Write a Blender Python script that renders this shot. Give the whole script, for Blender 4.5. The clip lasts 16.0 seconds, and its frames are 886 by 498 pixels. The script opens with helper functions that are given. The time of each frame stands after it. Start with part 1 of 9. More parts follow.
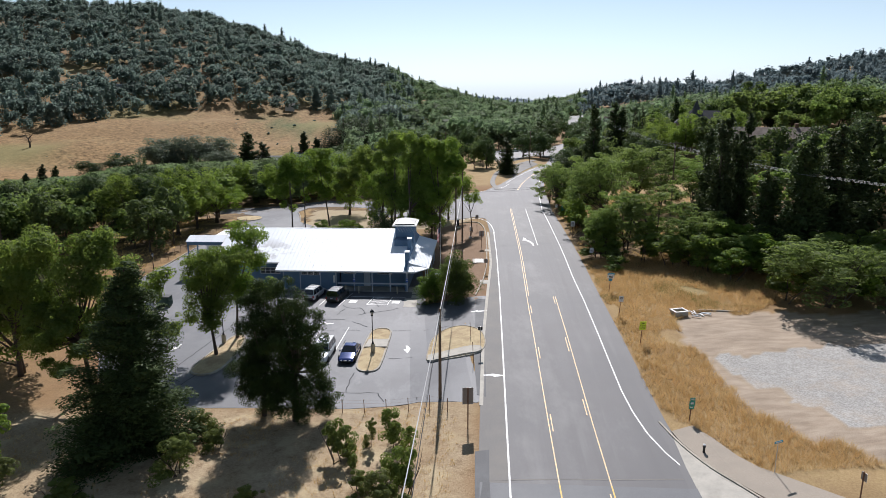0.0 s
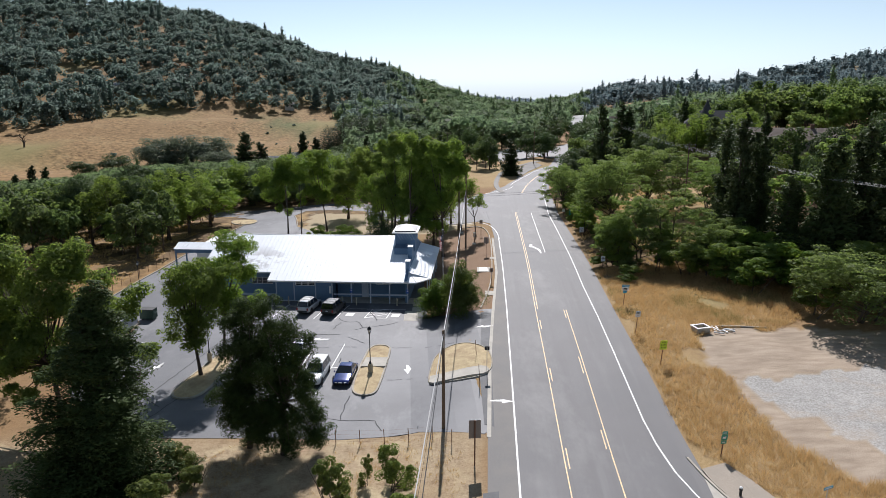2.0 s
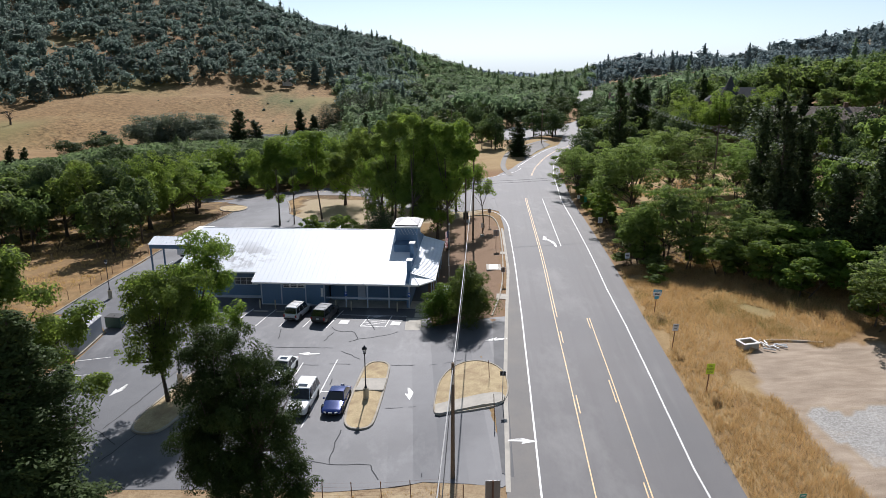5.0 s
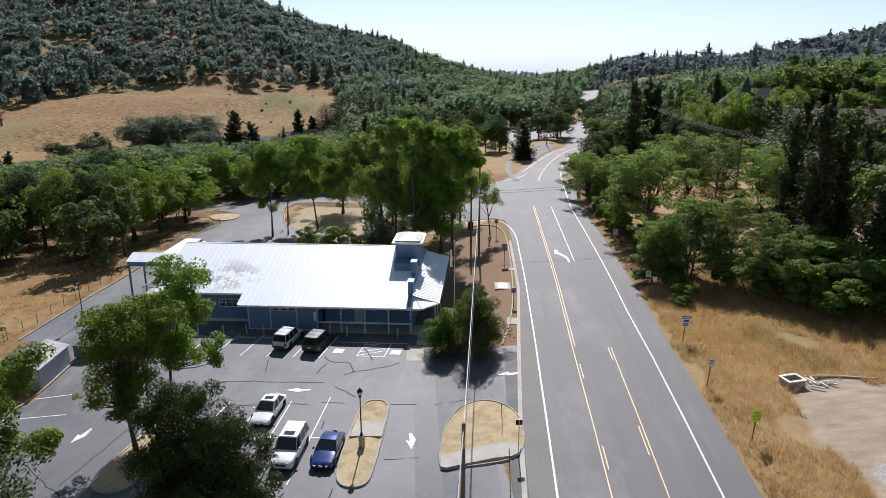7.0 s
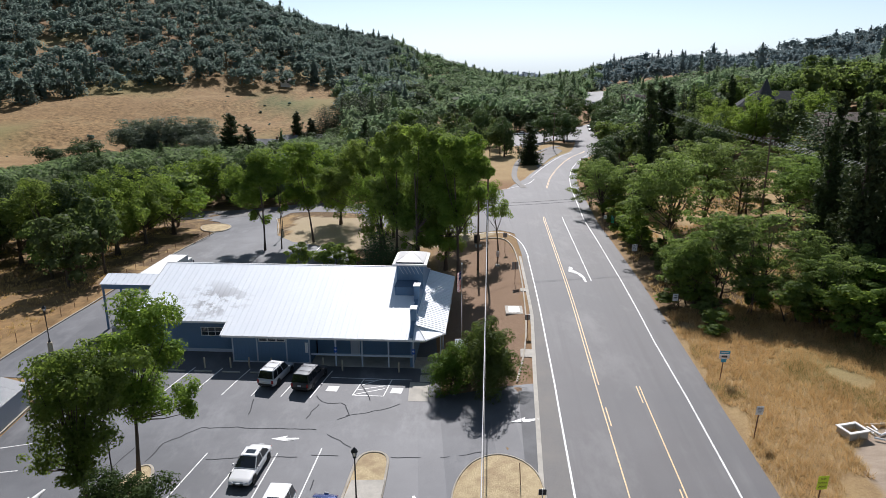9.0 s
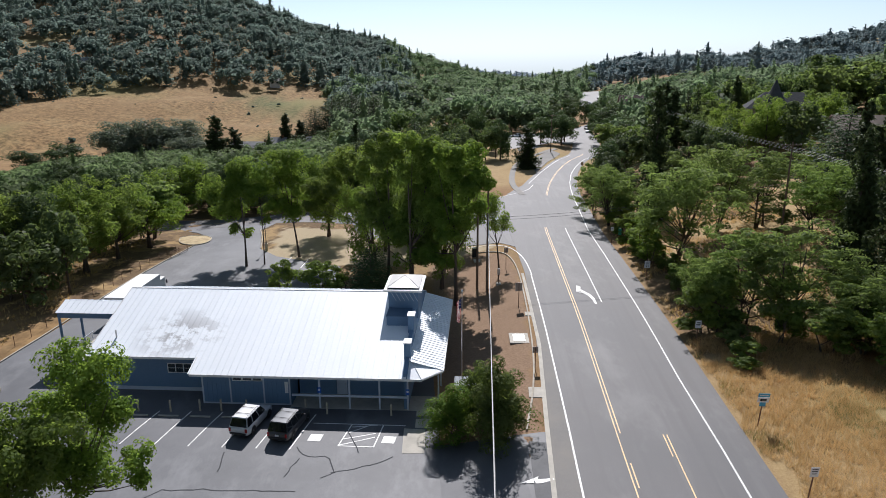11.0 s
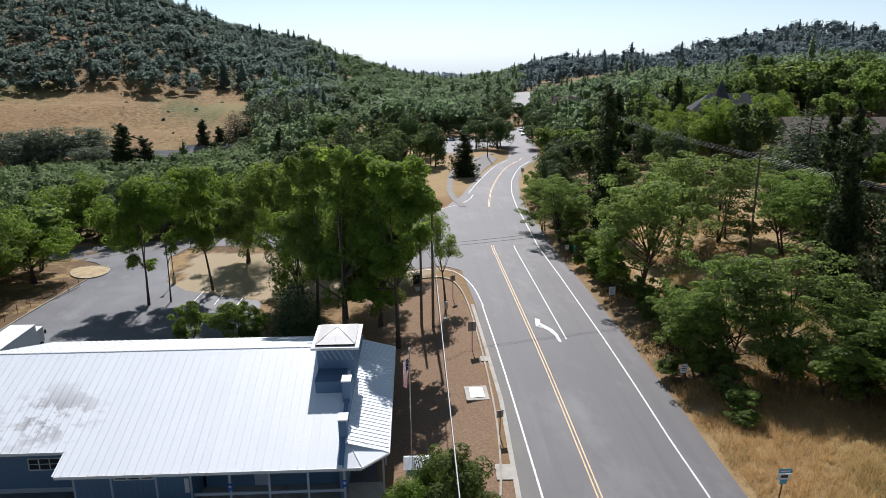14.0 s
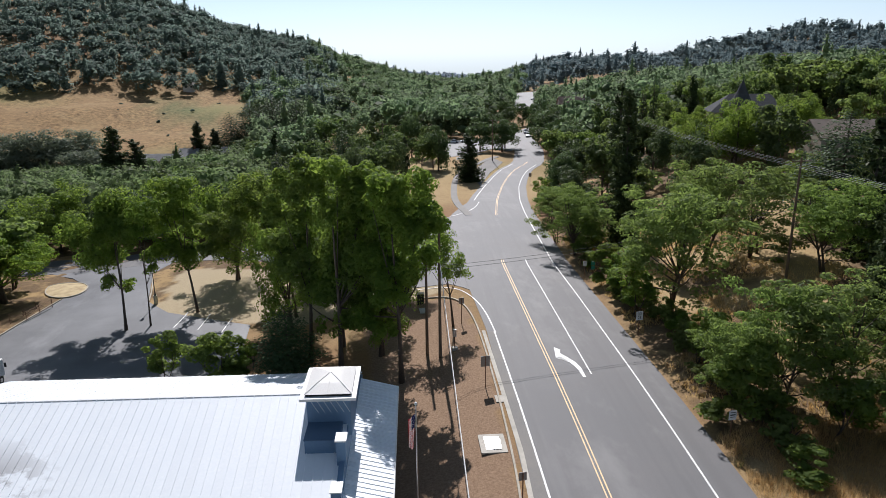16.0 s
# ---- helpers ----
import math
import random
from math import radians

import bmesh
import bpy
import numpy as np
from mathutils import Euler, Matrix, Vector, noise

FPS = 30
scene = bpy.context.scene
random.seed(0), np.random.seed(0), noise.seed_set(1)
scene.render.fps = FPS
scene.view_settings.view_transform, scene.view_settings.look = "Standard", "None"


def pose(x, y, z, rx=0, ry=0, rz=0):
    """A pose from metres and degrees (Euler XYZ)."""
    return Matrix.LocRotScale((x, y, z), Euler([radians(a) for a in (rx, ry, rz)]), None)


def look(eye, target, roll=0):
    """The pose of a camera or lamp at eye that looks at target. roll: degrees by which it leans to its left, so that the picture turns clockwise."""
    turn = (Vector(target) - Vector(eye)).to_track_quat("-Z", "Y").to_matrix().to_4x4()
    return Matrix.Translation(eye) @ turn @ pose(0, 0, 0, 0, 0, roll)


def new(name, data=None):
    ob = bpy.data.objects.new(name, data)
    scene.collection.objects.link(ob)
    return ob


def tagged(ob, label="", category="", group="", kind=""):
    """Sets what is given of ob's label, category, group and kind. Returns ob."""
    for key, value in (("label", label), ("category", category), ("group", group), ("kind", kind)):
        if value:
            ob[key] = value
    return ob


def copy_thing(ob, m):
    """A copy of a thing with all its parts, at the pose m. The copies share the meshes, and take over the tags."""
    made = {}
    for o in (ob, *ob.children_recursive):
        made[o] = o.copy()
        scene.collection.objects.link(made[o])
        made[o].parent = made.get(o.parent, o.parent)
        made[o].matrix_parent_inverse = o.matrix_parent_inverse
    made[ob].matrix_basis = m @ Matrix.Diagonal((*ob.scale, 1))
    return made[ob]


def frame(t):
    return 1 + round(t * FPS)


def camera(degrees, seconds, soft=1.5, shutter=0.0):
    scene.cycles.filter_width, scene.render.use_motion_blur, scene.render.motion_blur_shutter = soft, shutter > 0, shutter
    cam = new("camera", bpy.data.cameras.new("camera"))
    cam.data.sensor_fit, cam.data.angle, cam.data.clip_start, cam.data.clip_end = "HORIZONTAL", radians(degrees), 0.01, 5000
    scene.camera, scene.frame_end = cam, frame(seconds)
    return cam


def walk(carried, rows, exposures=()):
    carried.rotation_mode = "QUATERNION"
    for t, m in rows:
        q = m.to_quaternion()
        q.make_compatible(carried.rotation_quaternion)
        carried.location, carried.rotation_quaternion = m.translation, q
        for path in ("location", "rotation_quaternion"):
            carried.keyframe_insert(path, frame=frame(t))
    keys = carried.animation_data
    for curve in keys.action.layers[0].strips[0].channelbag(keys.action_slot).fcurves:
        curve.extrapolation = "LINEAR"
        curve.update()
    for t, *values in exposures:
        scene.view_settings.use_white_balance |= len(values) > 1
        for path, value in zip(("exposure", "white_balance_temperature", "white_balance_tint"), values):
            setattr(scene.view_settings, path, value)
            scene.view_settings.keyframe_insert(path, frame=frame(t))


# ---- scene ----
cam = camera(65.2, 16.0, soft=0.5)
PATH = [
    (0.0, (0.093, 0.294, 30.710), (3.033, 58.525, 16.550), -0.21),
    (0.5, (0.111, 1.705, 30.663), (3.021, 59.931, 16.474), -0.20),
    (1.0, (0.128, 3.225, 30.625), (2.979, 61.460, 16.464), -0.18),
    (1.5, (0.144, 4.837, 30.595), (2.994, 63.058, 16.377), -0.17),
    (2.0, (0.158, 6.530, 30.572), (3.007, 64.751, 16.355), -0.16),
    (2.5, (0.168, 8.291, 30.557), (2.958, 66.508, 16.310), -0.15),
    (3.0, (0.175, 10.110, 30.549), (2.935, 68.069, 15.279), -0.15),
    (3.5, (0.178, 11.979, 30.546), (2.878, 69.688, 14.349), -0.14),
    (4.0, (0.177, 13.888, 30.548), (2.908, 71.586, 14.316), -0.14),
    (6.5, (0.106, 23.837, 30.618), (2.687, 81.534, 14.357), -0.14),
    (7.0, (0.081, 25.878, 30.640), (2.691, 83.565, 14.351), -0.15),
    (7.5, (0.054, 27.929, 30.662), (2.694, 85.615, 14.373), -0.16),
    (8.0, (0.026, 29.989, 30.685), (2.546, 87.680, 14.395), -0.17),
    (8.5, (-0.003, 32.056, 30.708), (2.487, 89.748, 14.417), -0.18),
    (9.0, (-0.030, 34.130, 30.730), (2.459, 91.832, 14.475), -0.19),
    (11.5, (-0.102, 44.587, 30.808), (3.619, 102.211, 14.511), -0.28),
    (12.0, (-0.091, 46.694, 30.813), (5.790, 104.149, 14.551), -0.31),
    (12.5, (-0.066, 48.807, 30.812), (8.332, 105.941, 14.527), -0.33),
    (13.0, (-0.025, 50.924, 30.807), (8.949, 107.976, 14.540), -0.36),
    (13.5, (0.035, 53.044, 30.795), (8.976, 110.111, 14.563), -0.39),
    (14.0, (0.115, 55.167, 30.776), (9.026, 112.230, 14.515), -0.42),
    (14.5, (0.219, 57.289, 30.750), (9.101, 114.356, 14.488), -0.45),
    (15.0, (0.351, 59.409, 30.716), (9.228, 116.479, 14.461), -0.48),
    (15.5, (0.512, 61.524, 30.673), (9.389, 118.594, 14.418), -0.52),
    (16.0, (0.707, 63.630, 30.621), (9.559, 120.701, 14.358), -0.56),
]
walk(cam, [(t, look(e, g, r)) for t, e, g, r in PATH], [(0.0, 0.24, 6250, 14), (16.0, 0.24, 6250, 14)])

# ---- light ----
SUN_WAY = Vector((-0.08, -1.0, -0.92))
sun_data = bpy.data.lights.new("sun", "SUN")
sun_data.energy, sun_data.angle, sun_data.color = 4.9, radians(0.53), (1.0, 0.965, 0.92)
sun = new("sun", sun_data)
sun.matrix_world = look((0, 0, 60), Vector((0, 0, 60)) + SUN_WAY)
world = bpy.data.worlds.new("sky")
scene.world = world
world.use_nodes = True
wn = world.node_tree.nodes
wn.clear()
sky = wn.new("ShaderNodeTexSky")
sky.sky_type, sky.sun_disc = "NISHITA", False
sky.sun_elevation, sky.sun_rotation = math.atan2(0.92, 1.0), 0.08
sky.altitude, sky.air_density, sky.dust_density, sky.ozone_density = 300, 1.0, 0.3, 2.5
back = wn.new("ShaderNodeBackground")
back.inputs["Strength"].default_value = 0.088
wout = wn.new("ShaderNodeOutputWorld")
grey = wn.new("ShaderNodeRGBToBW")
tint = wn.new("ShaderNodeMix")
tint.data_type, tint.blend_type = "RGBA", "MULTIPLY"
tint.inputs[0].default_value, tint.inputs[7].default_value = 1.0, (0.74, 0.95, 1.12, 1)
pale_sky = wn.new("ShaderNodeMix")
pale_sky.data_type = "RGBA"
pale_sky.inputs[0].default_value = 0.7
world.node_tree.links.new(sky.outputs[0], grey.inputs[0])
world.node_tree.links.new(grey.outputs[0], tint.inputs[6])
world.node_tree.links.new(sky.outputs[0], pale_sky.inputs[6])
world.node_tree.links.new(tint.outputs[2], pale_sky.inputs[7])
world.node_tree.links.new(pale_sky.outputs[2], back.inputs[0])
world.node_tree.links.new(back.outputs[0], wout.inputs[0])
scene.view_settings.exposure = 0.0

# ---- materials ----


def node_mat(name):
    m = bpy.data.materials.new(name)
    m.use_nodes = True
    nt = m.node_tree
    return m, nt, nt.nodes["Principled BSDF"]


def noise_node(nt, coords, scale, detail=4, rough=0.6, stretch=None):
    if stretch:
        mp = nt.nodes.new("ShaderNodeMapping")
        mp.inputs["Scale"].default_value = stretch
        nt.links.new(coords, mp.inputs["Vector"])
        coords = mp.outputs[0]
    n = nt.nodes.new("ShaderNodeTexNoise")
    n.inputs["Scale"].default_value, n.inputs["Detail"].default_value, n.inputs["Roughness"].default_value = scale, detail, rough
    nt.links.new(coords, n.inputs["Vector"])
    return n.outputs["Fac"]


def ramp(nt, fac, lo, hi):
    r = nt.nodes.new("ShaderNodeMapRange")
    r.inputs["From Min"].default_value, r.inputs["From Max"].default_value = lo, hi
    nt.links.new(fac, r.inputs["Value"])
    return r.outputs[0]


def mixed(nt, fac, a, b):
    """a and b: colours or sockets."""
    n = nt.nodes.new("ShaderNodeMix")
    n.data_type = "RGBA"
    if isinstance(fac, (int, float)):
        n.inputs[0].default_value = fac
    else:
        nt.links.new(fac, n.inputs[0])
    for slot, c in ((6, a), (7, b)):
        if isinstance(c, (tuple, list)):
            n.inputs[slot].default_value = (*c[:3], 1)
        else:
            nt.links.new(c, n.inputs[slot])
    return n.outputs[2]


def multiplied(nt, a, b):
    n = nt.nodes.new("ShaderNodeMath")
    n.operation = "MULTIPLY"
    for k, v in ((0, a), (1, b)):
        if isinstance(v, (int, float)):
            n.inputs[k].default_value = v
        else:
            nt.links.new(v, n.inputs[k])
    return n.outputs[0]


def bumped(nt, bsdf, fac, strength, distance=0.02):
    b = nt.nodes.new("ShaderNodeBump")
    b.inputs["Strength"].default_value, b.inputs["Distance"].default_value = strength, distance
    nt.links.new(fac, b.inputs["Height"])
    nt.links.new(b.outputs[0], bsdf.inputs["Normal"])


def surf(name, c1, c2, fine=8.0, big=0.4, rough=0.8, metal=0.0, bump=0.3, c3=None, stretch=None, per_object=0.0, dist=0.02, spec=0.5):
    """A surface of two close colours in a fine grain, with larger stains of c3."""
    m, nt, p = node_mat(name)
    pos = nt.nodes.new("ShaderNodeNewGeometry").outputs["Position"]
    f = noise_node(nt, pos, fine, 5, 0.65, stretch)
    col = mixed(nt, ramp(nt, f, 0.32, 0.68), c1, c2)
    g = noise_node(nt, pos, big, 4, 0.6)
    col = mixed(nt, ramp(nt, g, 0.42, 0.72), col, c3 or tuple(0.8 * v for v in c2))
    if per_object:
        info = nt.nodes.new("ShaderNodeObjectInfo")
        hsv = nt.nodes.new("ShaderNodeHueSaturation")
        nt.links.new(col, hsv.inputs["Color"])
        nt.links.new(ramp(nt, info.outputs["Random"], 0, 1), hsv.inputs["Value"])
        r = hsv.inputs["Value"].links[0].from_node
        r.inputs["To Min"].default_value, r.inputs["To Max"].default_value = 1 - per_object, 1 + per_object
        col = hsv.outputs[0]
    nt.links.new(col, p.inputs["Base Color"])
    p.inputs["Roughness"].default_value, p.inputs["Metallic"].default_value = rough, metal
    p.inputs["Specular IOR Level"].default_value = spec
    if bump:
        bumped(nt, p, f, bump, dist)
    return m


def plain(name, c, rough=0.5, metal=0.0, coat=0.0, fleck=0.12):
    """A small thing's paint: nearly even, with slight wear."""
    m, nt, p = node_mat(name)
    pos = nt.nodes.new("ShaderNodeNewGeometry").outputs["Position"]
    f = noise_node(nt, pos, 14, 4)
    col = mixed(nt, ramp(nt, f, 0.3, 0.7), tuple(v * (1 - fleck) for v in c), tuple(min(1, v * (1 + fleck)) for v in c))
    nt.links.new(col, p.inputs["Base Color"])
    p.inputs["Roughness"].default_value, p.inputs["Metallic"].default_value = rough, metal
    p.inputs["Coat Weight"].default_value = coat
    p.inputs["Coat Roughness"].default_value = 0.06
    return m


def leaf_mat(name, dark, light, glow, share=0.35, gloss=0.05):
    """Foliage: two greens by clump and by tree, with light let through the leaves."""
    m, nt, p = node_mat(name)
    geo = nt.nodes.new("ShaderNodeNewGeometry")
    info = nt.nodes.new("ShaderNodeObjectInfo")
    n = noise_node(nt, geo.outputs["Position"], 0.55, 3)
    col = mixed(nt, ramp(nt, n, 0.35, 0.65), dark, light)
    col = mixed(nt, multiplied(nt, geo.outputs["Random Per Island"], 0.4), col, tuple(1.35 * v for v in light))
    hsv = nt.nodes.new("ShaderNodeHueSaturation")
    nt.links.new(col, hsv.inputs["Color"])
    for key, lo, hi in (("Hue", 0.485, 0.51), ("Value", 0.8, 1.2), ("Saturation", 0.85, 1.08)):
        r = nt.nodes.new("ShaderNodeMapRange")
        r.inputs["To Min"].default_value, r.inputs["To Max"].default_value = lo, hi
        nt.links.new(info.outputs["Random"], r.inputs["Value"])
        nt.links.new(r.outputs[0], hsv.inputs[key])
    nt.links.new(hsv.outputs[0], p.inputs["Base Color"])
    p.inputs["Roughness"].default_value = 0.52
    p.inputs["Specular IOR Level"].default_value = gloss
    tr = nt.nodes.new("ShaderNodeBsdfTranslucent")
    t2 = mixed(nt, 0.5, hsv.outputs[0], glow)
    nt.links.new(t2, tr.inputs["Color"])
    mx = nt.nodes.new("ShaderNodeMixShader")
    mx.inputs[0].default_value = share
    nt.links.new(p.outputs[0], mx.inputs[1])
    nt.links.new(tr.outputs[0], mx.inputs[2])
    nt.links.new(mx.outputs[0], nt.nodes["Material Output"].inputs[0])
    return m


def glass_mat(name, tint=(0.03, 0.04, 0.05), rough=0.04):
    """Dark tinted pane with a clean reflection."""
    m, nt, p = node_mat(name)
    p.inputs["Base Color"].default_value = (*tint, 1)
    p.inputs["Roughness"].default_value, p.inputs["IOR"].default_value = rough, 1.5
    p.inputs["Coat Weight"].default_value, p.inputs["Coat Roughness"].default_value = 1.0, 0.02
    return m


ASPHALT = surf("asphalt_road", (0.1, 0.097, 0.099), (0.138, 0.135, 0.138), 18, 0.16, 0.7, bump=0.4, c3=(0.108, 0.104, 0.105))


PALE_LOT = surf("pale_worn_asphalt", (0.2, 0.2, 0.2), (0.28, 0.28, 0.275), 10, 0.12, 0.8, bump=0.3, c3=(0.24, 0.235, 0.225))


def streaked(m, along, dark, light):
    """Long worn streaks along a road's way (degrees from +y, clockwise)."""
    nt = m.node_tree
    p = nt.nodes["Principled BSDF"]
    col = p.inputs["Base Color"].links[0].from_socket
    pos = nt.nodes.new("ShaderNodeNewGeometry").outputs["Position"]
    mp = nt.nodes.new("ShaderNodeMapping")
    mp.inputs["Rotation"].default_value = (0, 0, radians(along))
    nt.links.new(pos, mp.inputs["Vector"])
    n = noise_node(nt, mp.outputs[0], 1.0, 3, 0.5, (0.9, 0.012, 0))
    col = mixed(nt, multiplied(nt, ramp(nt, n, 0.5, 0.68), 0.75), col, dark)
    n2 = noise_node(nt, mp.outputs[0], 1.0, 4, 0.6, (0.5, 0.03, 0))
    col = mixed(nt, multiplied(nt, ramp(nt, n2, 0.55, 0.75), 0.6), col, light)
    nt.links.new(col, p.inputs["Base Color"])


streaked(ASPHALT, 6.5, (0.098, 0.095, 0.096), (0.178, 0.175, 0.175))
ASPHALT_LOT = surf("asphalt_lot", (0.086, 0.089, 0.098), (0.122, 0.126, 0.136), 14, 0.13, 0.64, bump=0.35, c3=(0.14, 0.144, 0.154))


def mottled(m, size, dark, light):
    """Broad worn patches over a pavement."""
    nt = m.node_tree
    p = nt.nodes["Principled BSDF"]
    col = p.inputs["Base Color"].links[0].from_socket
    pos = nt.nodes.new("ShaderNodeNewGeometry").outputs["Position"]
    col = mixed(nt, multiplied(nt, ramp(nt, noise_node(nt, pos, size, 5, 0.65), 0.46, 0.6), 0.7), col, dark)
    col = mixed(nt, multiplied(nt, ramp(nt, noise_node(nt, pos, size * 2.3, 6, 0.7, (1, 0.45, 1)), 0.54, 0.68), 0.75), col, light)
    nt.links.new(col, p.inputs["Base Color"])


mottled(ASPHALT_LOT, 0.07, (0.07, 0.073, 0.081), (0.18, 0.184, 0.194))
mottled(ASPHALT, 0.05, (0.1, 0.1, 0.104), (0.175, 0.172, 0.17))
SHOULDER = surf("dusty_asphalt", (0.14, 0.133, 0.126), (0.19, 0.182, 0.172), 12, 0.3, 0.8, bump=0.4, c3=(0.2, 0.185, 0.165))
ASPHALT_OLD = surf("asphalt_resurfaced", (0.1, 0.104, 0.112), (0.135, 0.14, 0.15), 16, 0.2, 0.7, bump=0.4, c3=(0.16, 0.165, 0.17))
ASPHALT_DARK = surf("asphalt_patch", (0.06, 0.062, 0.066), (0.09, 0.092, 0.097), 14, 0.5, 0.75, bump=0.35, c3=(0.11, 0.113, 0.12))
SEAL = surf("crack_filler", (0.056, 0.058, 0.062), (0.09, 0.092, 0.098), 8, 1.0, 0.95, bump=0.1, spec=0.1)
PAINT_WHITE = surf("road_paint_white", (0.72, 0.72, 0.70), (0.82, 0.82, 0.80), 9, 1.6, 0.6, bump=0.15, c3=(0.5, 0.5, 0.49))
PAINT_YELLOW = surf("road_paint_yellow", (0.78, 0.5, 0.22), (0.86, 0.6, 0.32), 9, 1.2, 0.6, bump=0.15, c3=(0.62, 0.42, 0.24))
PAINT_FRESH = surf("road_paint_fresh_yellow", (0.72, 0.43, 0.05), (0.8, 0.5, 0.08), 9, 1.2, 0.6, bump=0.15)
CONCRETE = surf("concrete", (0.42, 0.39, 0.34), (0.5, 0.47, 0.41), 10, 0.8, 0.85, bump=0.25, c3=(0.34, 0.32, 0.28))
KERB = surf("kerb_concrete", (0.36, 0.32, 0.26), (0.46, 0.42, 0.35), 10, 0.9, 0.85, bump=0.3, c3=(0.28, 0.25, 0.2))
STRAW_BED = surf("dry_grass_bed", (0.40, 0.31, 0.17), (0.58, 0.47, 0.29), 9, 0.9, 0.95, bump=0.8, c3=(0.33, 0.24, 0.14), dist=0.08)
ROOF = surf("white_metal_roof", (0.82, 0.86, 0.9), (0.88, 0.91, 0.94), 5, 0.35, 0.5, 0.0, bump=0.04, c3=(0.83, 0.87, 0.91), per_object=0.02, spec=0.5)
ROOF_TRIM = plain("white_trim", (0.78, 0.78, 0.77), 0.5)
WALL_BLUE = surf("blue_siding", (0.115, 0.205, 0.33), (0.14, 0.235, 0.365), 6, 0.6, 0.7, bump=0.1, c3=(0.13, 0.22, 0.335))
TRIM_GREY = plain("pale_blue_trim", (0.5, 0.55, 0.62), 0.6)
POST_TAN = plain("tan_post", (0.45, 0.4, 0.3), 0.7)
WINDOW_GLASS = glass_mat("window_glass")
CAR_GLASS = glass_mat("car_glass", (0.012, 0.014, 0.017))
TOWER_CAP = plain("grey_tower_roof", (0.66, 0.65, 0.63), 0.5)
BLACK_METAL = plain("black_metal", (0.025, 0.025, 0.027), 0.45, 0.3)
GALV = plain("galvanised_steel", (0.5, 0.5, 0.5), 0.42, 0.8)
RUSTY = plain("rusty_post", (0.17, 0.085, 0.05), 0.8)
WOOD_POLE = surf("weathered_pole", (0.11, 0.075, 0.05), (0.2, 0.145, 0.1), 5, 1.0, 0.9, bump=0.6, stretch=(6, 6, 0.6))
BARK = surf("bark", (0.05, 0.038, 0.028), (0.12, 0.092, 0.07), 7, 0.9, 0.95, bump=0.9, stretch=(5, 5, 1), dist=0.04)
SIGN_BACK = plain("aluminium_sign_back", (0.27, 0.24, 0.22), 0.5, 0.5)
SIGN_WHITE = plain("sign_white", (0.75, 0.75, 0.74), 0.45)
SIGN_BLUE = plain("sign_blue", (0.05, 0.33, 0.5), 0.45)
SIGN_GREEN = plain("sign_green", (0.02, 0.27, 0.2), 0.45)
SIGN_LIME = plain("sign_lime", (0.6, 0.78, 0.05), 0.4)
SIGN_BLACK = plain("sign_black", (0.02, 0.02, 0.02), 0.5)
WIRE = plain("wire", (0.03, 0.03, 0.03), 0.6)
WIRE_PALE = plain("aluminium_cable", (0.5, 0.5, 0.49), 0.6)
WIRE_GREY = plain("grey_cable", (0.36, 0.36, 0.36), 0.6)
RUBBER = plain("tyre_rubber", (0.02, 0.02, 0.021), 0.85)
CHROME = plain("alloy", (0.6, 0.6, 0.61), 0.28, 0.9)
LAMP_RED = plain("red_lens", (0.35, 0.02, 0.02), 0.2, 0, 1)
LAMP_CLEAR = plain("clear_lens", (0.7, 0.72, 0.74), 0.12, 0, 1)

OAK = leaf_mat("oak_leaves", (0.056, 0.1, 0.024), (0.14, 0.205, 0.044), (0.43, 0.58, 0.08), 0.54)
# darker copy of the oak leaves, shade put into the far crowns' colour
OAK_SHADED = leaf_mat("shaded_oak_leaves", (0.052, 0.084, 0.03), (0.102, 0.148, 0.052), (0.24, 0.33, 0.08), 0.45)
LOCUST = leaf_mat("locust_leaves", (0.076, 0.118, 0.038), (0.15, 0.21, 0.063), (0.38, 0.51, 0.11), 0.52)
LIVE_OAK = leaf_mat("live_oak_leaves", (0.05, 0.078, 0.034), (0.085, 0.122, 0.05), (0.14, 0.2, 0.06), 0.32)
CEDAR = leaf_mat("cedar_needles", (0.034, 0.05, 0.02), (0.062, 0.085, 0.032), (0.09, 0.125, 0.04), 0.24)
PAIR_GREEN = leaf_mat("feathery_needles", (0.024, 0.038, 0.014), (0.046, 0.066, 0.022), (0.09, 0.125, 0.035), 0.28)
PINE = leaf_mat("pine_needles", (0.045, 0.07, 0.035), (0.075, 0.105, 0.05), (0.1, 0.14, 0.05), 0.2)
JUNIPER = leaf_mat("juniper_leaves", (0.05, 0.085, 0.02), (0.11, 0.16, 0.035), (0.24, 0.33, 0.04), 0.42)
WILLOW = leaf_mat("olive_leaves", (0.11, 0.145, 0.1), (0.17, 0.21, 0.145), (0.24, 0.29, 0.16), 0.4)
SHRUB = leaf_mat("shrub_leaves", (0.075, 0.105, 0.03), (0.15, 0.185, 0.055), (0.3, 0.38, 0.07), 0.45)
STRAW = leaf_mat("dry_grass", (0.38, 0.245, 0.085), (0.62, 0.44, 0.2), (0.72, 0.5, 0.2), 0.45, 0.08)
GREEN_GRASS = leaf_mat("green_grass", (0.14, 0.15, 0.05), (0.24, 0.24, 0.09), (0.3, 0.3, 0.08), 0.35)

# ---- mesh helpers ----


def empty(name, m=None):
    ob = new(name)
    ob.empty_display_size = 0.3
    if m is not None:
        ob.matrix_world = m
    return ob


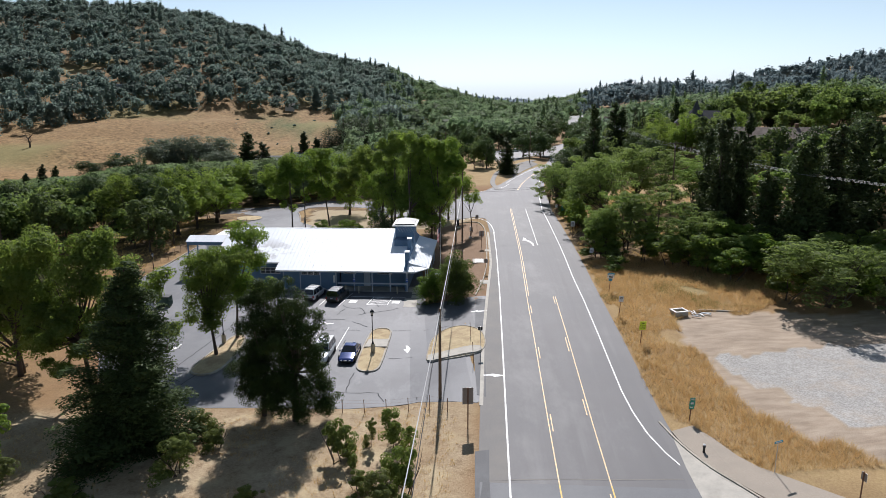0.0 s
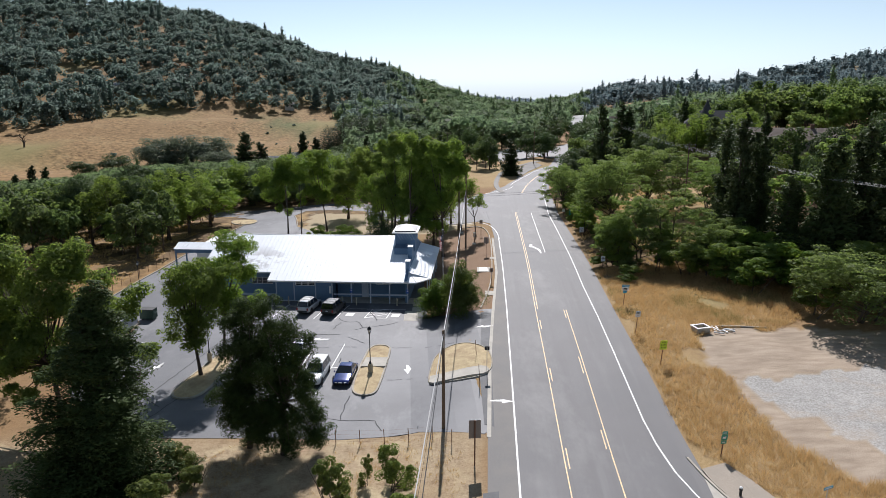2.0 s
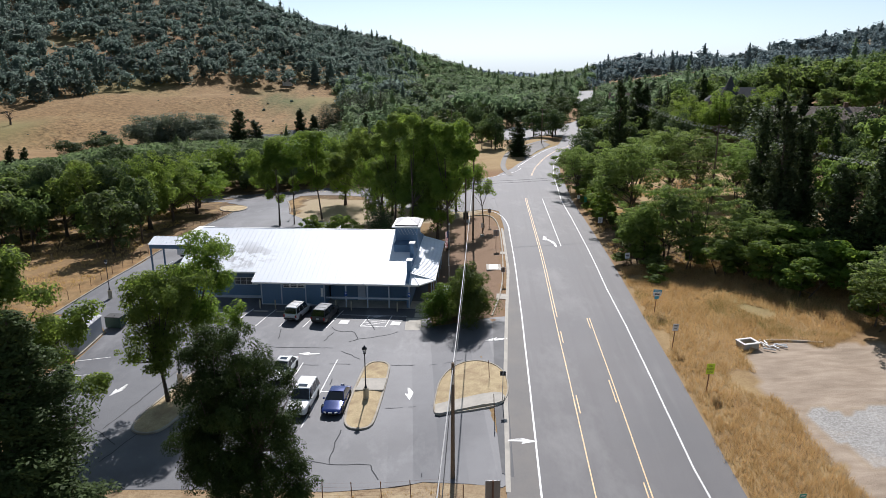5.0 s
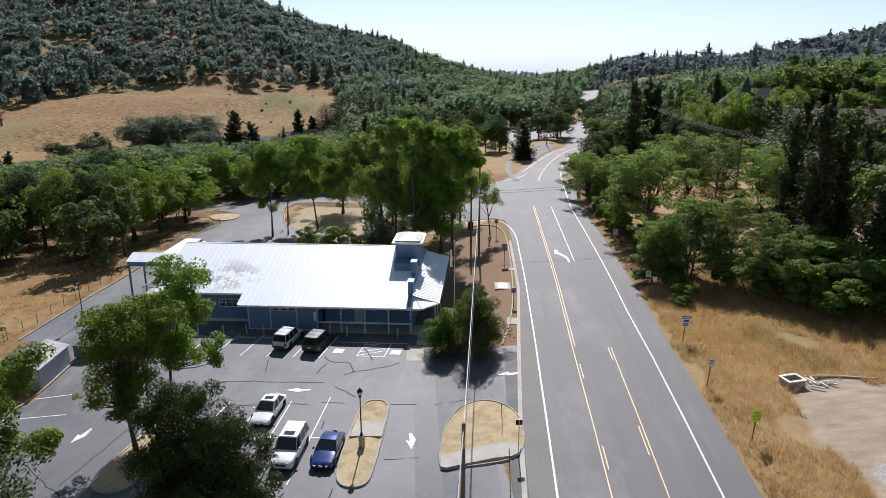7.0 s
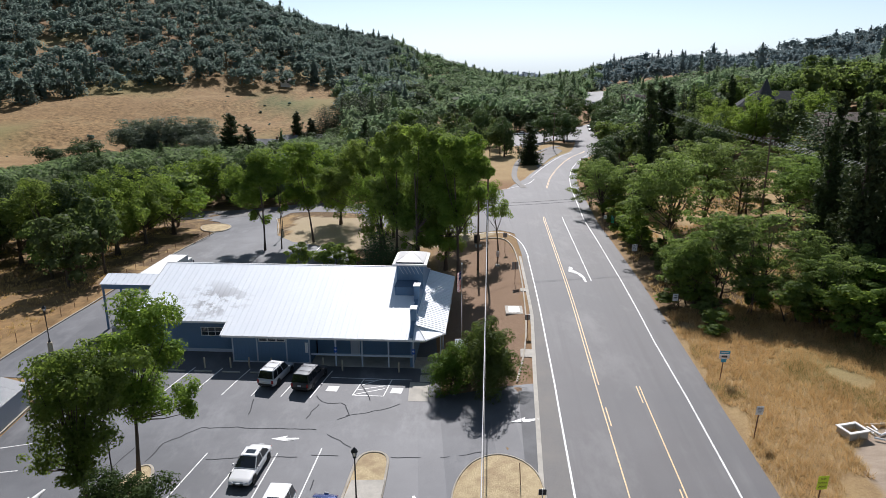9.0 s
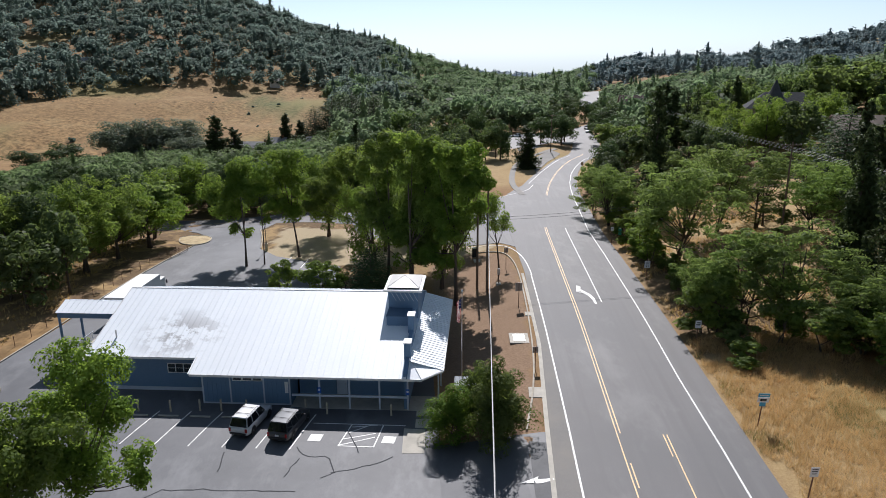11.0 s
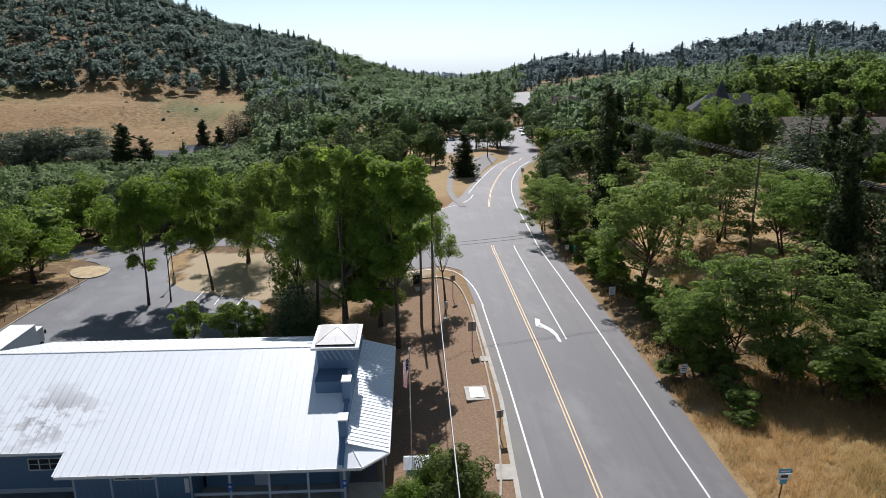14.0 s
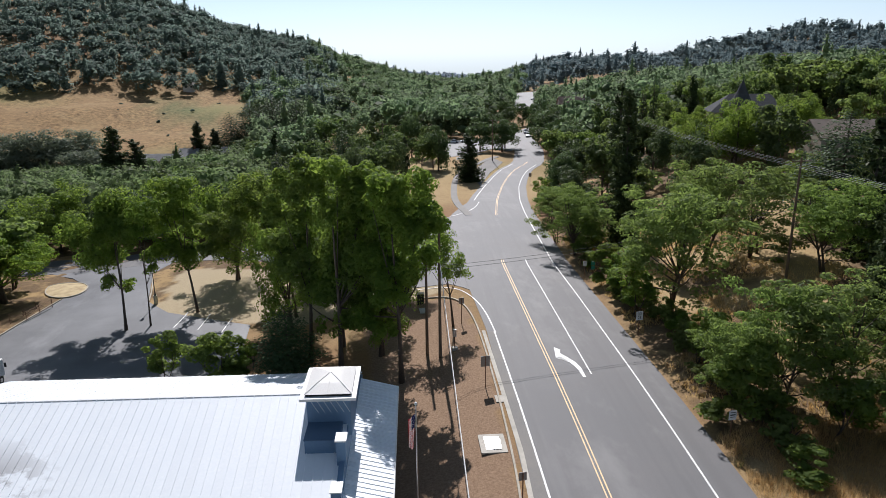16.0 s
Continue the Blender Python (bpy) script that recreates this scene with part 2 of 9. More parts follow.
def finish(name, bm, material, parent=None, label="", smooth_faces=False):
    me = bpy.data.meshes.new(name)
    bm.to_mesh(me)
    bm.free()
    for mt in material if isinstance(material, (list, tuple)) else (material,):
        me.materials.append(mt)
    if smooth_faces:
        me.polygons.foreach_set("use_smooth", [True] * len(me.polygons))
    ob = new(name, me)
    if parent is not None:
        ob.parent = parent
    if label:
        ob["label"] = label
    return ob


def part(name, bm, material, parent, label="", smooth_faces=False):
    return finish(name, bm, material, parent, label, smooth_faces)


def raw(name, verts, faces, material, parent=None, label="", smooth_faces=False):
    me = bpy.data.meshes.new(name)
    me.from_pydata([tuple(v) for v in verts], [], faces)
    me.materials.append(material)
    if smooth_faces:
        me.polygons.foreach_set("use_smooth", [True] * len(me.polygons))
    ob = new(name, me)
    if parent is not None:
        ob.parent = parent
    if label:
        ob["label"] = label
    return ob


def box(bm, lo, hi, m=None, bevel=0.0):
    """An axis box from corner lo to corner hi, moved by m."""
    made = bmesh.ops.create_cube(bm, size=1)["verts"]
    lo, hi = Vector(lo), Vector(hi)
    for v in made:
        v.co = Vector((lo[k] + (v.co[k] + 0.5) * (hi[k] - lo[k]) for k in range(3)))
    if bevel:
        edges = list({e for v in made for e in v.link_edges})
        out = bmesh.ops.bevel(bm, geom=edges, offset=bevel, segments=2, affect="EDGES", profile=0.6)
        made = list({v for f in out["faces"] for v in f.verts} | {v for v in made if v.is_valid})
    if m is not None:
        bmesh.ops.transform(bm, matrix=m, verts=[v for v in made if v.is_valid])
    return bm


def rod(bm, a, b, r0, r1=None, n=8, caps=True):
    """A tapered rod from a to b."""
    a, b = Vector(a), Vector(b)
    r1 = r0 if r1 is None else r1
    way = (b - a).normalized()
    side = way.orthogonal().normalized()
    up = way.cross(side)
    rings = []
    for p, r in ((a, r0), (b, r1)):
        rings.append([bm.verts.new(p + (side * math.cos(2 * math.pi * k / n) + up * math.sin(2 * math.pi * k / n)) * r) for k in range(n)])
    for k in range(n):
        bm.faces.new((rings[0][k], rings[0][(k + 1) % n], rings[1][(k + 1) % n], rings[1][k]))
    if caps:
        bm.faces.new(rings[0][::-1])
        bm.faces.new(rings[1])
    return bm


def tube(bm, pts, radii, n=7):
    """A bent tube through pts."""
    pts = [Vector(p) for p in pts]
    rings, side = [], None
    for i, p in enumerate(pts):
        way = (pts[min(i + 1, len(pts) - 1)] - pts[max(i - 1, 0)]).normalized()
        side = way.orthogonal().normalized() if side is None else (side - way * side.dot(way)).normalized()
        up = way.cross(side)
        rings.append([bm.verts.new(p + (side * math.cos(2 * math.pi * k / n) + up * math.sin(2 * math.pi * k / n)) * radii[i]) for k in range(n)])
    for i in range(len(rings) - 1):
        for k in range(n):
            bm.faces.new((rings[i][k], rings[i][(k + 1) % n], rings[i + 1][(k + 1) % n], rings[i + 1][k]))
    bm.faces.new(rings[0][::-1])
    bm.faces.new(rings[-1])
    return bm


def lathe(bm, rows, n=12, m=None):
    """A turned shape: rows of (radius, z)."""
    made, rings = [], []
    for r, z in rows:
        rings.append([bm.verts.new((r * math.cos(2 * math.pi * k / n), r * math.sin(2 * math.pi * k / n), z)) for k in range(n)])
        made += rings[-1]
    for i in range(len(rings) - 1):
        for k in range(n):
            bm.faces.new((rings[i][k], rings[i][(k + 1) % n], rings[i + 1][(k + 1) % n], rings[i + 1][k]))
    bm.faces.new(rings[0][::-1])
    bm.faces.new(rings[-1])
    if m is not None:
        bmesh.ops.transform(bm, matrix=m, verts=made)
    return bm


def slab(bm, outline, z0, z1):
    """An upright prism over a flat outline."""
    lo = [bm.verts.new((x, y, z0)) for x, y in outline]
    hi = [bm.verts.new((x, y, z1)) for x, y in outline]
    n = len(outline)
    bm.faces.new(lo[::-1])
    bm.faces.new(hi)
    for k in range(n):
        bm.faces.new((lo[k], lo[(k + 1) % n], hi[(k + 1) % n], hi[k]))
    return bm


B = bmesh.new

# ---- the land ----
def smooth(a, b, x):
    k = np.clip((x - a) / (b - a), 0, 1)
    return k * k * (3 - 2 * k)


# the valley: bearings from the south end, clockwise from +y, and for each the heights at these distances
REACH = [0, 90, 130, 200, 260, 350, 480, 620, 800, 950, 1400, 2600, 4500]
HEIGHTS = {
    -180: [1, 1, 1, 1, 2, 8, 16, 24, 30, 28, 20, 20, 20],
    -60: [0.5, 0.5, 0.3, -1, -3, -3, 20, 58, 92, 84, 60, 40, 30],
    -34: [0.5, 0.5, 0.3, -2, -4, -4, 13, 52, 93, 85, 60, 40, 30],
    -26: [0.5, 0.5, 0.4, -2, -5, -5, 14, 52, 95, 88, 60, 30, 20],
    -19: [0.5, 0.5, 0.5, -2, -6, -5.5, 14, 55, 97, 88, 55, 20, 10],
    -15.5: [0.5, 0.5, 0.5, -2, -6, -6, 13.5, 52, 90, 80, 50, 10, 0],
    -11.5: [0.6, 0.6, 0.5, -2, -6, -6.5, 11, 42, 77, 68, 45, 0, -10],
    -9: [0.6, 0.6, 0.5, -2, -6, -7, 9, 36, 67, 60, 40, 0, -20],
    -7: [0.7, 0.7, 0.6, -1.5, -5, -6, 7, 28, 55, 50, 35, -5, -30],
    -5: [0.8, 0.8, 0.6, -1, -4, -5, 5.5, 20, 44, 42, 30, -10, -30],
    -3: [1, 1, 0.8, -0.5, -3, -3, 4, 15, 38, 38, 28, -15, -30],
    -1.3: [1.2, 1.2, 0.9, 0, -2, -1.5, 3, 11, 31, 33, 22, -20, -30],
    0: [1.4, 1.4, 1.2, 0.6, -1, -0.5, 1, 5, 19, 20, 10, -25, -35],
    3: [1.6, 1.6, 1.6, 1, -1, -1.5, -1, 1, 8, 9, 0, -40, -130],
    5.5: [1.6, 1.8, 1.8, 1.2, -0.8, -1.5, -2, -2, -3, -3, -12, -45, -130],
    8.5: [1.6, 1.9, 2, 1.4, -0.6, -1.5, -3, -4, -7, -10, -24, -46, -130],
    11: [1.6, 1.9, 2, 1.3, 0, -1, -2, -3, -6, -9, -26, -56, -140],
    13: [1.6, 2, 2.1, 1.8, 1, 0, -0.5, 0, -2, -4, -18, -52, -140],
    15: [1.6, 2, 2.4, 2.6, 2, 0.8, 1, 2, 4, 5, -5, -40, -120],
    18: [1.6, 2.2, 3.2, 6, 6.5, 6, 6, 7, 9, 11.5, 5, -20, -40],
    21: [1.6, 2.3, 3.7, 8, 9.5, 10, 10, 9, 9, 11.5, 5, -10, -30],
    24: [1.6, 2.4, 4.2, 10.5, 13, 13, 12, 11, 13, 17, 10, 0, -20],
    26.5: [1.6, 2.4, 4.4, 10.8, 14, 15, 14, 13, 17, 24, 14, 5, -10],
    29: [1.6, 2.4, 4.5, 11, 15, 16.5, 16, 16, 22, 32, 20, 10, 0],
    31.5: [1.6, 2.5, 4.5, 11, 16, 18, 17, 18, 28, 41, 26, 12, 5],
    34: [1.6, 2.6, 4.5, 11, 16.5, 19, 18, 19, 31, 46, 30, 15, 8],
    36.5: [1.6, 2.6, 4.5, 11, 17, 20, 19, 19, 30, 44, 30, 18, 10],
    41: [1.6, 2.7, 4.6, 11, 16, 19, 18, 18, 24, 32, 24, 18, 12],
    60: [1.6, 3, 5, 10, 15, 19, 20, 20, 22, 24, 20, 16, 16],
    180: [1, 1, 1, 1, 2, 8, 16, 24, 30, 28, 20, 20, 20],
}
BEARING = list(HEIGHTS)


def valley(x, y):
    r, az = np.hypot(x, y), np.degrees(np.arctan2(x, y))
    table = np.array(list(HEIGHTS.values()), float)
    i = np.clip(np.searchsorted(BEARING, az) - 1, 0, len(BEARING) - 2)
    j = np.clip(np.searchsorted(REACH, r) - 1, 0, len(REACH) - 2)
    b, d = np.array(BEARING, float), np.array(REACH, float)
    u = np.clip((az - b[i]) / (b[i + 1] - b[i]), 0, 1)
    v = np.clip((r - d[j]) / (d[j + 1] - d[j]), 0, 1)
    return (table[i, j] * (1 - u) + table[i + 1, j] * u) * (1 - v) + (table[i, j + 1] * (1 - u) + table[i + 1, j + 1] * u) * v


def road_mid(y):
    """x of the road's left yellow line."""
    return np.interp(y, [-200, 45, 88, 110, 157, 188, 203, 219, 233, 247, 256, 262, 280, 300, 336, 420],
                     [-16.6, 11.1, 15.95, 18.6, 23.7, 30.2, 33.9, 38.8, 43.6, 49.2, 54.2, 57.6, 65, 70, 78, 98])


def road_z(y):
    return np.interp(y, [-50, 55, 75, 118, 150, 190, 260, 400], [0.6, 1.3, 1.9, 2.3, 2.0, 1.4, -0.5, -2])


def land(x, y):
    """The height of the land."""
    x, y = np.asarray(x, float), np.asarray(y, float)
    zr = road_z(y)
    zl = np.interp(y, [40, 72, 95, 145, 165], [0.3, 0.3, 0.85, 0.4, 0.9])
    off = x - road_mid(y)
    near = zl + (zr - zl) * smooth(-15, -6, off) + 0.5 * smooth(9.6, 13, off)
    far = smooth(16, 34, off) * smooth(-40, 60, y) + smooth(40, 70, -off)
    far = np.maximum(np.minimum(far, 1), smooth(165, 230, y) * smooth(8, 24, np.abs(off)))
    far = np.maximum(far, smooth(250, 300, y))
    far = np.maximum(far, smooth(30, 90, -y))
    return near * (1 - far) + valley(x, y) * far


def ground_z(x, y):
    return float(land(x, y))


def at(x, y, dz=0.0, turn=0.0):
    """A pose standing on the land; turn in degrees, anticlockwise."""
    return pose(x, y, ground_z(x, y) + dz, 0, 0, turn)


def axis(lo, hi, step, reach, grow=1.09):
    mid = np.arange(lo, hi + step / 2, step)
    out, d, p = [], step, hi
    while p < reach[1]:
        d *= grow
        p += d
        out.append(p)
    down, d, p = [], step, lo
    while p > reach[0]:
        d *= grow
        p -= d
        down.append(p)
    return np.concatenate([down[::-1], mid, out])


def blob_noise(x, y, size, seed):
    """Cheap smooth noise from sines, between about -1 and 1."""
    g = np.random.default_rng(seed)
    out = np.zeros_like(x)
    for k in range(6):
        a, p, s = g.uniform(0, 6.28), g.uniform(0, 6.28), size * g.uniform(0.6, 1.6)
        out += np.sin((x * math.cos(a) + y * math.sin(a)) * 6.28 / s + p)
    return out / 3.0


def inside(poly, x, y):
    """Whether points lie inside a polygon."""
    out = np.zeros(np.shape(x), bool)
    n = len(poly)
    for i in range(n):
        (x0, y0), (x1, y1) = poly[i], poly[(i + 1) % n]
        hit = ((y0 > y) != (y1 > y)) & (x < (x1 - x0) * (y - y0) / ((y1 - y0) or 1e-9) + x0)
        out ^= hit
    return out


GRAVEL = [(31.7, 67.4), (36.8, 68.1), (41, 69.7), (46, 68), (60, 72), (80, 60), (80, 36), (52, 36), (44, 44), (36.5, 54.5), (35, 57.2), (33.2, 59.8), (31.9, 63.7)]
YARD = [(32.2, 78.2), (36, 80.8), (40.6, 80.1), (45.2, 80.3), (52, 78), (62, 80), (82, 66), (84, 34), (50, 34), (40, 44), (32.8, 50.9), (31.7, 52.9), (30.8, 56.5), (30.5, 60.4), (31.1, 65.5), (31.1, 70.9)]
LAWN = [(-22, 147), (-5, 140), (12, 146), (16, 152), (2, 160), (-22, 165)]
MULCH = [(3, 92), (9.5, 84), (14.8, 128), (15, 141), (9, 146), (3, 140), (3, 118)]


def build_ground():
    xs, ys = axis(-62, 72, 0.8, (-4000, 4000)), axis(28, 190, 0.8, (-1200, 4600), 1.08)
    X, Y = np.meshgrid(xs, ys)
    Zg = land(X, Y)
    far = smooth(190, 320, np.hypot(X, Y))
    off = X - road_mid(Y)
    clear = smooth(14, 60, np.abs(off))
    Zg = Zg + blob_noise(X, Y, 60, 5) * 1.6 * far * clear + blob_noise(X, Y, 180, 6) * 4 * smooth(420, 700, np.hypot(X, Y)) * clear
    wild = smooth(12, 15, off) + smooth(58, 70, -off)
    Zg = Zg + (blob_noise(X, Y, 7, 3) * 0.10 + blob_noise(X, Y, 2.6, 4) * 0.05) * np.clip(wild, 0, 1) * (1 - far)
    me = bpy.data.meshes.new("ground")
    ny, nx = X.shape
    idx = np.arange(nx * ny).reshape(ny, nx)
    quads = np.stack([idx[:-1, :-1], idx[:-1, 1:], idx[1:, 1:], idx[1:, :-1]], -1).reshape(-1, 4)
    me.from_pydata(np.stack([X, Y, Zg], -1).reshape(-1, 3).tolist(), [], quads.tolist())
    me.polygons.foreach_set("use_smooth", [True] * len(me.polygons))
    wob = blob_noise(X, Y, 5, 8) * 0.9
    masks = {
        "gravel": inside(GRAVEL, X + wob, Y + wob).astype(float),
        "mulch": inside(MULCH, X + 0.3 * wob, Y).astype(float),
        "lawn": inside(LAWN, X + wob, Y).astype(float),
        "green": smooth(0.15, 0.9, blob_noise(X, Y, 22, 12)) * smooth(11, 16, off) * smooth(80, 95, Y) * (1 - smooth(112, 120, Y)) * 0.55
        + smooth(0.3, 1, blob_noise(X, Y, 70, 13)) * far * 0.6,
        "litter": np.clip(smooth(100, 106, Y) * smooth(9.5, 11, off) + smooth(25, 40, -off) * smooth(118, 132, Y) * (1 - smooth(205, 230, Y)), 0, 1) * (1 - smooth(150, 230, Y) * (off > 0) * smooth(30, 60, off)),
    }
    masks["field"] = smooth(255, 285, np.hypot(X, Y)) * (1 - smooth(500, 560, np.hypot(X, Y))) * (X < -14) + smooth(44, 52, -off) * smooth(70, 90, Y) * (1 - smooth(128, 140, Y))
    masks["weeds"] = np.exp(-(((X + 71) / 20) ** 2 + ((Y - 432 + 1.1 * (X + 71)) / 22) ** 2) * np.maximum(0.5, 1 + 0.9 * blob_noise(X, Y, 9, 18)))
    masks["litter"] = masks["litter"] * (1 - 0.85 * smooth(14, 18, off) * smooth(112, 122, Y) * (1 - smooth(168, 180, Y)) * smooth(-0.5, 0.2, blob_noise(X, Y, 13, 19)))
    masks["open"] = smooth(14, 18, off) * (1 - smooth(44, 54, off)) * smooth(112, 122, Y) * (1 - smooth(172, 184, Y)) * smooth(-0.5, 0.2, blob_noise(X, Y, 13, 19))
    masks["sand"] = smooth(20, 34, Y) * (1 - smooth(60, 64, Y)) * smooth(5.5, 8, -off) * (1 - smooth(70, 90, -off)) * (0.8 + 0.2 * blob_noise(X, Y, 5, 17))
    masks["open"] = np.maximum(masks["open"], smooth(8, 12, X) * (1 - smooth(48, 56, X)) * smooth(196, 206, Y) * (1 - smooth(288, 296, Y)) * (0.75 + 0.25 * blob_noise(X, Y, 8, 40)))
    masks["bank"] = smooth(9, 11, off) * (1 - smooth(24, 34, off)) * smooth(36, 46, Y) * (1 - smooth(99, 106, Y)) * (0.75 + 0.25 * blob_noise(X, Y, 6, 15))
    masks["dirt"] = inside(YARD, X + 0.6 * wob, Y + 0.6 * wob) * (1 - masks["gravel"])
    for key, v in masks.items():
        a = me.attributes.new(key, "FLOAT", "POINT")
        a.data.foreach_set("value", np.clip(v, 0, 1).astype(np.float32).reshape(-1))
    m, nt, p = node_mat("ground")
    pos = nt.nodes.new("ShaderNodeNewGeometry").outputs["Position"]
    f = noise_node(nt, pos, 5, 6, 0.7)
    g = noise_node(nt, pos, 0.22, 5, 0.65)
    h = noise_node(nt, pos, 0.03, 4, 0.6)
    col = mixed(nt, ramp(nt, f, 0.3, 0.7), (0.2, 0.128, 0.06), (0.36, 0.25, 0.125))
    col = mixed(nt, ramp(nt, g, 0.45, 0.75), col, (0.27, 0.18, 0.1))
    col = mixed(nt, multiplied(nt, ramp(nt, h, 0.42, 0.66), 0.8), col, (0.25, 0.14, 0.07))
    k2 = noise_node(nt, pos, 0.9, 5, 0.7)
    col = mixed(nt, multiplied(nt, ramp(nt, k2, 0.5, 0.75), 0.6), col, (0.16, 0.105, 0.055))
    v = nt.nodes.new("ShaderNodeTexVoronoi")
    v.inputs["Scale"].default_value = 5.5
    nt.links.new(pos, v.inputs["Vector"])
    stones = mixed(nt, ramp(nt, f, 0.35, 0.65), (0.33, 0.315, 0.29), (0.47, 0.455, 0.43))
    stones = mixed(nt, multiplied(nt, ramp(nt, v.outputs["Distance"], 0.3, 0.7), 0.45), stones, (0.2, 0.19, 0.175))
    stones = mixed(nt, multiplied(nt, ramp(nt, noise_node(nt, pos, 1.6, 6, 0.8), 0.5, 0.66), 0.6), stones, (0.52, 0.505, 0.48))
    stones = mixed(nt, multiplied(nt, ramp(nt, g, 0.5, 0.7), 0.5), stones, (0.44, 0.36, 0.28))
    tracks = noise_node(nt, pos, 1.0, 4, 0.6, (0.3, 1.1, 1))
    earth = mixed(nt, ramp(nt, tracks, 0.35, 0.65), (0.3, 0.235, 0.175), (0.42, 0.34, 0.26))
    straw_bank = mixed(nt, ramp(nt, f, 0.3, 0.7), (0.3, 0.21, 0.1), (0.45, 0.33, 0.17))
    straw_bank = mixed(nt, multiplied(nt, ramp(nt, k2, 0.5, 0.72), 0.7), straw_bank, (0.3, 0.2, 0.11))
    bark_mulch = mixed(nt, ramp(nt, f, 0.3, 0.7), (0.17, 0.105, 0.065), (0.32, 0.22, 0.145))
    pale = mixed(nt, ramp(nt, f, 0.3, 0.7), (0.33, 0.26, 0.165), (0.46, 0.38, 0.255))
    green = mixed(nt, ramp(nt, f, 0.3, 0.7), (0.14, 0.15, 0.05), (0.25, 0.23, 0.09))
    # leaf litter and dry brush, the browns darkened further for tree shade
    shaded_leaf_fall = mixed(nt, ramp(nt, f, 0.3, 0.7), (0.085, 0.055, 0.03), (0.21, 0.14, 0.075))
    shaded_leaf_fall = mixed(nt, ramp(nt, g, 0.5, 0.6), shaded_leaf_fall, (0.34, 0.23, 0.11))
    tuft = noise_node(nt, pos, 0.5, 6, 0.75)
    meadow = mixed(nt, ramp(nt, tuft, 0.38, 0.62), (0.1, 0.06, 0.024), (0.36, 0.225, 0.098))
    meadow = mixed(nt, multiplied(nt, ramp(nt, h, 0.4, 0.65), 0.7), meadow, (0.255, 0.16, 0.075))
    meadow = mixed(nt, multiplied(nt, ramp(nt, noise_node(nt, pos, 0.07, 5, 0.7), 0.5, 0.7), 0.6), meadow, (0.37, 0.265, 0.13))
    sandy = mixed(nt, ramp(nt, f, 0.3, 0.7), (0.3, 0.225, 0.14), (0.48, 0.385, 0.26))
    sandy = mixed(nt, multiplied(nt, ramp(nt, k2, 0.52, 0.68), 0.75), sandy, (0.2, 0.135, 0.08))
    sandy = mixed(nt, multiplied(nt, ramp(nt, noise_node(nt, pos, 0.35, 5, 0.7), 0.5, 0.62), 0.7), sandy, (0.54, 0.45, 0.29))
    for key, c in (("sand", sandy), ("field", meadow), ("weeds", mixed(nt, ramp(nt, tuft, 0.38, 0.62), (0.055, 0.07, 0.022), (0.15, 0.155, 0.055))), ("litter", shaded_leaf_fall), ("open", straw_bank), ("bank", straw_bank), ("green", green), ("lawn", pale), ("mulch", bark_mulch), ("gravel", stones), ("dirt", earth)):
        at_node = nt.nodes.new("ShaderNodeAttribute")
        at_node.attribute_name = key
        col = mixed(nt, at_node.outputs["Fac"], col, c)
    nt.links.new(col, p.inputs["Base Color"])
    p.inputs["Roughness"].default_value = 0.95
    p.inputs["Specular IOR Level"].default_value = 0.2
    bumped(nt, p, f, 0.8, 0.08)
    me.materials.append(m)
    return tagged(new("ground", me), "dry straw-coloured ground with gravel, leaf litter and bark mulch", "ground", kind="structure")


build_ground()


# ---- roads, car park and their paint ----


def resampled(pts, step=1.0):
    pts = np.array(pts, float)
    seg = np.hypot(*np.diff(pts, axis=0).T)
    s = np.concatenate([[0], np.cumsum(seg)])
    n = max(2, int(s[-1] / step) + 1)
    k = np.linspace(0, s[-1], n)
    return np.stack([np.interp(k, s, pts[:, 0]), np.interp(k, s, pts[:, 1])], -1)


def rounded(pts, passes=3):
    """Chaikin's corner cutting for an open line."""
    pts = np.array(pts, float)
    for _ in range(passes):
        a, b = pts[:-1], pts[1:]
        mid = np.stack([a * 0.75 + b * 0.25, a * 0.25 + b * 0.75], 1).reshape(-1, 2)
        pts = np.concatenate([pts[:1], mid, pts[-1:]])
    return pts


def normals(pts):
    d = np.gradient(pts, axis=0)
    d /= np.hypot(*d.T)[:, None]
    return np.stack([d[:, 1], -d[:, 0]], -1)


def ribbon_data(pts, left, right, dz, across=1, skirt=0.0):
    """A strip along pts from offset left to offset right (positive to the right of the way), draped on the land."""
    n = normals(pts)
    left, right = np.broadcast_to(left, len(pts)), np.broadcast_to(right, len(pts))
    ks = np.linspace(0, 1, across + 1)
    P = pts[:, None] + n[:, None] * (left[:, None] * (1 - ks) + right[:, None] * ks)[..., None]
    z = land(P[..., 0], P[..., 1]) + dz
    V = np.concatenate([P, z[..., None]], -1)
    if skirt:
        a, b = V[:, :1].copy(), V[:, -1:].copy()
        a[..., 2] -= skirt
        b[..., 2] -= skirt
        V = np.concatenate([a, V, b], 1)
    m, w = V.shape[:2]
    idx = np.arange(m * w).reshape(m, w)
    F = np.stack([idx[:-1, :-1], idx[:-1, 1:], idx[1:, 1:], idx[1:, :-1]], -1).reshape(-1, 4)
    return V.reshape(-1, 3), F


def ribbon(name, pts, left, right, dz, material, parent=None, across=1, skirt=0.0):
    V, F = ribbon_data(pts, left, right, dz, across, skirt)
    return raw(name, V.tolist(), F.tolist(), material, parent)


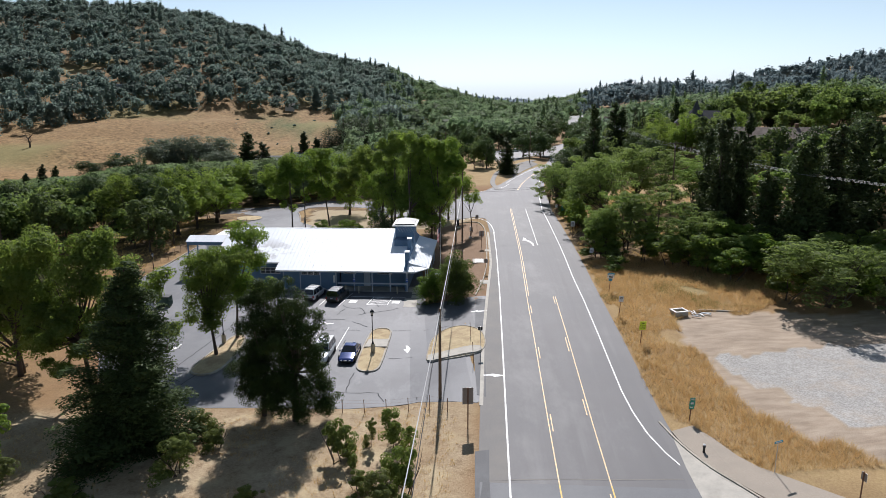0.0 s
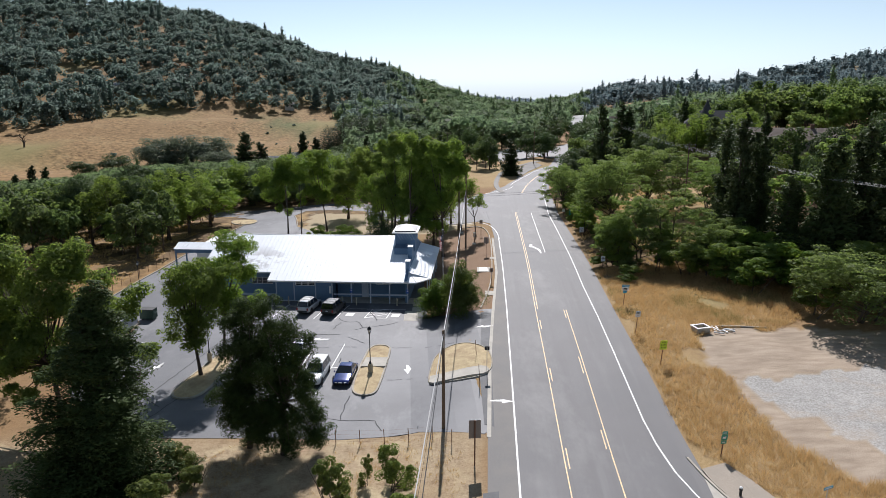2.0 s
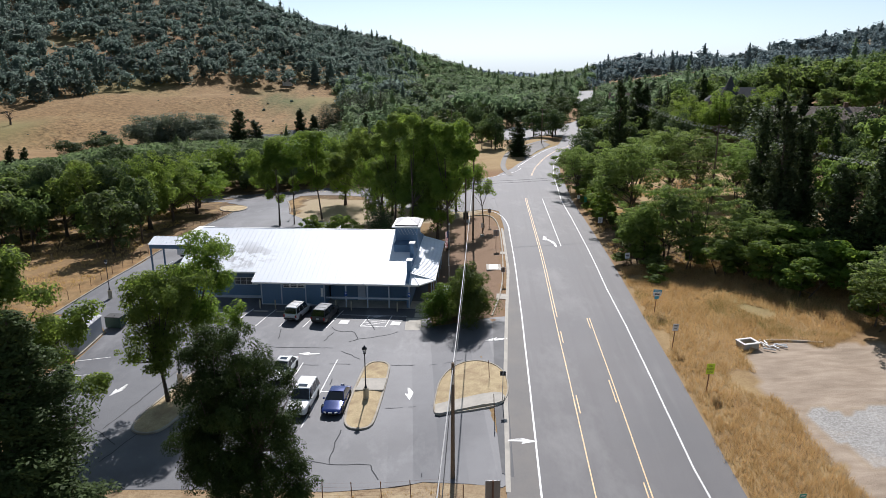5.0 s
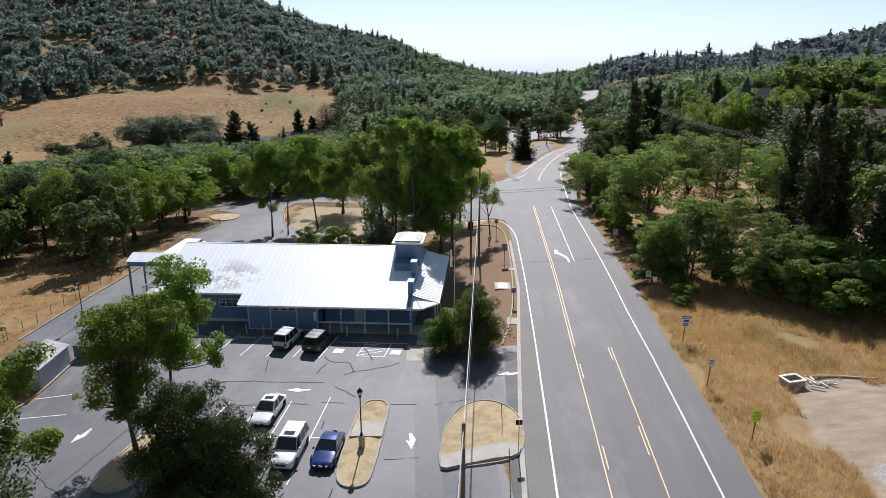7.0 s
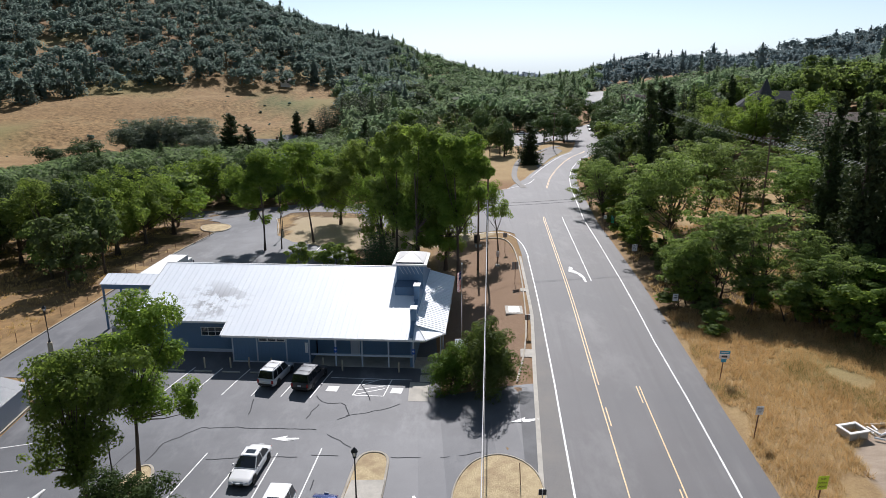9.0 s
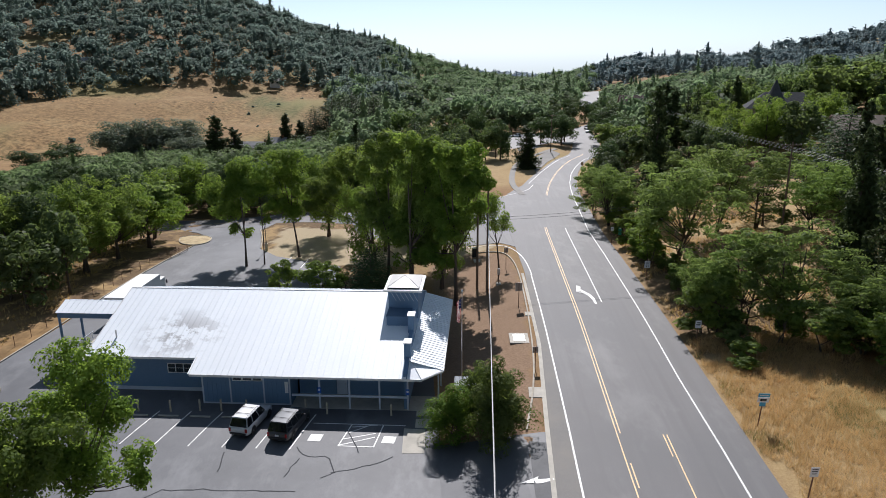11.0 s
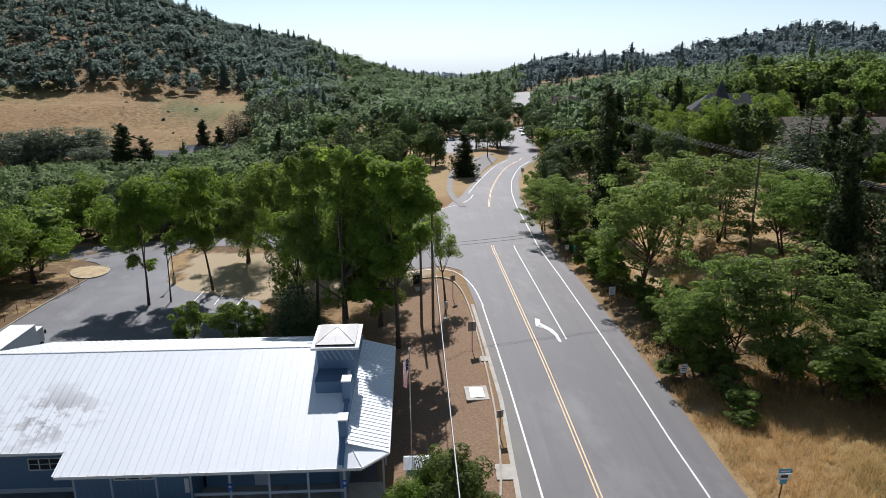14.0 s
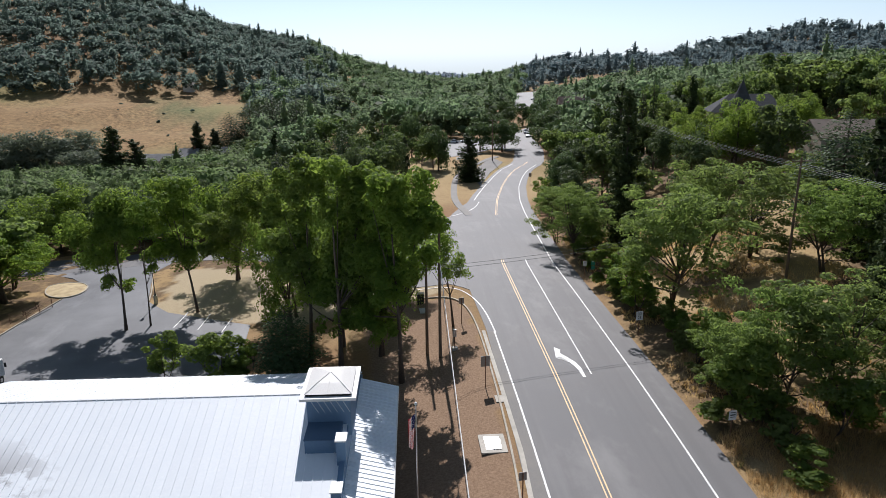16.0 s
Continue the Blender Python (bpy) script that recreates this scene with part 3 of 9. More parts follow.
def joined(name, pieces, material, parent=None):
    Vs, Fs, n = [], [], 0
    for V, F in pieces:
        Vs.append(np.asarray(V))
        Fs += (np.asarray(F) + n).tolist()
        n += len(V)
    return raw(name, np.concatenate(Vs).tolist(), Fs, material, parent)


def paved(name, outline, dz, material, parent=None, cell=2.0, skirt=0.12):
    """A sheet over an outline, cut into cells and draped on the land."""
    bm = B()
    bm.faces.new([bm.verts.new((x, y, 0)) for x, y in outline])
    lo, hi = np.min(outline, 0), np.max(outline, 0)
    for k, way in ((0, Vector((1, 0, 0))), (1, Vector((0, 1, 0)))):
        for c in np.arange(lo[k] + cell, hi[k], cell):
            p = Vector((c, 0, 0)) if k == 0 else Vector((0, c, 0))
            bmesh.ops.bisect_plane(bm, geom=bm.verts[:] + bm.edges[:] + bm.faces[:], plane_co=p, plane_no=way, dist=1e-5)
    rim = [e for e in bm.edges if e.is_boundary]
    down = bmesh.ops.extrude_edge_only(bm, edges=rim)["geom"]
    low = {v for v in down if isinstance(v, bmesh.types.BMVert)}
    for v in bm.verts:
        v.co.z = ground_z(v.co.x, v.co.y) + dz - (skirt if v in low else 0)
    bmesh.ops.recalc_face_normals(bm, faces=bm.faces[:])
    top = max(bm.faces, key=lambda f: f.calc_area())
    if top.normal.z < 0:
        bmesh.ops.reverse_faces(bm, faces=bm.faces[:])
    return finish(name, bm, material, parent)


MID_Y = np.arange(-120, 262, 1.0)
MID = np.stack([road_mid(MID_Y), MID_Y], -1)
MID = np.concatenate([MID, resampled([(57.2, 262), (62.5, 280), (66, 300), (72, 330), (84, 348), (104, 360)], 1.0)[1:]])
kernel = np.ones(9) / 9
for k in (0, 1):
    MID[4:-4, k] = np.convolve(MID[:, k], kernel, "valid")
MY = MID[:, 1]
PAVE_R = np.interp(MY, [-120, 52, 60, 120, 160, 195, 220, 250], [10.3, 10.3, 10.1, 9.6, 9.2, 6.8, 5.6, 4.8])
PAVE_L = np.interp(MY, [-120, 58, 92, 131, 150, 187, 200, 230, 260], [-6.3, -6.2, -5.4, -5.1, -6, -8.6, -6.0, -4.6, -4.4])
road = ribbon("road", MID, PAVE_L, PAVE_R, 0.05, ASPHALT, across=18, skirt=0.15)
tagged(road, "grey asphalt two-lane road with a centre turn lane", "road", kind="structure")


old = ribbon("resurfaced_road", MID[MY < 46.6], (PAVE_L + 0.1)[MY < 46.6], (PAVE_R - 0.1)[MY < 46.6], 0.058, ASPHALT_OLD, across=18)
tagged(old, "bluish grey stretch of resurfaced asphalt road", "road", kind="structure")
joint = ribbon("road_joint", resampled([(5.9, 46.9), (11, 46.75), (16, 46.4), (20.6, 46.2)], 0.5), -0.07, 0.07, 0.061, SHOULDER)
tagged(joint, "pale dusty joint across the asphalt", "road marking", kind="structure")
sh = ribbon("shoulder", MID[MY < 131], (PAVE_L + 0.02)[MY < 131], np.interp(MY[MY < 131], [45, 90, 130], [-3.95, -3.9, -4.4]), 0.056, SHOULDER, across=2)
tagged(sh, "dusty worn asphalt shoulder beside the edge line", "shoulder", kind="structure")


def stretch(y0, y1):
    """The road's line between two y."""
    return MID[(MY >= y0) & (MY <= y1)]


def line(name, pts, off, width, material, label):
    ob = ribbon(name, pts, np.asarray(off) - width / 2, np.asarray(off) + width / 2, 0.062, material)
    tagged(ob, label, "road marking", "road markings", "structure")
    return ob


WHITE_LINE, YELLOW_LINE = "worn white painted road line", "worn yellow painted road line"
edge = stretch(-120, 130)
line("edge_line", edge, np.interp(edge[:, 1], [45, 90, 130], [-3.85, -3.8, -4.3]), 0.15, PAINT_WHITE, WHITE_LINE)
corner = resampled(rounded([(16.55, 130), (16.9, 137), (16.4, 142), (15.0, 146), (11.5, 149), (6, 150.5)]), 0.5)
line("edge_line", corner, 0, 0.15, PAINT_WHITE, WHITE_LINE)
edge = stretch(48.4, 258)
line("edge_line", edge, np.interp(edge[:, 1], [48.4, 51, 54, 58, 62, 72, 88, 100, 140, 160, 195, 220, 250], [9.9, 8.9, 8.15, 7.65, 7.42, 7.38, 7.4, 7.15, 7.2, 7.0, 5.1, 3.9, 3.5]), 0.15, PAINT_WHITE, WHITE_LINE)
edge = stretch(201, 258)
line("edge_line", edge, np.interp(edge[:, 1], [201, 230, 258], [-4.8, -3.7, -3.5]), 0.15, PAINT_WHITE, WHITE_LINE)
corner = resampled(rounded([(17.5, 186), (23.5, 189.2), (27.5, 194.5), (29.6, 201)]), 0.5)
line("edge_line", corner, 0, 0.15, PAINT_WHITE, WHITE_LINE)
line("yellow_line", stretch(46, 157), -0.14, 0.1, PAINT_YELLOW, YELLOW_LINE)
for off in (-0.14, 3.72):
    line("yellow_line", stretch(-120, 46), off, 0.11, PAINT_FRESH, "fresh yellow painted road line")
line("yellow_line", stretch(90, 157), 0.14, 0.1, PAINT_YELLOW, YELLOW_LINE)
for a, b in [(68.3, 72.2), (53.5, 57.4), (38.7, 42.6), (82.6, 86.4)]:
    line("yellow_dash", stretch(a, b), 0.14, 0.1, PAINT_YELLOW, YELLOW_LINE)
line("yellow_line", stretch(46, 90), 3.72, 0.1, PAINT_YELLOW, YELLOW_LINE)
for a, b in [(86, 90), (71, 75.4), (56.2, 60.4), (41.5, 45.6)]:
    line("yellow_dash", stretch(a, b), 3.44, 0.1, PAINT_YELLOW, YELLOW_LINE)
line("lane_line", stretch(118.5, 157.5), np.interp(stretch(118.5, 157.5)[:, 1], [118, 157], [3.3, 3.35]), 0.13, PAINT_WHITE, WHITE_LINE)
line("yellow_line", stretch(187, 262), -0.12, 0.1, PAINT_YELLOW, YELLOW_LINE)
line("yellow_line", stretch(187, 262), 0.12, 0.1, PAINT_YELLOW, YELLOW_LINE)


def arrow_sheet(name, outline, x, y, turn, dz=0.062, size=1.0):
    """A flat painted shape; its outline's +y points ahead."""
    bm = B()
    m = pose(x, y, 0, 0, 0, turn)
    bm.faces.new([bm.verts.new(m @ Vector((a * size, b * size, 0))) for a, b in outline])
    bmesh.ops.triangulate(bm, faces=bm.faces[:])
    for v in bm.verts:
        v.co.z = ground_z(v.co.x, v.co.y) + dz
    bmesh.ops.recalc_face_normals(bm, faces=bm.faces[:])
    if bm.faces and sum(f.normal.z for f in bm.faces) < 0:
        bmesh.ops.reverse_faces(bm, faces=bm.faces[:])
    return tagged(finish(name, bm, PAINT_WHITE), "worn white painted arrow on the asphalt", "road marking", "painted arrows", "structure")


STRAIGHT = [(-0.1, 0), (0.1, 0), (0.1, 1.15), (0.42, 1.0), (0, 2.3), (-0.42, 1.0), (-0.1, 1.15)]
TURN_LEFT = [(0.15, 0), (0.42, 0), (0.46, 1.9), (0.2, 3.4), (-0.35, 4.6), (-0.75, 5.4), (-0.55, 6.3), (-1.05, 6.9), (-1.4, 4.4), (-0.95, 4.75), (-0.3, 3.2), (0.05, 1.8)]
arrow_sheet("turn_arrow", TURN_LEFT, 21.75, 118.2, -5.5)


# the side street behind the building
SIDE = resampled(rounded([(24, 172), (10, 163), (-2, 168), (-20, 174), (-45, 178), (-90, 172), (-150, 160)], 3), 1.0)
side = ribbon("road", SIDE, np.interp(np.arange(len(SIDE)), [0, 12, 26], [-14, -9, -4.5]), np.interp(np.arange(len(SIDE)), [0, 12, 26], [14, 9, 4.5]), 0.042, ASPHALT, across=4, skirt=0.15)
tagged(side, "grey asphalt side street running behind the trees", "road", kind="structure")
line("edge_line", SIDE[30:], 0, 0.12, PAINT_YELLOW, YELLOW_LINE)
paved("junction", [(20, 141), (16.9, 144), (14.5, 148), (9, 151), (0, 154), (-8, 157), (-12, 176), (0, 177), (10, 181), (17.3, 185.6), (23.3, 189), (27, 194), (29, 198), (31, 180), (27, 150)], 0.047, ASPHALT)
tagged(bpy.data.objects["junction"], "wide grey asphalt mouth of the side street", "road", kind="structure")

# the car park and its drive
LOT = [(7.0, 60.2), (6.2, 59.6), (0.7, 61.8), (-6, 61.3), (-14, 62.0), (-24, 62.5), (-33, 70), (-36.5, 79), (-34.2, 83.7), (-34.1, 91.5),
       (-38, 97), (-43, 98), (-41.7, 110.8), (-40.3, 119.6), (-38.9, 141), (-35.8, 158), (-34.6, 162.5), (-38.5, 168.5), (-44, 173.5),
       (-24, 171), (-26.2, 165), (-23.8, 152), (-20.5, 147.5), (-10, 141.5), (-10, 128), (-14, 122.5), (2.2, 120.7), (2.2, 97), (2.3, 91.2), (8.9, 90.5), (10.6, 90.6)]
car_park = paved("car_park", LOT, 0.03, ASPHALT_LOT)
tagged(car_park, "pale worn asphalt car park with sealed cracks", "car park", kind="structure")
paved("apron", [(6.4, 61.2), (7.2, 60.6), (8.7, 76), (10.5, 89), (9.0, 89.4), (7.8, 78), (6.9, 70)], 0.058, ASPHALT_DARK)
tagged(bpy.data.objects["apron"], "darker asphalt apron joining the car park to the road", "apron", kind="structure")
paved("asphalt_patch", [(4.0, 38), (5.2, 38), (5.9, 46.9), (6.4, 51.3), (5.2, 51.1), (4.7, 46)], 0.062, ASPHALT_DARK)
tagged(bpy.data.objects["asphalt_patch"], "dark asphalt patch beside the road", "patch", kind="structure")
ribbon("gutter", resampled([(6.55, 59), (8.45, 74.9), (10.9, 92), (13.2, 107.3), (15.4, 130.8)]), -0.18, 0.18, 0.064, CONCRETE)
tagged(bpy.data.objects["gutter"], "narrow pale concrete gutter", "gutter", kind="structure")
paved("walk_pad", [(-0.62, 93.9), (1.15, 93.6), (0.95, 90.2), (-0.8, 90.3)], 0.045, CONCRETE, cell=3)
tagged(bpy.data.objects["walk_pad"], "tan concrete pad beside the parking bays", "pavement", kind="structure")
paved("pavement", [(0.3, 93.95), (2.0, 93.8), (2.2, 97), (0.5, 97)], 0.042, CONCRETE, cell=3)
tagged(bpy.data.objects["pavement"], "concrete walk leading to the porch", "pavement", kind="structure")
# concrete corner and sidewalk at the near right kerb
paved("pavement", [(22.1, 52.3), (22.6, 48.9), (23.1, 46.6), (23.8, 44.7), (25.2, 41.5), (27, 38), (22, 36), (21.0, 42), (21.0, 44), (21.4, 47.7)], 0.07, CONCRETE)
tagged(bpy.data.objects["pavement.001"], "pale concrete corner ramp at the side street", "pavement", kind="structure")
paved("pavement", [(22.3, 53.2), (24.2, 53.4), (24.5, 52.3), (25.0, 50.9), (25.7, 48.3), (26.6, 46.6), (28, 45.2), (31, 42), (34, 38), (29, 36), (26, 41), (24.0, 44.7), (23.25, 46.6), (22.75, 48.9), (22.35, 51.5)], 0.15, surf("brown_walk", (0.3, 0.25, 0.2), (0.38, 0.33, 0.27), 9, 0.6, 0.9, bump=0.3))
tagged(bpy.data.objects["pavement.002"], "brown dusty sidewalk behind the kerb", "pavement", kind="structure")


def bay_line(a, b, width=0.11):
    ob = ribbon("bay_line", resampled([a, b]), -width / 2, width / 2, 0.042, PAINT_WHITE)
    return tagged(ob, "white painted parking bay line", "bay line", "parking bay lines", "structure")


# building frame: u along the front, v away from it
BO, BU, BV = Vector((-19.2, 99.5, 0)), Vector((0.993, -0.113, 0)), Vector((0.113, 0.993, 0))


def uv(u, v):
    p = BO + BU * u + BV * v
    return (p.x, p.y)


for u in (-5.9, -3.1, -0.3, 2.5, 5.25, 8.0, 10.7):
    bay_line(uv(u + 0.55, -1.6), uv(u - 0.3, -7.0))
for a, b in (((14.15, -6.3), (14.7, -3.0)), ((17.0, -6.3), (17.35, -3.0)), ((14.15, -6.3), (17.0, -6.3)), ((13.3, -3.05), (19.2, -3.05)), ((11.4, -3.05), (13.3, -3.05))):
    bay_line(uv(*a), uv(*b))
for k in range(4):
    bay_line(uv(14.2 + 0.2 * k, -6.2 + 0.9 * k), uv(15.2 + 0.55 * k if k > 1 else 16.9, -4.9 + 0.55 * k if k < 2 else -3.1))
for u in (12.0, 18.0):
    c = [uv(u - 0.5, -5.7), uv(u + 0.55, -5.75), uv(u + 0.65, -4.75), uv(u - 0.4, -4.7)]
    paved("bay_symbol", c, 0.045, PAINT_WHITE, cell=3, skirt=0.01)
for o in ("bay_symbol", "bay_symbol.001"):
    tagged(bpy.data.objects[o], "faded white square painted in an accessible bay", "bay symbol", "bay symbols", "structure")
for a, b in (((-7.6, 83.2), (-9.4, 70.4)), ((-11.0, 82.7), (-12.6, 72.0)), ((-16.5, 83.0), (-18.2, 76)), ((-13.4, 83), (-15.2, 75.5)), ((-13.5, 76.9), (-6.2, 76.5)), ((-35.2, 80.6), (-30.2, 81.3)), ((-34.3, 84.2), (-31.0, 85.0)), ((-37, 76.6), (-32.5, 77.4))):
    bay_line(a, b)
for a, b in (((-15.2, 146.0), (-15.8, 141.0)), ((-18.0, 147.0), (-18.7, 142.2)), ((-12.4, 144.2), (-13.0, 139.6))):
    bay_line(a, b)
for x, y, turn in ((-0.35, 76.9, 182), (7.4, 65.3, -96), (-9.6, 84.7, 88), (9.9, 84.4, 92), (-27, 78.9, 160), (-29.5, 100.5, 10)):
    arrow_sheet("arrow", STRAIGHT, x, y, turn, 0.045 if x < 6.5 else 0.066)


def wander(pts, seed, amount=0.25):
    g = np.random.default_rng(seed)
    p = resampled(pts, 0.6)
    p[1:-1] += g.normal(0, amount * 0.35, (len(p) - 2, 2))
    p[1:-1] += np.cumsum(g.normal(0, amount * 0.12, (len(p) - 2, 2)), 0) * np.linspace(1, 0, len(p) - 2)[:, None]
    return p


CRACKS = [[(-18, 86.8), (-13, 86.4), (-8.4, 86)], [(-7.4, 85.2), (-6.3, 84.2), (-5.3, 83.2)], [(-9.1, 91.7), (-8.3, 90.3), (-6.4, 90.2), (-5.8, 88.1), (-6.8, 87.5)], [(-8.7, 90.1), (-9.5, 87.8)],
          [(-6.1, 88.1), (-4.4, 88.5), (-2.6, 89.1), (-1.5, 89.9)], [(-16.4, 82.1), (-13.1, 82.2), (-9.4, 82.1)], [(-8.3, 82.3), (-6.2, 82.1)], [(-2.1, 81.7), (-0.1, 81.6), (5, 80.9)], [(1.4, 85.1), (0.9, 82)],
          [(-14.7, 91.3), (-14.6, 88.7)], [(-5.3, 93.9), (-4.2, 90.6)], [(-7.7, 79.1), (-7.8, 77.9)], [(-2.4, 73.3), (-0.2, 73.3), (1.9, 73.1)], [(1.3, 70.6), (0.6, 62.4)], [(-6.0, 69.8), (-6.4, 64.8), (-10, 66)],
          [(-6.4, 64.8), (-3.4, 64.6), (-2.6, 62.6)], [(-26, 71), (-22.5, 84)], [(-24.2, 66), (-21.5, 74)], [(-30, 74), (-24, 68.5)], [(-18, 86.8), (-20.5, 84.5), (-21, 82)], [(-33, 110), (-31, 128)], [(-12, 66.8), (-9, 63)]]
seal_pieces = [ribbon_data(wander(c, i + 3, 0.14), -0.045, 0.045, 0.044) for i, c in enumerate(CRACKS)]
tagged(joined("crack_seal", seal_pieces, SEAL), "dark tar-filled cracks in the car park asphalt", "crack seal", kind="stuff")


def kerb_ring(name, outline, label, height=0.15, width=0.16, bed=STRAW_BED):
    """A raised island: a concrete kerb round a bed."""
    thing = empty(name, at(*np.mean(outline, 0)))
    base = thing.matrix_world.inverted()
    pts = resampled(np.concatenate([outline, outline[:1]]), 0.4)
    n = normals(pts)
    if np.sum(pts[:-1, 0] * pts[1:, 1] - pts[1:, 0] * pts[:-1, 1]) < 0:
        n = -n
    V = []
    for o, h in ((0.02, -0.1), (0, height - 0.03), (-0.03, height), (-width, height), (-width, height - 0.08)):
        p = pts + n * o
        V.append(np.concatenate([p, (land(p[:, 0], p[:, 1]) + 0.03 + h)[:, None]], 1))
    V = np.stack(V, 1)
    m, w = V.shape[:2]
    idx = np.arange(m * w).reshape(m, w)
    F = np.stack([idx[:-1, :-1], idx[:-1, 1:], idx[1:, 1:], idx[1:, :-1]], -1).reshape(-1, 4)
    k = raw("kerb", [base @ Vector(v) for v in V.reshape(-1, 3)], F.tolist(), KERB, thing, "weathered concrete kerb")
    inner = pts[:-1] - n[:-1] * (width - 0.02)
    c = inner.mean(0)
    rings = [inner * (1 - s) + c * s for s in (0, 0.25, 0.5, 0.75)]
    P = np.concatenate(rings + [c[None]])
    mound = np.repeat([0.0, 0.06, 0.1, 0.12], len(inner)).tolist() + [0.13]
    z = land(P[:, 0], P[:, 1]) + 0.03 + height - 0.06 + np.array(mound)
    V = np.concatenate([P, z[:, None]], 1)
    F, q = [], len(inner)
    for r in range(3):
        F += [(r * q + i, r * q + (i + 1) % q, (r + 1) * q + (i + 1) % q, (r + 1) * q + i) for i in range(q)]
    F += [(3 * q + i, 3 * q + (i + 1) % q, 4 * q) for i in range(q)]
    raw("bed", [base @ Vector(v) for v in V], F, bed, thing, "dry straw-coloured grass")
    return tagged(thing, label, "traffic island", "car park islands")


def loop(pts, passes=3):
    pts = np.array(pts, float)
    for _ in range(passes):
        nxt = np.roll(pts, -1, 0)
        pts = np.stack([pts * 0.75 + nxt * 0.25, pts * 0.25 + nxt * 0.75], 1).reshape(-1, 2)
    return pts


kerb_ring("traffic_island", loop([(-4.6, 82.6), (-2.1, 82.4), (-2.3, 79), (-3.0, 72.5), (-3.5, 69.6), (-5.8, 69.8), (-6.0, 73), (-5.2, 79)]), "long kerbed island with dry grass and a lamp post", width=0.2)
kerb_ring("traffic_island", loop([(2.0, 74.5), (2.6, 78), (4.2, 80.2), (6.4, 80.2), (8.6, 77.6), (8.75, 74), (8.1, 71.4), (6.8, 70.2), (2.4, 70.9), (1.7, 71.6)], 2), "rounded kerbed island of dry grass beside the road", height=0.12, width=0.12)
kerb_ring("traffic_island", loop([(-24.2, 71.2), (-22.4, 69.6), (-20.4, 70.6), (-19.4, 77.5), (-19.8, 81.5), (-21.4, 81.6), (-22.6, 77)]), "kerbed island with a tree and a lamp post", width=0.2)
kerb_ring("traffic_island", loop([(-36.6, 165.5), (-34.0, 162.3), (-33.8, 158.4), (-36, 157), (-39.5, 160), (-41, 166)]), "kerbed verge of straw at the drive's mouth", width=0.16)
paved("island_walk", [(-4.88, 78.6), (-2.42, 78.5), (-2.68, 76.2), (-5.3, 76.3)], 0.3, CONCRETE, cell=4, skirt=0.2)
paved("island_walk", [(1.9, 71.3), (2.3, 70.95), (7.2, 70.75), (7.8, 71.1), (8.0, 71.8), (7.8, 72.4), (7.2, 72.65), (2.0, 72.75)], 0.29, CONCRETE, cell=4, skirt=0.24)
for o in ("island_walk", "island_walk.001"):
    tagged(bpy.data.objects[o], "pale concrete walk across the kerbed island", "pavement", kind="structure")
kerbs = [ribbon_data(resampled(rounded(p)), -0.08, 0.08, 0.16, 1, 0.2) for p in
         ([(-43, 98), (-41.8, 110.8), (-40.4, 119.6), (-39, 141), (-36, 157)], [(-34.3, 91.5), (-34.4, 83.7), (-36.6, 79)], [(-23.7, 152), (-24.6, 158), (-26.3, 165)],
          [(21.9, 55), (22.2, 51.5), (22.65, 48.9), (23.15, 46.6), (23.9, 44.7), (25.6, 41), (28, 37)], [(9.1, 91), (11.0, 98), (12.6, 107.4), (14.8, 128), (15.2, 138), (14, 143), (10, 146)])]
tagged(joined("kerb", kerbs, KERB), "low concrete kerb along the drive and the verge", "kerb", kind="structure")

# ---- the building ----
# local axes: x along the front, y away from the car park, z up from its ground
BUILD_Z = 0.83
FRAME = Matrix.Translation((BO.x, BO.y, BUILD_Z)) @ pose(0, 0, 0, 0, 0, math.degrees(math.atan2(BU.y, BU.x)))
EAVE, EAVE_L, RIDGE_V, RIDGE, BACK_V = 3.17, 3.82, 10.93, 7.02, 21.2
SLOPE = (RIDGE - EAVE) / (RIDGE_V + 0.71)


def roof_z(v):
    return RIDGE - abs(v - RIDGE_V) * SLOPE


def stained_roof():
    m = surf("white_metal_roof_stained", (0.82, 0.86, 0.9), (0.88, 0.91, 0.94), 5, 0.35, 0.5, 0.0, bump=0.04, c3=(0.83, 0.87, 0.91), per_object=0.02, spec=0.5)
    nt = m.node_tree
    p = nt.nodes["Principled BSDF"]
    col = p.inputs["Base Color"].links[0].from_socket
    pos = nt.nodes.new("ShaderNodeNewGeometry").outputs["Position"]
    d = nt.nodes.new("ShaderNodeVectorMath")
    d.operation = "DISTANCE"
    n = noise_node(nt, pos, 0.45, 5, 0.7)
    c = uv(-2.6, 4.3)
    mp = nt.nodes.new("ShaderNodeMapping")
    mp.inputs["Location"].default_value = (-c[0] * 0.8, -c[1], 0)
    mp.inputs["Scale"].default_value = (0.8, 1, 0)
    nt.links.new(pos, mp.inputs["Vector"])
    nt.links.new(mp.outputs[0], d.inputs[0])
    spot = ramp(nt, d.outputs["Value"], 3.8, 0.6)
    both = multiplied(nt, spot, ramp(nt, n, 0.45, 0.53))
    out = mixed(nt, both, col, (0.42, 0.42, 0.43))
    nt.links.new(out, p.inputs["Base Color"])
    return m


ROOF_STAINED = stained_roof()


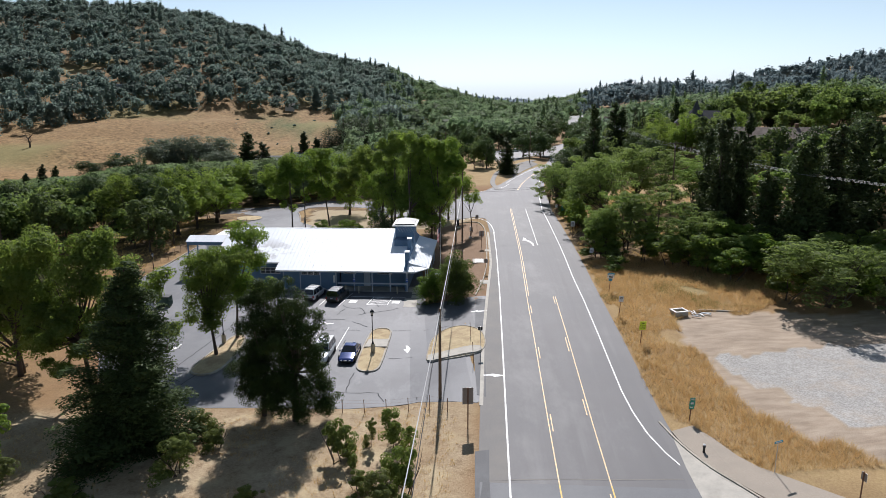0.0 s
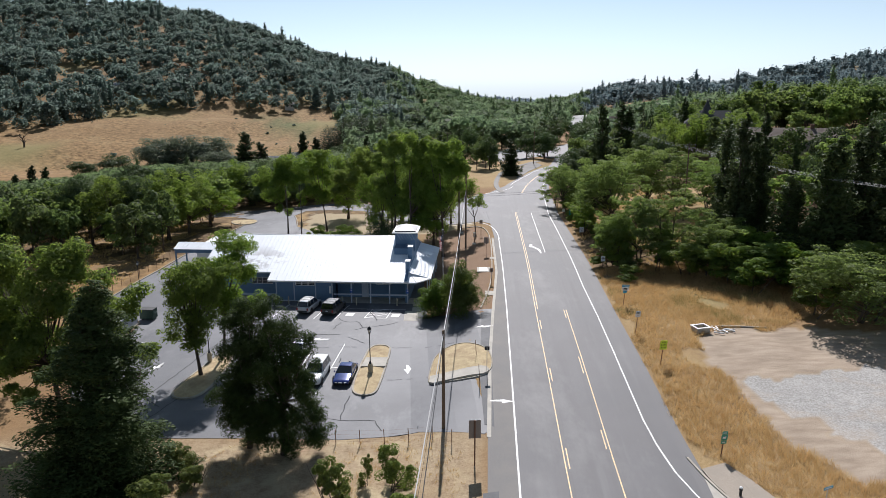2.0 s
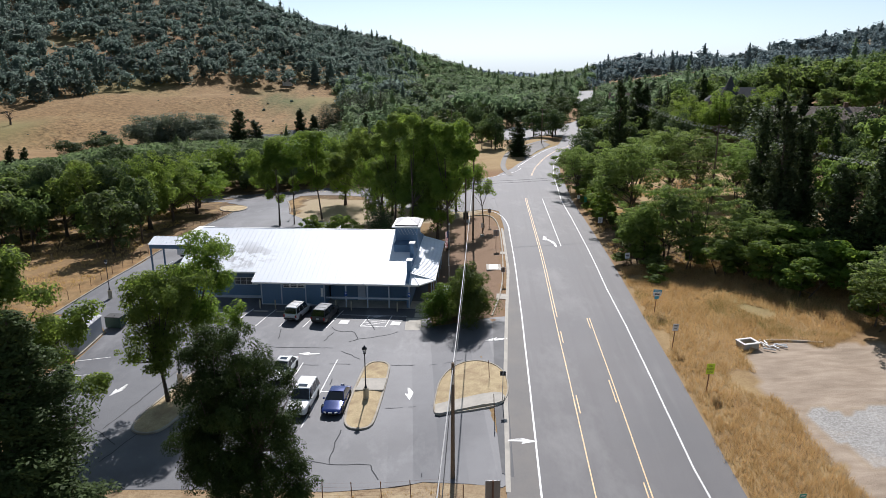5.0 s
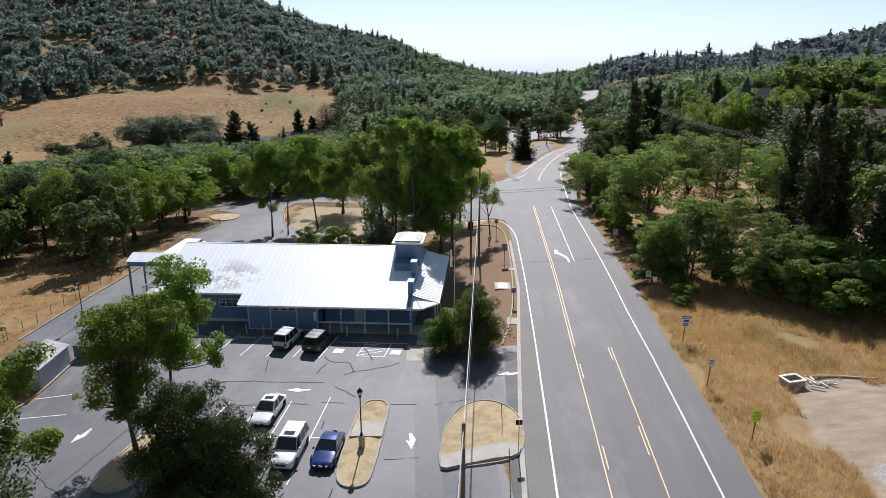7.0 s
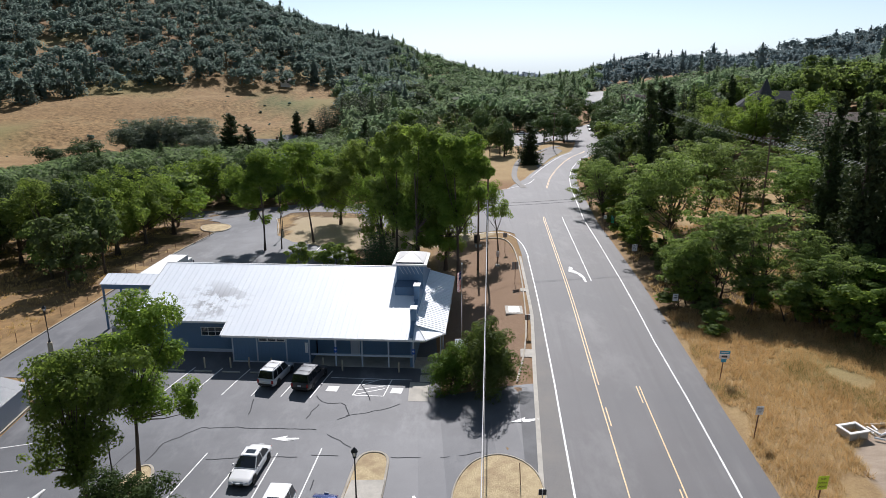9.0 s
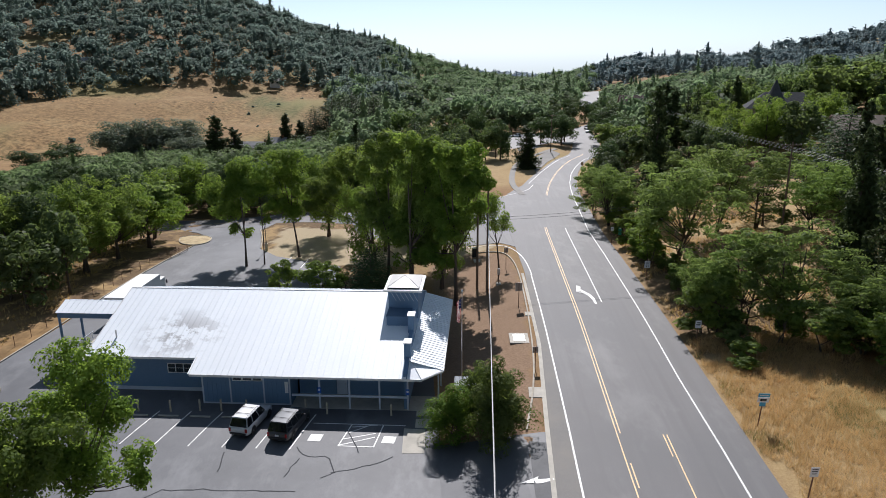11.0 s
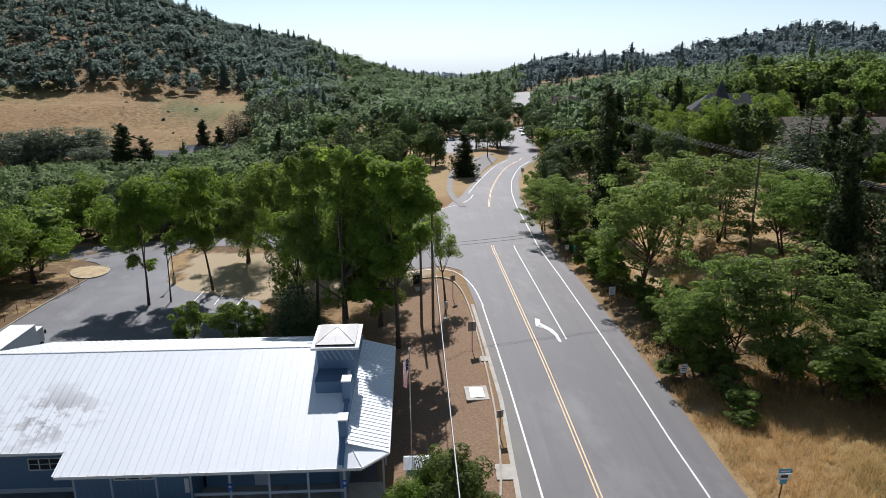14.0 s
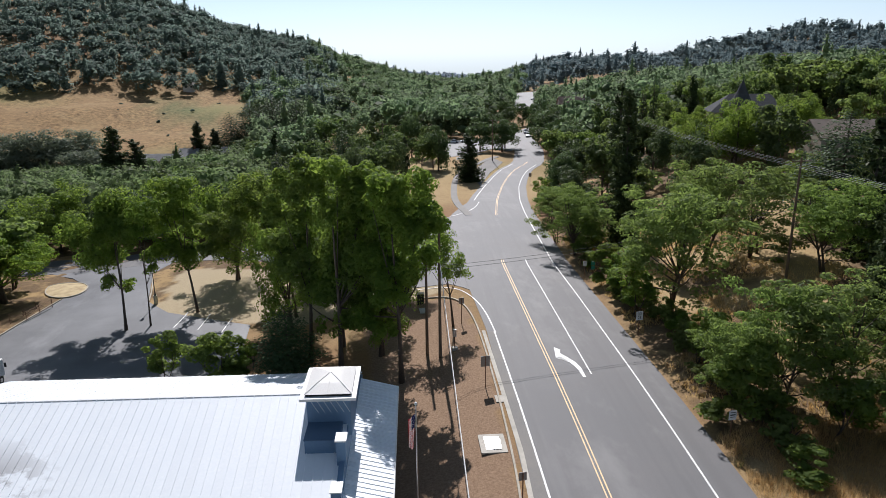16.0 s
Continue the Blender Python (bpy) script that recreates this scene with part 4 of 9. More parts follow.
def sheet_panel(name, length, width, rise, material):
    """One roofing pan with a standing seam on its far side; x across, y up the slope, from the eave."""
    t, w, h = 0.02, 0.035, 0.045
    v = [(0, 0, 0), (width - w, 0, 0), (width - w, 0, h), (width, 0, h), (width, 0, -t), (0, 0, -t)]
    verts = [(x, y * 1.0, z + y * rise) for y in (0, length) for x, _, z in v]
    f = [(k, (k + 1) % 6, 6 + (k + 1) % 6, 6 + k)[::-1] for k in range(6)] + [tuple(range(6)), tuple(range(11, 5, -1))]
    me = bpy.data.meshes.new(name)
    me.from_pydata(verts, [], f)
    me.materials.append(material)
    return me


def wall_with_holes(bm, u0, u1, z0, z1, v, thick, holes):
    """A wall along x at y = v..v+thick with rectangular openings (u0, u1, z0, z1)."""
    us = sorted({u0, u1, *[h[0] for h in holes], *[h[1] for h in holes]})
    zs = sorted({z0, z1, *[h[2] for h in holes], *[h[3] for h in holes]})
    grid = {(u, z): bm.verts.new((u, v, z)) for u in us for z in zs}
    for a, b in zip(us, us[1:]):
        for c, d in zip(zs, zs[1:]):
            if not any(h[0] <= a and b <= h[1] and h[2] <= c and d <= h[3] for h in holes):
                bm.faces.new((grid[a, c], grid[b, c], grid[b, d], grid[a, d]))
    bmesh.ops.delete(bm, geom=[q for q in bm.verts if not q.link_faces], context="VERTS")
    out = bmesh.ops.extrude_face_region(bm, geom=bm.faces[:])["geom"]
    bmesh.ops.translate(bm, vec=(0, thick, 0), verts=[q for q in out if isinstance(q, bmesh.types.BMVert)])
    bmesh.ops.recalc_face_normals(bm, faces=bm.faces[:])
    return bm


def window_unit(parent, u0, u1, z0, z1, v, panes=2, label="white-framed window"):
    """A framed window set in a wall whose face is at y = v."""
    w = part("window", box(B(), (u0, v + 0.05, z0), (u1, v + 0.07, z1)), WINDOW_GLASS, parent, label)
    fr = 0.06
    for a, b in (((u0, v - 0.02, z0), (u0 + fr, v + 0.06, z1)), ((u1 - fr, v - 0.02, z0), (u1, v + 0.06, z1)), ((u0 + fr, v - 0.02, z1 - fr), (u1 - fr, v + 0.06, z1)), ((u0 + fr, v - 0.03, z0), (u1 - fr, v + 0.06, z0 + fr))):
        part("frame", box(B(), a, b, bevel=0.006), ROOF_TRIM, w)
    for k in range(1, panes):
        c = u0 + (u1 - u0) * k / panes
        part("mullion", box(B(), (c - 0.03, v - 0.01, z0 + fr), (c + 0.03, v + 0.045, z1 - fr)), ROOF_TRIM, w)
    zc = (z0 + z1) / 2
    part("muntin", box(B(), (u0 + fr, v + 0.0, zc - 0.015), (u1 - fr, v + 0.048, zc + 0.015)), ROOF_TRIM, w)
    return w


def battens(parent, u0, u1, z0, z1, v, step=0.3):
    """Raised battens over a board wall."""
    n = max(1, int((u1 - u0) / step))
    for k in range(1, n):
        u = u0 + (u1 - u0) * k / n
        part("batten", box(B(), (u - 0.02, v - 0.018, z0), (u + 0.02, v + 0.002, z1)), WALL_BLUE, parent)


FLASH_BLUE = plain("blue_metal_capping", (0.07, 0.13, 0.21), 0.75, 0.0)
SIGN_PLATE = plain("parking_sign_blue", (0.03, 0.12, 0.5), 0.4)


def build_hall():
    hall = empty("community_hall", FRAME)
    tagged(hall, "long blue single-storey hall with a white standing-seam metal roof", "building")
    # walls
    front = B()
    wall_with_holes(front, 0.8, 8.7, 0, EAVE + 0.05, 0.0, 0.2, [(3.5, 6.2, 2.25, 2.85)])
    part("wall", front, WALL_BLUE, hall, "blue painted front wall")
    battens(hall, 0.8, 8.7, 0.15, 2.2, 0.0, 0.4)
    porch = B()
    wall_with_holes(porch, 8.9, 18.6, 0, EAVE + 0.85, 2.2, 0.2, [(9.3, 11.2, 1.9, 2.75), (14.4, 16.5, 1.9, 2.75), (12.3, 13.3, 0.02, 2.1)])
    part("wall", porch, WALL_BLUE, hall, "shaded blue porch wall")
    left = B()
    wall_with_holes(left, -9.8, 0.8, 0, EAVE_L + 0.1, 2.3, 0.2, [(-3.4, -0.35, 1.75, 2.75)])
    part("wall", left, WALL_BLUE, hall)
    part("wall", box(B(), (0.8, 0.2, 0), (1.0, 2.5, EAVE + 0.05)), WALL_BLUE, hall)
    part("wall", box(B(), (8.5, 0.2, 0), (8.7, 2.4, EAVE + 0.05)), WALL_BLUE, hall)
    for u, w in ((-9.8, 0.2), (18.75, 0.35)):
        bm = B()
        v0 = 2.5 if u < 0 else -0.2
        pts = [(v0, 0), (20.4, 0), (20.4, roof_z(20.4) - 0.12), (RIDGE_V, RIDGE - 0.12), (v0, roof_z(v0) - 0.12)]
        a = [bm.verts.new((u, y, z)) for y, z in pts]
        b = [bm.verts.new((u + w, y, z)) for y, z in pts]
        bm.faces.new(a[::-1])
        bm.faces.new(b)
        for k in range(5):
            bm.faces.new((a[k], a[(k + 1) % 5], b[(k + 1) % 5], b[k]))
        bmesh.ops.recalc_face_normals(bm, faces=bm.faces[:])
        part("gable_wall", bm, WALL_BLUE, hall)
    part("wall", box(B(), (-9.6, 20.2, 0), (18.75, 20.4, roof_z(20.4) - 0.12)), WALL_BLUE, hall)
    part("plinth", box(B(), (-9.83, 2.26, 0), (0.79, 2.3, 0.35)), TRIM_GREY, hall, "pale skirting at the foot of the wall")
    part("porch_floor", box(B(), (8.7, -0.5, -0.15), (21.6, 2.2, 0.04), bevel=0.02), CONCRETE, hall, "concrete porch slab")
    # trim boards on the front wall
    for u in (0.8, 3.3, 6.3, 8.62):
        part("corner_board", box(B(), (u - 0.07, -0.035, 0), (u + 0.07, -0.005, EAVE)), TRIM_GREY, hall, "pale vertical trim board")
    part("base_board", box(B(), (0.87, -0.03, 0.02), (8.55, -0.004, 0.16)), TRIM_GREY, hall)
    for k in range(3):
        window_unit(hall, 3.5 + 0.9 * k, 4.38 + 0.9 * k, 2.27, 2.83, 0.0, 1, "high strip window")
    window_unit(hall, -3.38, -0.37, 1.77, 2.73, 2.3, 4)
    window_unit(hall, 9.32, 11.18, 1.92, 2.73, 2.2, 2)
    window_unit(hall, 14.42, 16.48, 1.92, 2.73, 2.2, 2)
    d = part("door", box(B(), (12.32, 2.24, 0.03), (13.28, 2.29, 2.08), bevel=0.01), TRIM_GREY, hall, "closed pale door in the porch")
    part("handle", box(B(), (13.12, 2.18, 1.0), (13.17, 2.24, 1.12)), GALV, d)
    part("notice_board", box(B(), (8.2, -0.06, 1.2), (8.5, -0.036, 2.3), bevel=0.01), SIGN_WHITE, hall, "white notice on the wall")
    # porch posts, rail and beam
    for u in (11.36, 14.0, 16.63, 19.1):
        part("porch_post", box(B(), (u - 0.075, -0.42, 0), (u + 0.075, -0.27, EAVE - 0.1), bevel=0.012), TRIM_GREY, hall, "slim pale porch post")
    for a, b in ((8.9, 11.28), (11.44, 13.92), (14.08, 16.55), (16.71, 19.02)):
        part("rail", box(B(), (a, -0.4, 1.12), (b, -0.3, 1.32), bevel=0.01), TRIM_GREY, hall, "pale horizontal porch rail")
    part("beam", box(B(), (8.72, -0.42, EAVE - 0.1), (20.2, -0.26, EAVE + 0.02)), TRIM_GREY, hall)
    for v in (0.9, 4.5, 8.5, 12.5, 16.5, 18.6):
        part("porch_post", box(B(), (21.62, v - 0.07, -0.2), (21.76, v + 0.07, 3.12), bevel=0.012), TRIM_GREY, hall, "slim pale porch post")
    # roof: structure below, pans above
    deck = B()
    for lo, hi, va in ((-10.3, 0.0, 1.3), (0.0, 18.9, -0.66)):
        for side in (1, -1):
            vb = va if side > 0 else BACK_V - 0.05
            q = [(lo, vb, roof_z(vb)), (hi, vb, roof_z(vb)), (hi, RIDGE_V, RIDGE), (lo, RIDGE_V, RIDGE)]
            top = [deck.verts.new((x, y, z - 0.03)) for x, y, z in q]
            low = [deck.verts.new((x, y, z - 0.17)) for x, y, z in q]
            for fc in (top, low[::-1], *[(top[k], low[k], low[(k + 1) % 4], top[(k + 1) % 4]) for k in range(4)]):
                deck.faces.new(fc)
    bmesh.ops.recalc_face_normals(deck, faces=deck.faces[:])
    roof = part("roof", deck, ROOF_TRIM, hall, "white standing-seam metal roof")
    pitch = 0.6
    kinds = {"left": sheet_panel("roof_panel", RIDGE_V - 1.25, pitch, SLOPE, ROOF_STAINED), "right": sheet_panel("roof_panel", RIDGE_V + 0.71, pitch, SLOPE, ROOF_STAINED),
             "back": sheet_panel("roof_panel", BACK_V - RIDGE_V, pitch, SLOPE, ROOF)}
    for k in range(49):
        u = -10.38 + pitch * k
        if u < 0.0 - pitch / 2:
            o = new("roof_panel", kinds["left"])
            o.location = (u, 1.25, roof_z(1.25))
        else:
            o = new("roof_panel", kinds["right"])
            o.location = (u, -0.71, EAVE)
        o.parent = roof
        o = new("roof_panel", kinds["back"])
        o.location, o.rotation_euler = (u + pitch, BACK_V, roof_z(BACK_V)), (0, 0, math.pi)
        o.parent = roof
    part("ridge_cap", lathe(B(), [(0.16, 0), (0.16, 29.3)], 8, pose(-10.4, RIDGE_V, RIDGE - 0.06, 0, 90, 0) @ Matrix.Diagonal((0.6, 1, 1, 1))), ROOF_TRIM, hall, "white ridge cap")
    for a, b, v in ((-10.42, -0.02, 1.2), (0.0, 20.35, -0.78)):
        part("gutter", box(B(), (a, v, roof_z(v) - 0.2), (b, v + 0.1, roof_z(v) + 0.02), bevel=0.015), ROOF_TRIM, hall, "white eaves gutter")
    for u in (-10.45, -0.06):
        bm = B()
        v0, v1 = (1.25, RIDGE_V) if u < -1 else (-0.71, 1.3)
        q = [(v0, roof_z(v0) - 0.2), (v1, roof_z(v1) - 0.2), (v1, roof_z(v1) + 0.03), (v0, roof_z(v0) + 0.03)]
        a = [bm.verts.new((u, y, z)) for y, z in q]
        b = [bm.verts.new((u + 0.06, y, z)) for y, z in q]
        for fc in (a[::-1], b, *[(a[k], a[(k + 1) % 4], b[(k + 1) % 4], b[k]) for k in range(4)]):
            bm.faces.new(fc)
        bmesh.ops.recalc_face_normals(bm, faces=bm.faces[:])
        part("barge_board", bm, ROOF_TRIM, hall)
    # lower roof along the roadside with its cut-off corner
    z_hi, z_lo = 4.1, 3.3
    bm = B()
    q = [(19.1, 19.0, z_hi), (19.1, 1.6, z_hi), (19.1, -0.74, EAVE), (20.35, -0.74, EAVE - 0.02), (22.1, 0.75, z_lo), (22.1, 19.0, z_lo)]
    v = [bm.verts.new(c) for c in q]
    for f in ((0, 1, 4, 5), (1, 3, 4), (1, 2, 3)):
        bm.faces.new([v[k] for k in f])
    bmesh.ops.recalc_face_normals(bm, faces=bm.faces[:])
    if sum(f.normal.z for f in bm.faces) < 0:
        bmesh.ops.reverse_faces(bm, faces=bm.faces[:])
    bmesh.ops.solidify(bm, geom=bm.faces[:], thickness=0.12)
    side_roof = part("side_roof", bm, ROOF, hall, "white metal porch roof facing the road")
    pan = sheet_panel("roof_panel", 3.0, 0.5, (z_hi - z_lo) / 3.0, ROOF)
    for k in range(36):
        o = new("roof_panel", pan)
        o.location, o.rotation_euler = (22.1, 0.85 + 0.5 * k, z_lo + 0.03), (0, 0, math.pi / 2)
        o.parent = side_roof
    for a, b in (((19.1, 1.6, z_hi + 0.02), (20.35, -0.74, EAVE)), ((19.1, 1.6, z_hi + 0.02), (22.1, 0.75, z_lo + 0.02)), ((19.6, 1.0, 3.72), (21.1, -0.1, EAVE - 0.05))):
        part("hip_seam", rod(B(), a, b, 0.03, n=6), ROOF_TRIM, side_roof)
    part("fascia", rod(B(), (22.1, 0.75, z_lo - 0.06), (22.1, 19.0, z_lo - 0.06), 0.1, n=6), ROOF_TRIM, hall, "white fascia")
    part("fascia", rod(B(), (20.35, -0.74, EAVE - 0.08), (22.1, 0.75, z_lo - 0.06), 0.1, n=6), ROOF_TRIM, hall)
    # parapet along the gable with two stubs
    bm = B()
    va, vb = -0.5, 6.94
    a, b = [[bm.verts.new((x, y, roof_z(y) + h)) for x, h in ((18.75, -0.2), (19.1, -0.2), (19.1, 0.28), (18.75, 0.28))] for y in (va, vb)]
    for f in (a, b[::-1], *[(a[j], b[j], b[(j + 1) % 4], a[(j + 1) % 4]) for j in range(4)]):
        bm.faces.new(f)
    bmesh.ops.recalc_face_normals(bm, faces=bm.faces[:])
    part("parapet", bm, WALL_BLUE, hall, "blue parapet along the gable")
    for v, top in ((1.5, 5.45), (4.95, 6.7)):
        st = part("parapet_stub", box(B(), (18.62, v, roof_z(v) - 0.1), (19.2, v + 0.95, top)), WALL_BLUE, hall, "blue parapet pier")
        part("cap", box(B(), (18.55, v - 0.07, top), (19.27, v + 1.02, top + 0.09), bevel=0.015), ROOF_TRIM, st, "white pier cap")
    # tower
    u0, u1, v0, v1, zt = 16.42, 19.3, 8.15, 12.1, 8.02
    tower = part("tower", box(B(), (u0, v0, roof_z(v0) - 0.8), (u1, v1, zt)), WALL_BLUE, hall, "square blue tower")
    low = part("tower_base", box(B(), (16.5, 5.9, roof_z(5.9) - 0.3), (18.75, v0 - 0.01, 6.28), bevel=0.02), WALL_BLUE, hall, "lower blue boarded base before the tower")
    battens(low, 16.5, 18.75, roof_z(5.9) + 0.02, 6.26, 5.9, 0.52)
    part("flashing", box(B(), (16.46, 5.85, 6.28), (18.75, v0 - 0.01, 6.32)), FLASH_BLUE, low, "blue metal capping")
    battens(tower, u0, u1, 6.32, 7.0, v0, 0.42)
    for k in range(6):
        part("ray_slat", rod(B(), (u0 + 0.25 + 0.42 * k, v0 - 0.02, zt - 0.12), (u0 + 0.75 + 0.42 * k if k < 5 else u1 - 0.05, v0 - 0.02, zt - 1.0), 0.028, n=5), TRIM_GREY, tower, "thin pale slanting slat")
    box_bm = box(B(), (u0 - 0.42, v0 - 0.42, zt), (u1 + 0.42, v1 + 0.42, zt + 0.2), bevel=0.03)
    part("tower_fascia", box_bm, ROOF_TRIM, tower, "white overhanging tower fascia")
    part("tower_curb", box(B(), (u0 - 0.05, v0 - 0.05, zt + 0.2), (u1 + 0.05, v1 + 0.05, zt + 0.36)), BLACK_METAL, tower)
    bm = B()
    c = ((u0 + u1) / 2, (v0 + v1) / 2)
    ring = [bm.verts.new((x, y, zt + 0.36)) for x, y in ((u0 - 0.12, v0 - 0.12), (u1 + 0.12, v0 - 0.12), (u1 + 0.12, v1 + 0.12), (u0 - 0.12, v1 + 0.12))]
    mid = [bm.verts.new((c[0] + (x - c[0]) * 0.55, c[1] + (y - c[1]) * 0.55, zt + 0.7)) for x, y in ((u0, v0), (u1, v0), (u1, v1), (u0, v1))]
    tip = bm.verts.new((*c, zt + 0.98))
    bm.faces.new(ring[::-1])
    for k in range(4):
        bm.faces.new((ring[k], ring[(k + 1) % 4], mid[(k + 1) % 4], mid[k]))
        bm.faces.new((mid[k], mid[(k + 1) % 4], tip))
    cap = part("tower_roof", bm, TOWER_CAP, tower, "pale grey pyramid roof")
    for x, y in ((u0 - 0.12, v0 - 0.12), (u1 + 0.12, v0 - 0.12), (c[0], v0 - 0.12)):
        m = (c[0] + (x - c[0]) * 0.52, c[1] + (y - c[1]) * 0.52, zt + 0.71)
        part("hip", tube(B(), [(x, y, zt + 0.37), m, (*c, zt + 0.99)], [0.025, 0.025, 0.025], 5), TOWER_CAP, cap)
    # parking signs on the porch posts
    for u in (11.36, 19.1):
        sg = part("parking_sign", box(B(), (u - 0.16, -0.46, 1.5), (u + 0.16, -0.425, 2.05), bevel=0.01), SIGN_PLATE, hall, "small blue parking sign on the post")
        part("symbol", lathe(B(), [(0.005, 0.0), (0.1, 0.0), (0.1, 0.012), (0.005, 0.012)], 12, pose(u, -0.461, 1.82, 90, 0, 0)), SIGN_WHITE, sg)
    # vent pipe
    part("vent_pipe", rod(B(), (-8.55, 3.6, roof_z(3.6) - 0.1), (-8.55, 3.6, roof_z(3.6) + 0.75), 0.07, n=10), GALV, hall, "grey roof vent pipe")
    # side porch with ramp
    zf, zr = 5.2, 5.85
    bm = B()
    q = [(-17.1, 8.0), (-9.9, 8.0), (-9.9, 9.9), (-17.1, 9.9), (-9.9, 11.8), (-17.1, 11.8)]
    z = [zf, zf, zr, zr, zf, zf]
    v = [bm.verts.new((*c, h)) for c, h in zip(q, z)]
    bm.faces.new((v[0], v[1], v[2], v[3]))
    bm.faces.new((v[3], v[2], v[4], v[5]))
    bmesh.ops.solidify(bm, geom=bm.faces[:], thickness=-0.1)
    bmesh.ops.recalc_face_normals(bm, faces=bm.faces[:])
    pr = part("porch_roof", bm, ROOF, hall, "white metal roof of the side porch")
    pan = sheet_panel("roof_panel", 1.95, 0.6, (zr - zf) / 1.9, ROOF)
    for k in range(12):
        o = new("roof_panel", pan)
        o.location = (-17.12 + 0.6 * k, 7.96, zf + 0.02)
        o.parent = pr
        o = new("roof_panel", pan)
        o.location, o.rotation_euler = (-16.52 + 0.6 * k, 11.84, zf + 0.02), (0, 0, math.pi)
        o.parent = pr
    part("porch_beam", box(B(), (-17.0, 8.05, zf - 0.55), (-9.8, 8.2, zf - 0.03)), WALL_BLUE, hall, "blue porch beam")
    part("porch_beam", box(B(), (-17.0, 11.6, zf - 0.55), (-9.8, 11.75, zf - 0.03)), WALL_BLUE, hall)
    for vv in (8.12, 11.68):
        part("porch_post", box(B(), (-16.95, vv - 0.09, -0.2), (-16.77, vv + 0.09, zf - 0.55)), WALL_BLUE, hall)
    part("porch_deck", box(B(), (-15.6, 8.3, -0.2), (-9.8, 11.5, 0.95)), CONCRETE, hall, "concrete porch deck")
    part("ramp", box(B(), (-15.6, 6.6, -0.2), (-9.8, 8.0, 0.5)), CONCRETE, hall)
    for vv, zz in ((6.65, 0.5), (8.25, 0.95)):
        rail = part("railing", box(B(), (-15.6, vv - 0.03, zz + 0.85), (-9.9, vv + 0.03, zz + 0.92)), TRIM_GREY, hall, "pale porch railing")
        for k in range(20):
            part("baluster", rod(B(), (-15.55 + 0.29 * k, vv, zz), (-15.55 + 0.29 * k, vv, zz + 0.86), 0.018, n=5), TRIM_GREY, rail)
    rail = part("railing", box(B(), (-15.63, 8.3, 1.8), (-15.57, 11.5, 1.87)), TRIM_GREY, hall)
    for k in range(6):
        a = 8.35 + 0.52 * k
        part("brace", rod(B(), (-15.6, a, 0.98), (-15.6, a + 0.5, 1.8), 0.02, n=5), TRIM_GREY, rail)
        part("brace", rod(B(), (-15.6, a + 0.5, 0.98), (-15.6, a, 1.8), 0.02, n=5), TRIM_GREY, rail)
    return hall


build_hall()


def bollard():
    b = empty("bollard")
    part("post", lathe(B(), [(0.085, -0.1), (0.085, 1.05), (0.075, 1.12), (0.04, 1.15)], 12), POST_TAN, b, smooth_faces=False)
    return tagged(b, "short tan steel bollard at the head of a parking bay", "bollard", "parking bollards")


first = bollard()
spots = [(-4.39, -1.75), (-1.52, -1.7), (0.98, -1.4), (2.84, -1.3), (5.1, -1.3), (10.2, -0.9), (12.2, -1.4), (17.78, -1.45)]
first.matrix_world = at(*uv(*spots[0]))
for s in spots[1:]:
    copy_thing(first, at(*uv(*s)))


def wheel_stop(m):
    ob = finish("wheel_stop", box(B(), (-0.9, -0.08, 0), (0.9, 0.08, 0.12), bevel=0.03), CONCRETE)
    ob.matrix_world = m
    return tagged(ob, "concrete wheel stop in a parking bay", "wheel stop", "wheel stops")


for u in (-6.6, -4.1, -1.4, 1.4, 4.2):
    wheel_stop(at(*uv(u, -2.5), 0.03, -6.5))

# ---- vehicles ----
PAINT_WHITE_CAR = plain("white_car_paint", (0.78, 0.78, 0.77), 0.3, 0.0, 0.8, 0.03)
PAINT_SILVER = plain("silver_car_paint", (0.62, 0.63, 0.64), 0.32, 0.35, 0.8, 0.03)
PAINT_DARK = plain("dark_grey_car_paint", (0.055, 0.052, 0.055), 0.3, 0.3, 1.0, 0.04)
PAINT_BLUE = plain("blue_car_paint", (0.006, 0.024, 0.15), 0.22, 0.3, 1.0, 0.04)
TRIM_BLACK = plain("black_plastic", (0.02, 0.02, 0.02), 0.6)
# paler than the dark body: the sky's glare put into the roof colour
ROOF_SKY_GLARE = plain("sky_glare_roof_paint", (0.13, 0.14, 0.155), 0.5, 0.0, 0.2, 0.03)
PLATE = plain("plate_bar", (0.55, 0.56, 0.58), 0.5)


def loft(bm, stations):
    """Rounded body sections: (y, half width, z low, z high)."""
    rings = []
    for y, w, lo, hi in stations:
        h = hi - lo
        half = [(0.0, lo), (w * 0.86, lo), (w * 0.97, lo + 0.14 * h), (w, lo + 0.42 * h), (w * 0.975, lo + 0.74 * h), (w * 0.93, hi - 0.07 * h), (w * 0.84, hi - 0.01), (w * 0.4, hi + 0.015), (0.0, hi + 0.02)]
        ring = half + [(-x, z) for x, z in half[-2:0:-1]]
        rings.append([bm.verts.new((x, y, z)) for x, z in ring])
    n = len(rings[0])
    for a, b in zip(rings, rings[1:]):
        for k in range(n):
            bm.faces.new((a[k], b[k], b[(k + 1) % n], a[(k + 1) % n]))
    bm.faces.new(rings[0])
    bm.faces.new(rings[-1][::-1])
    bmesh.ops.recalc_face_normals(bm, faces=bm.faces[:])
    return bm


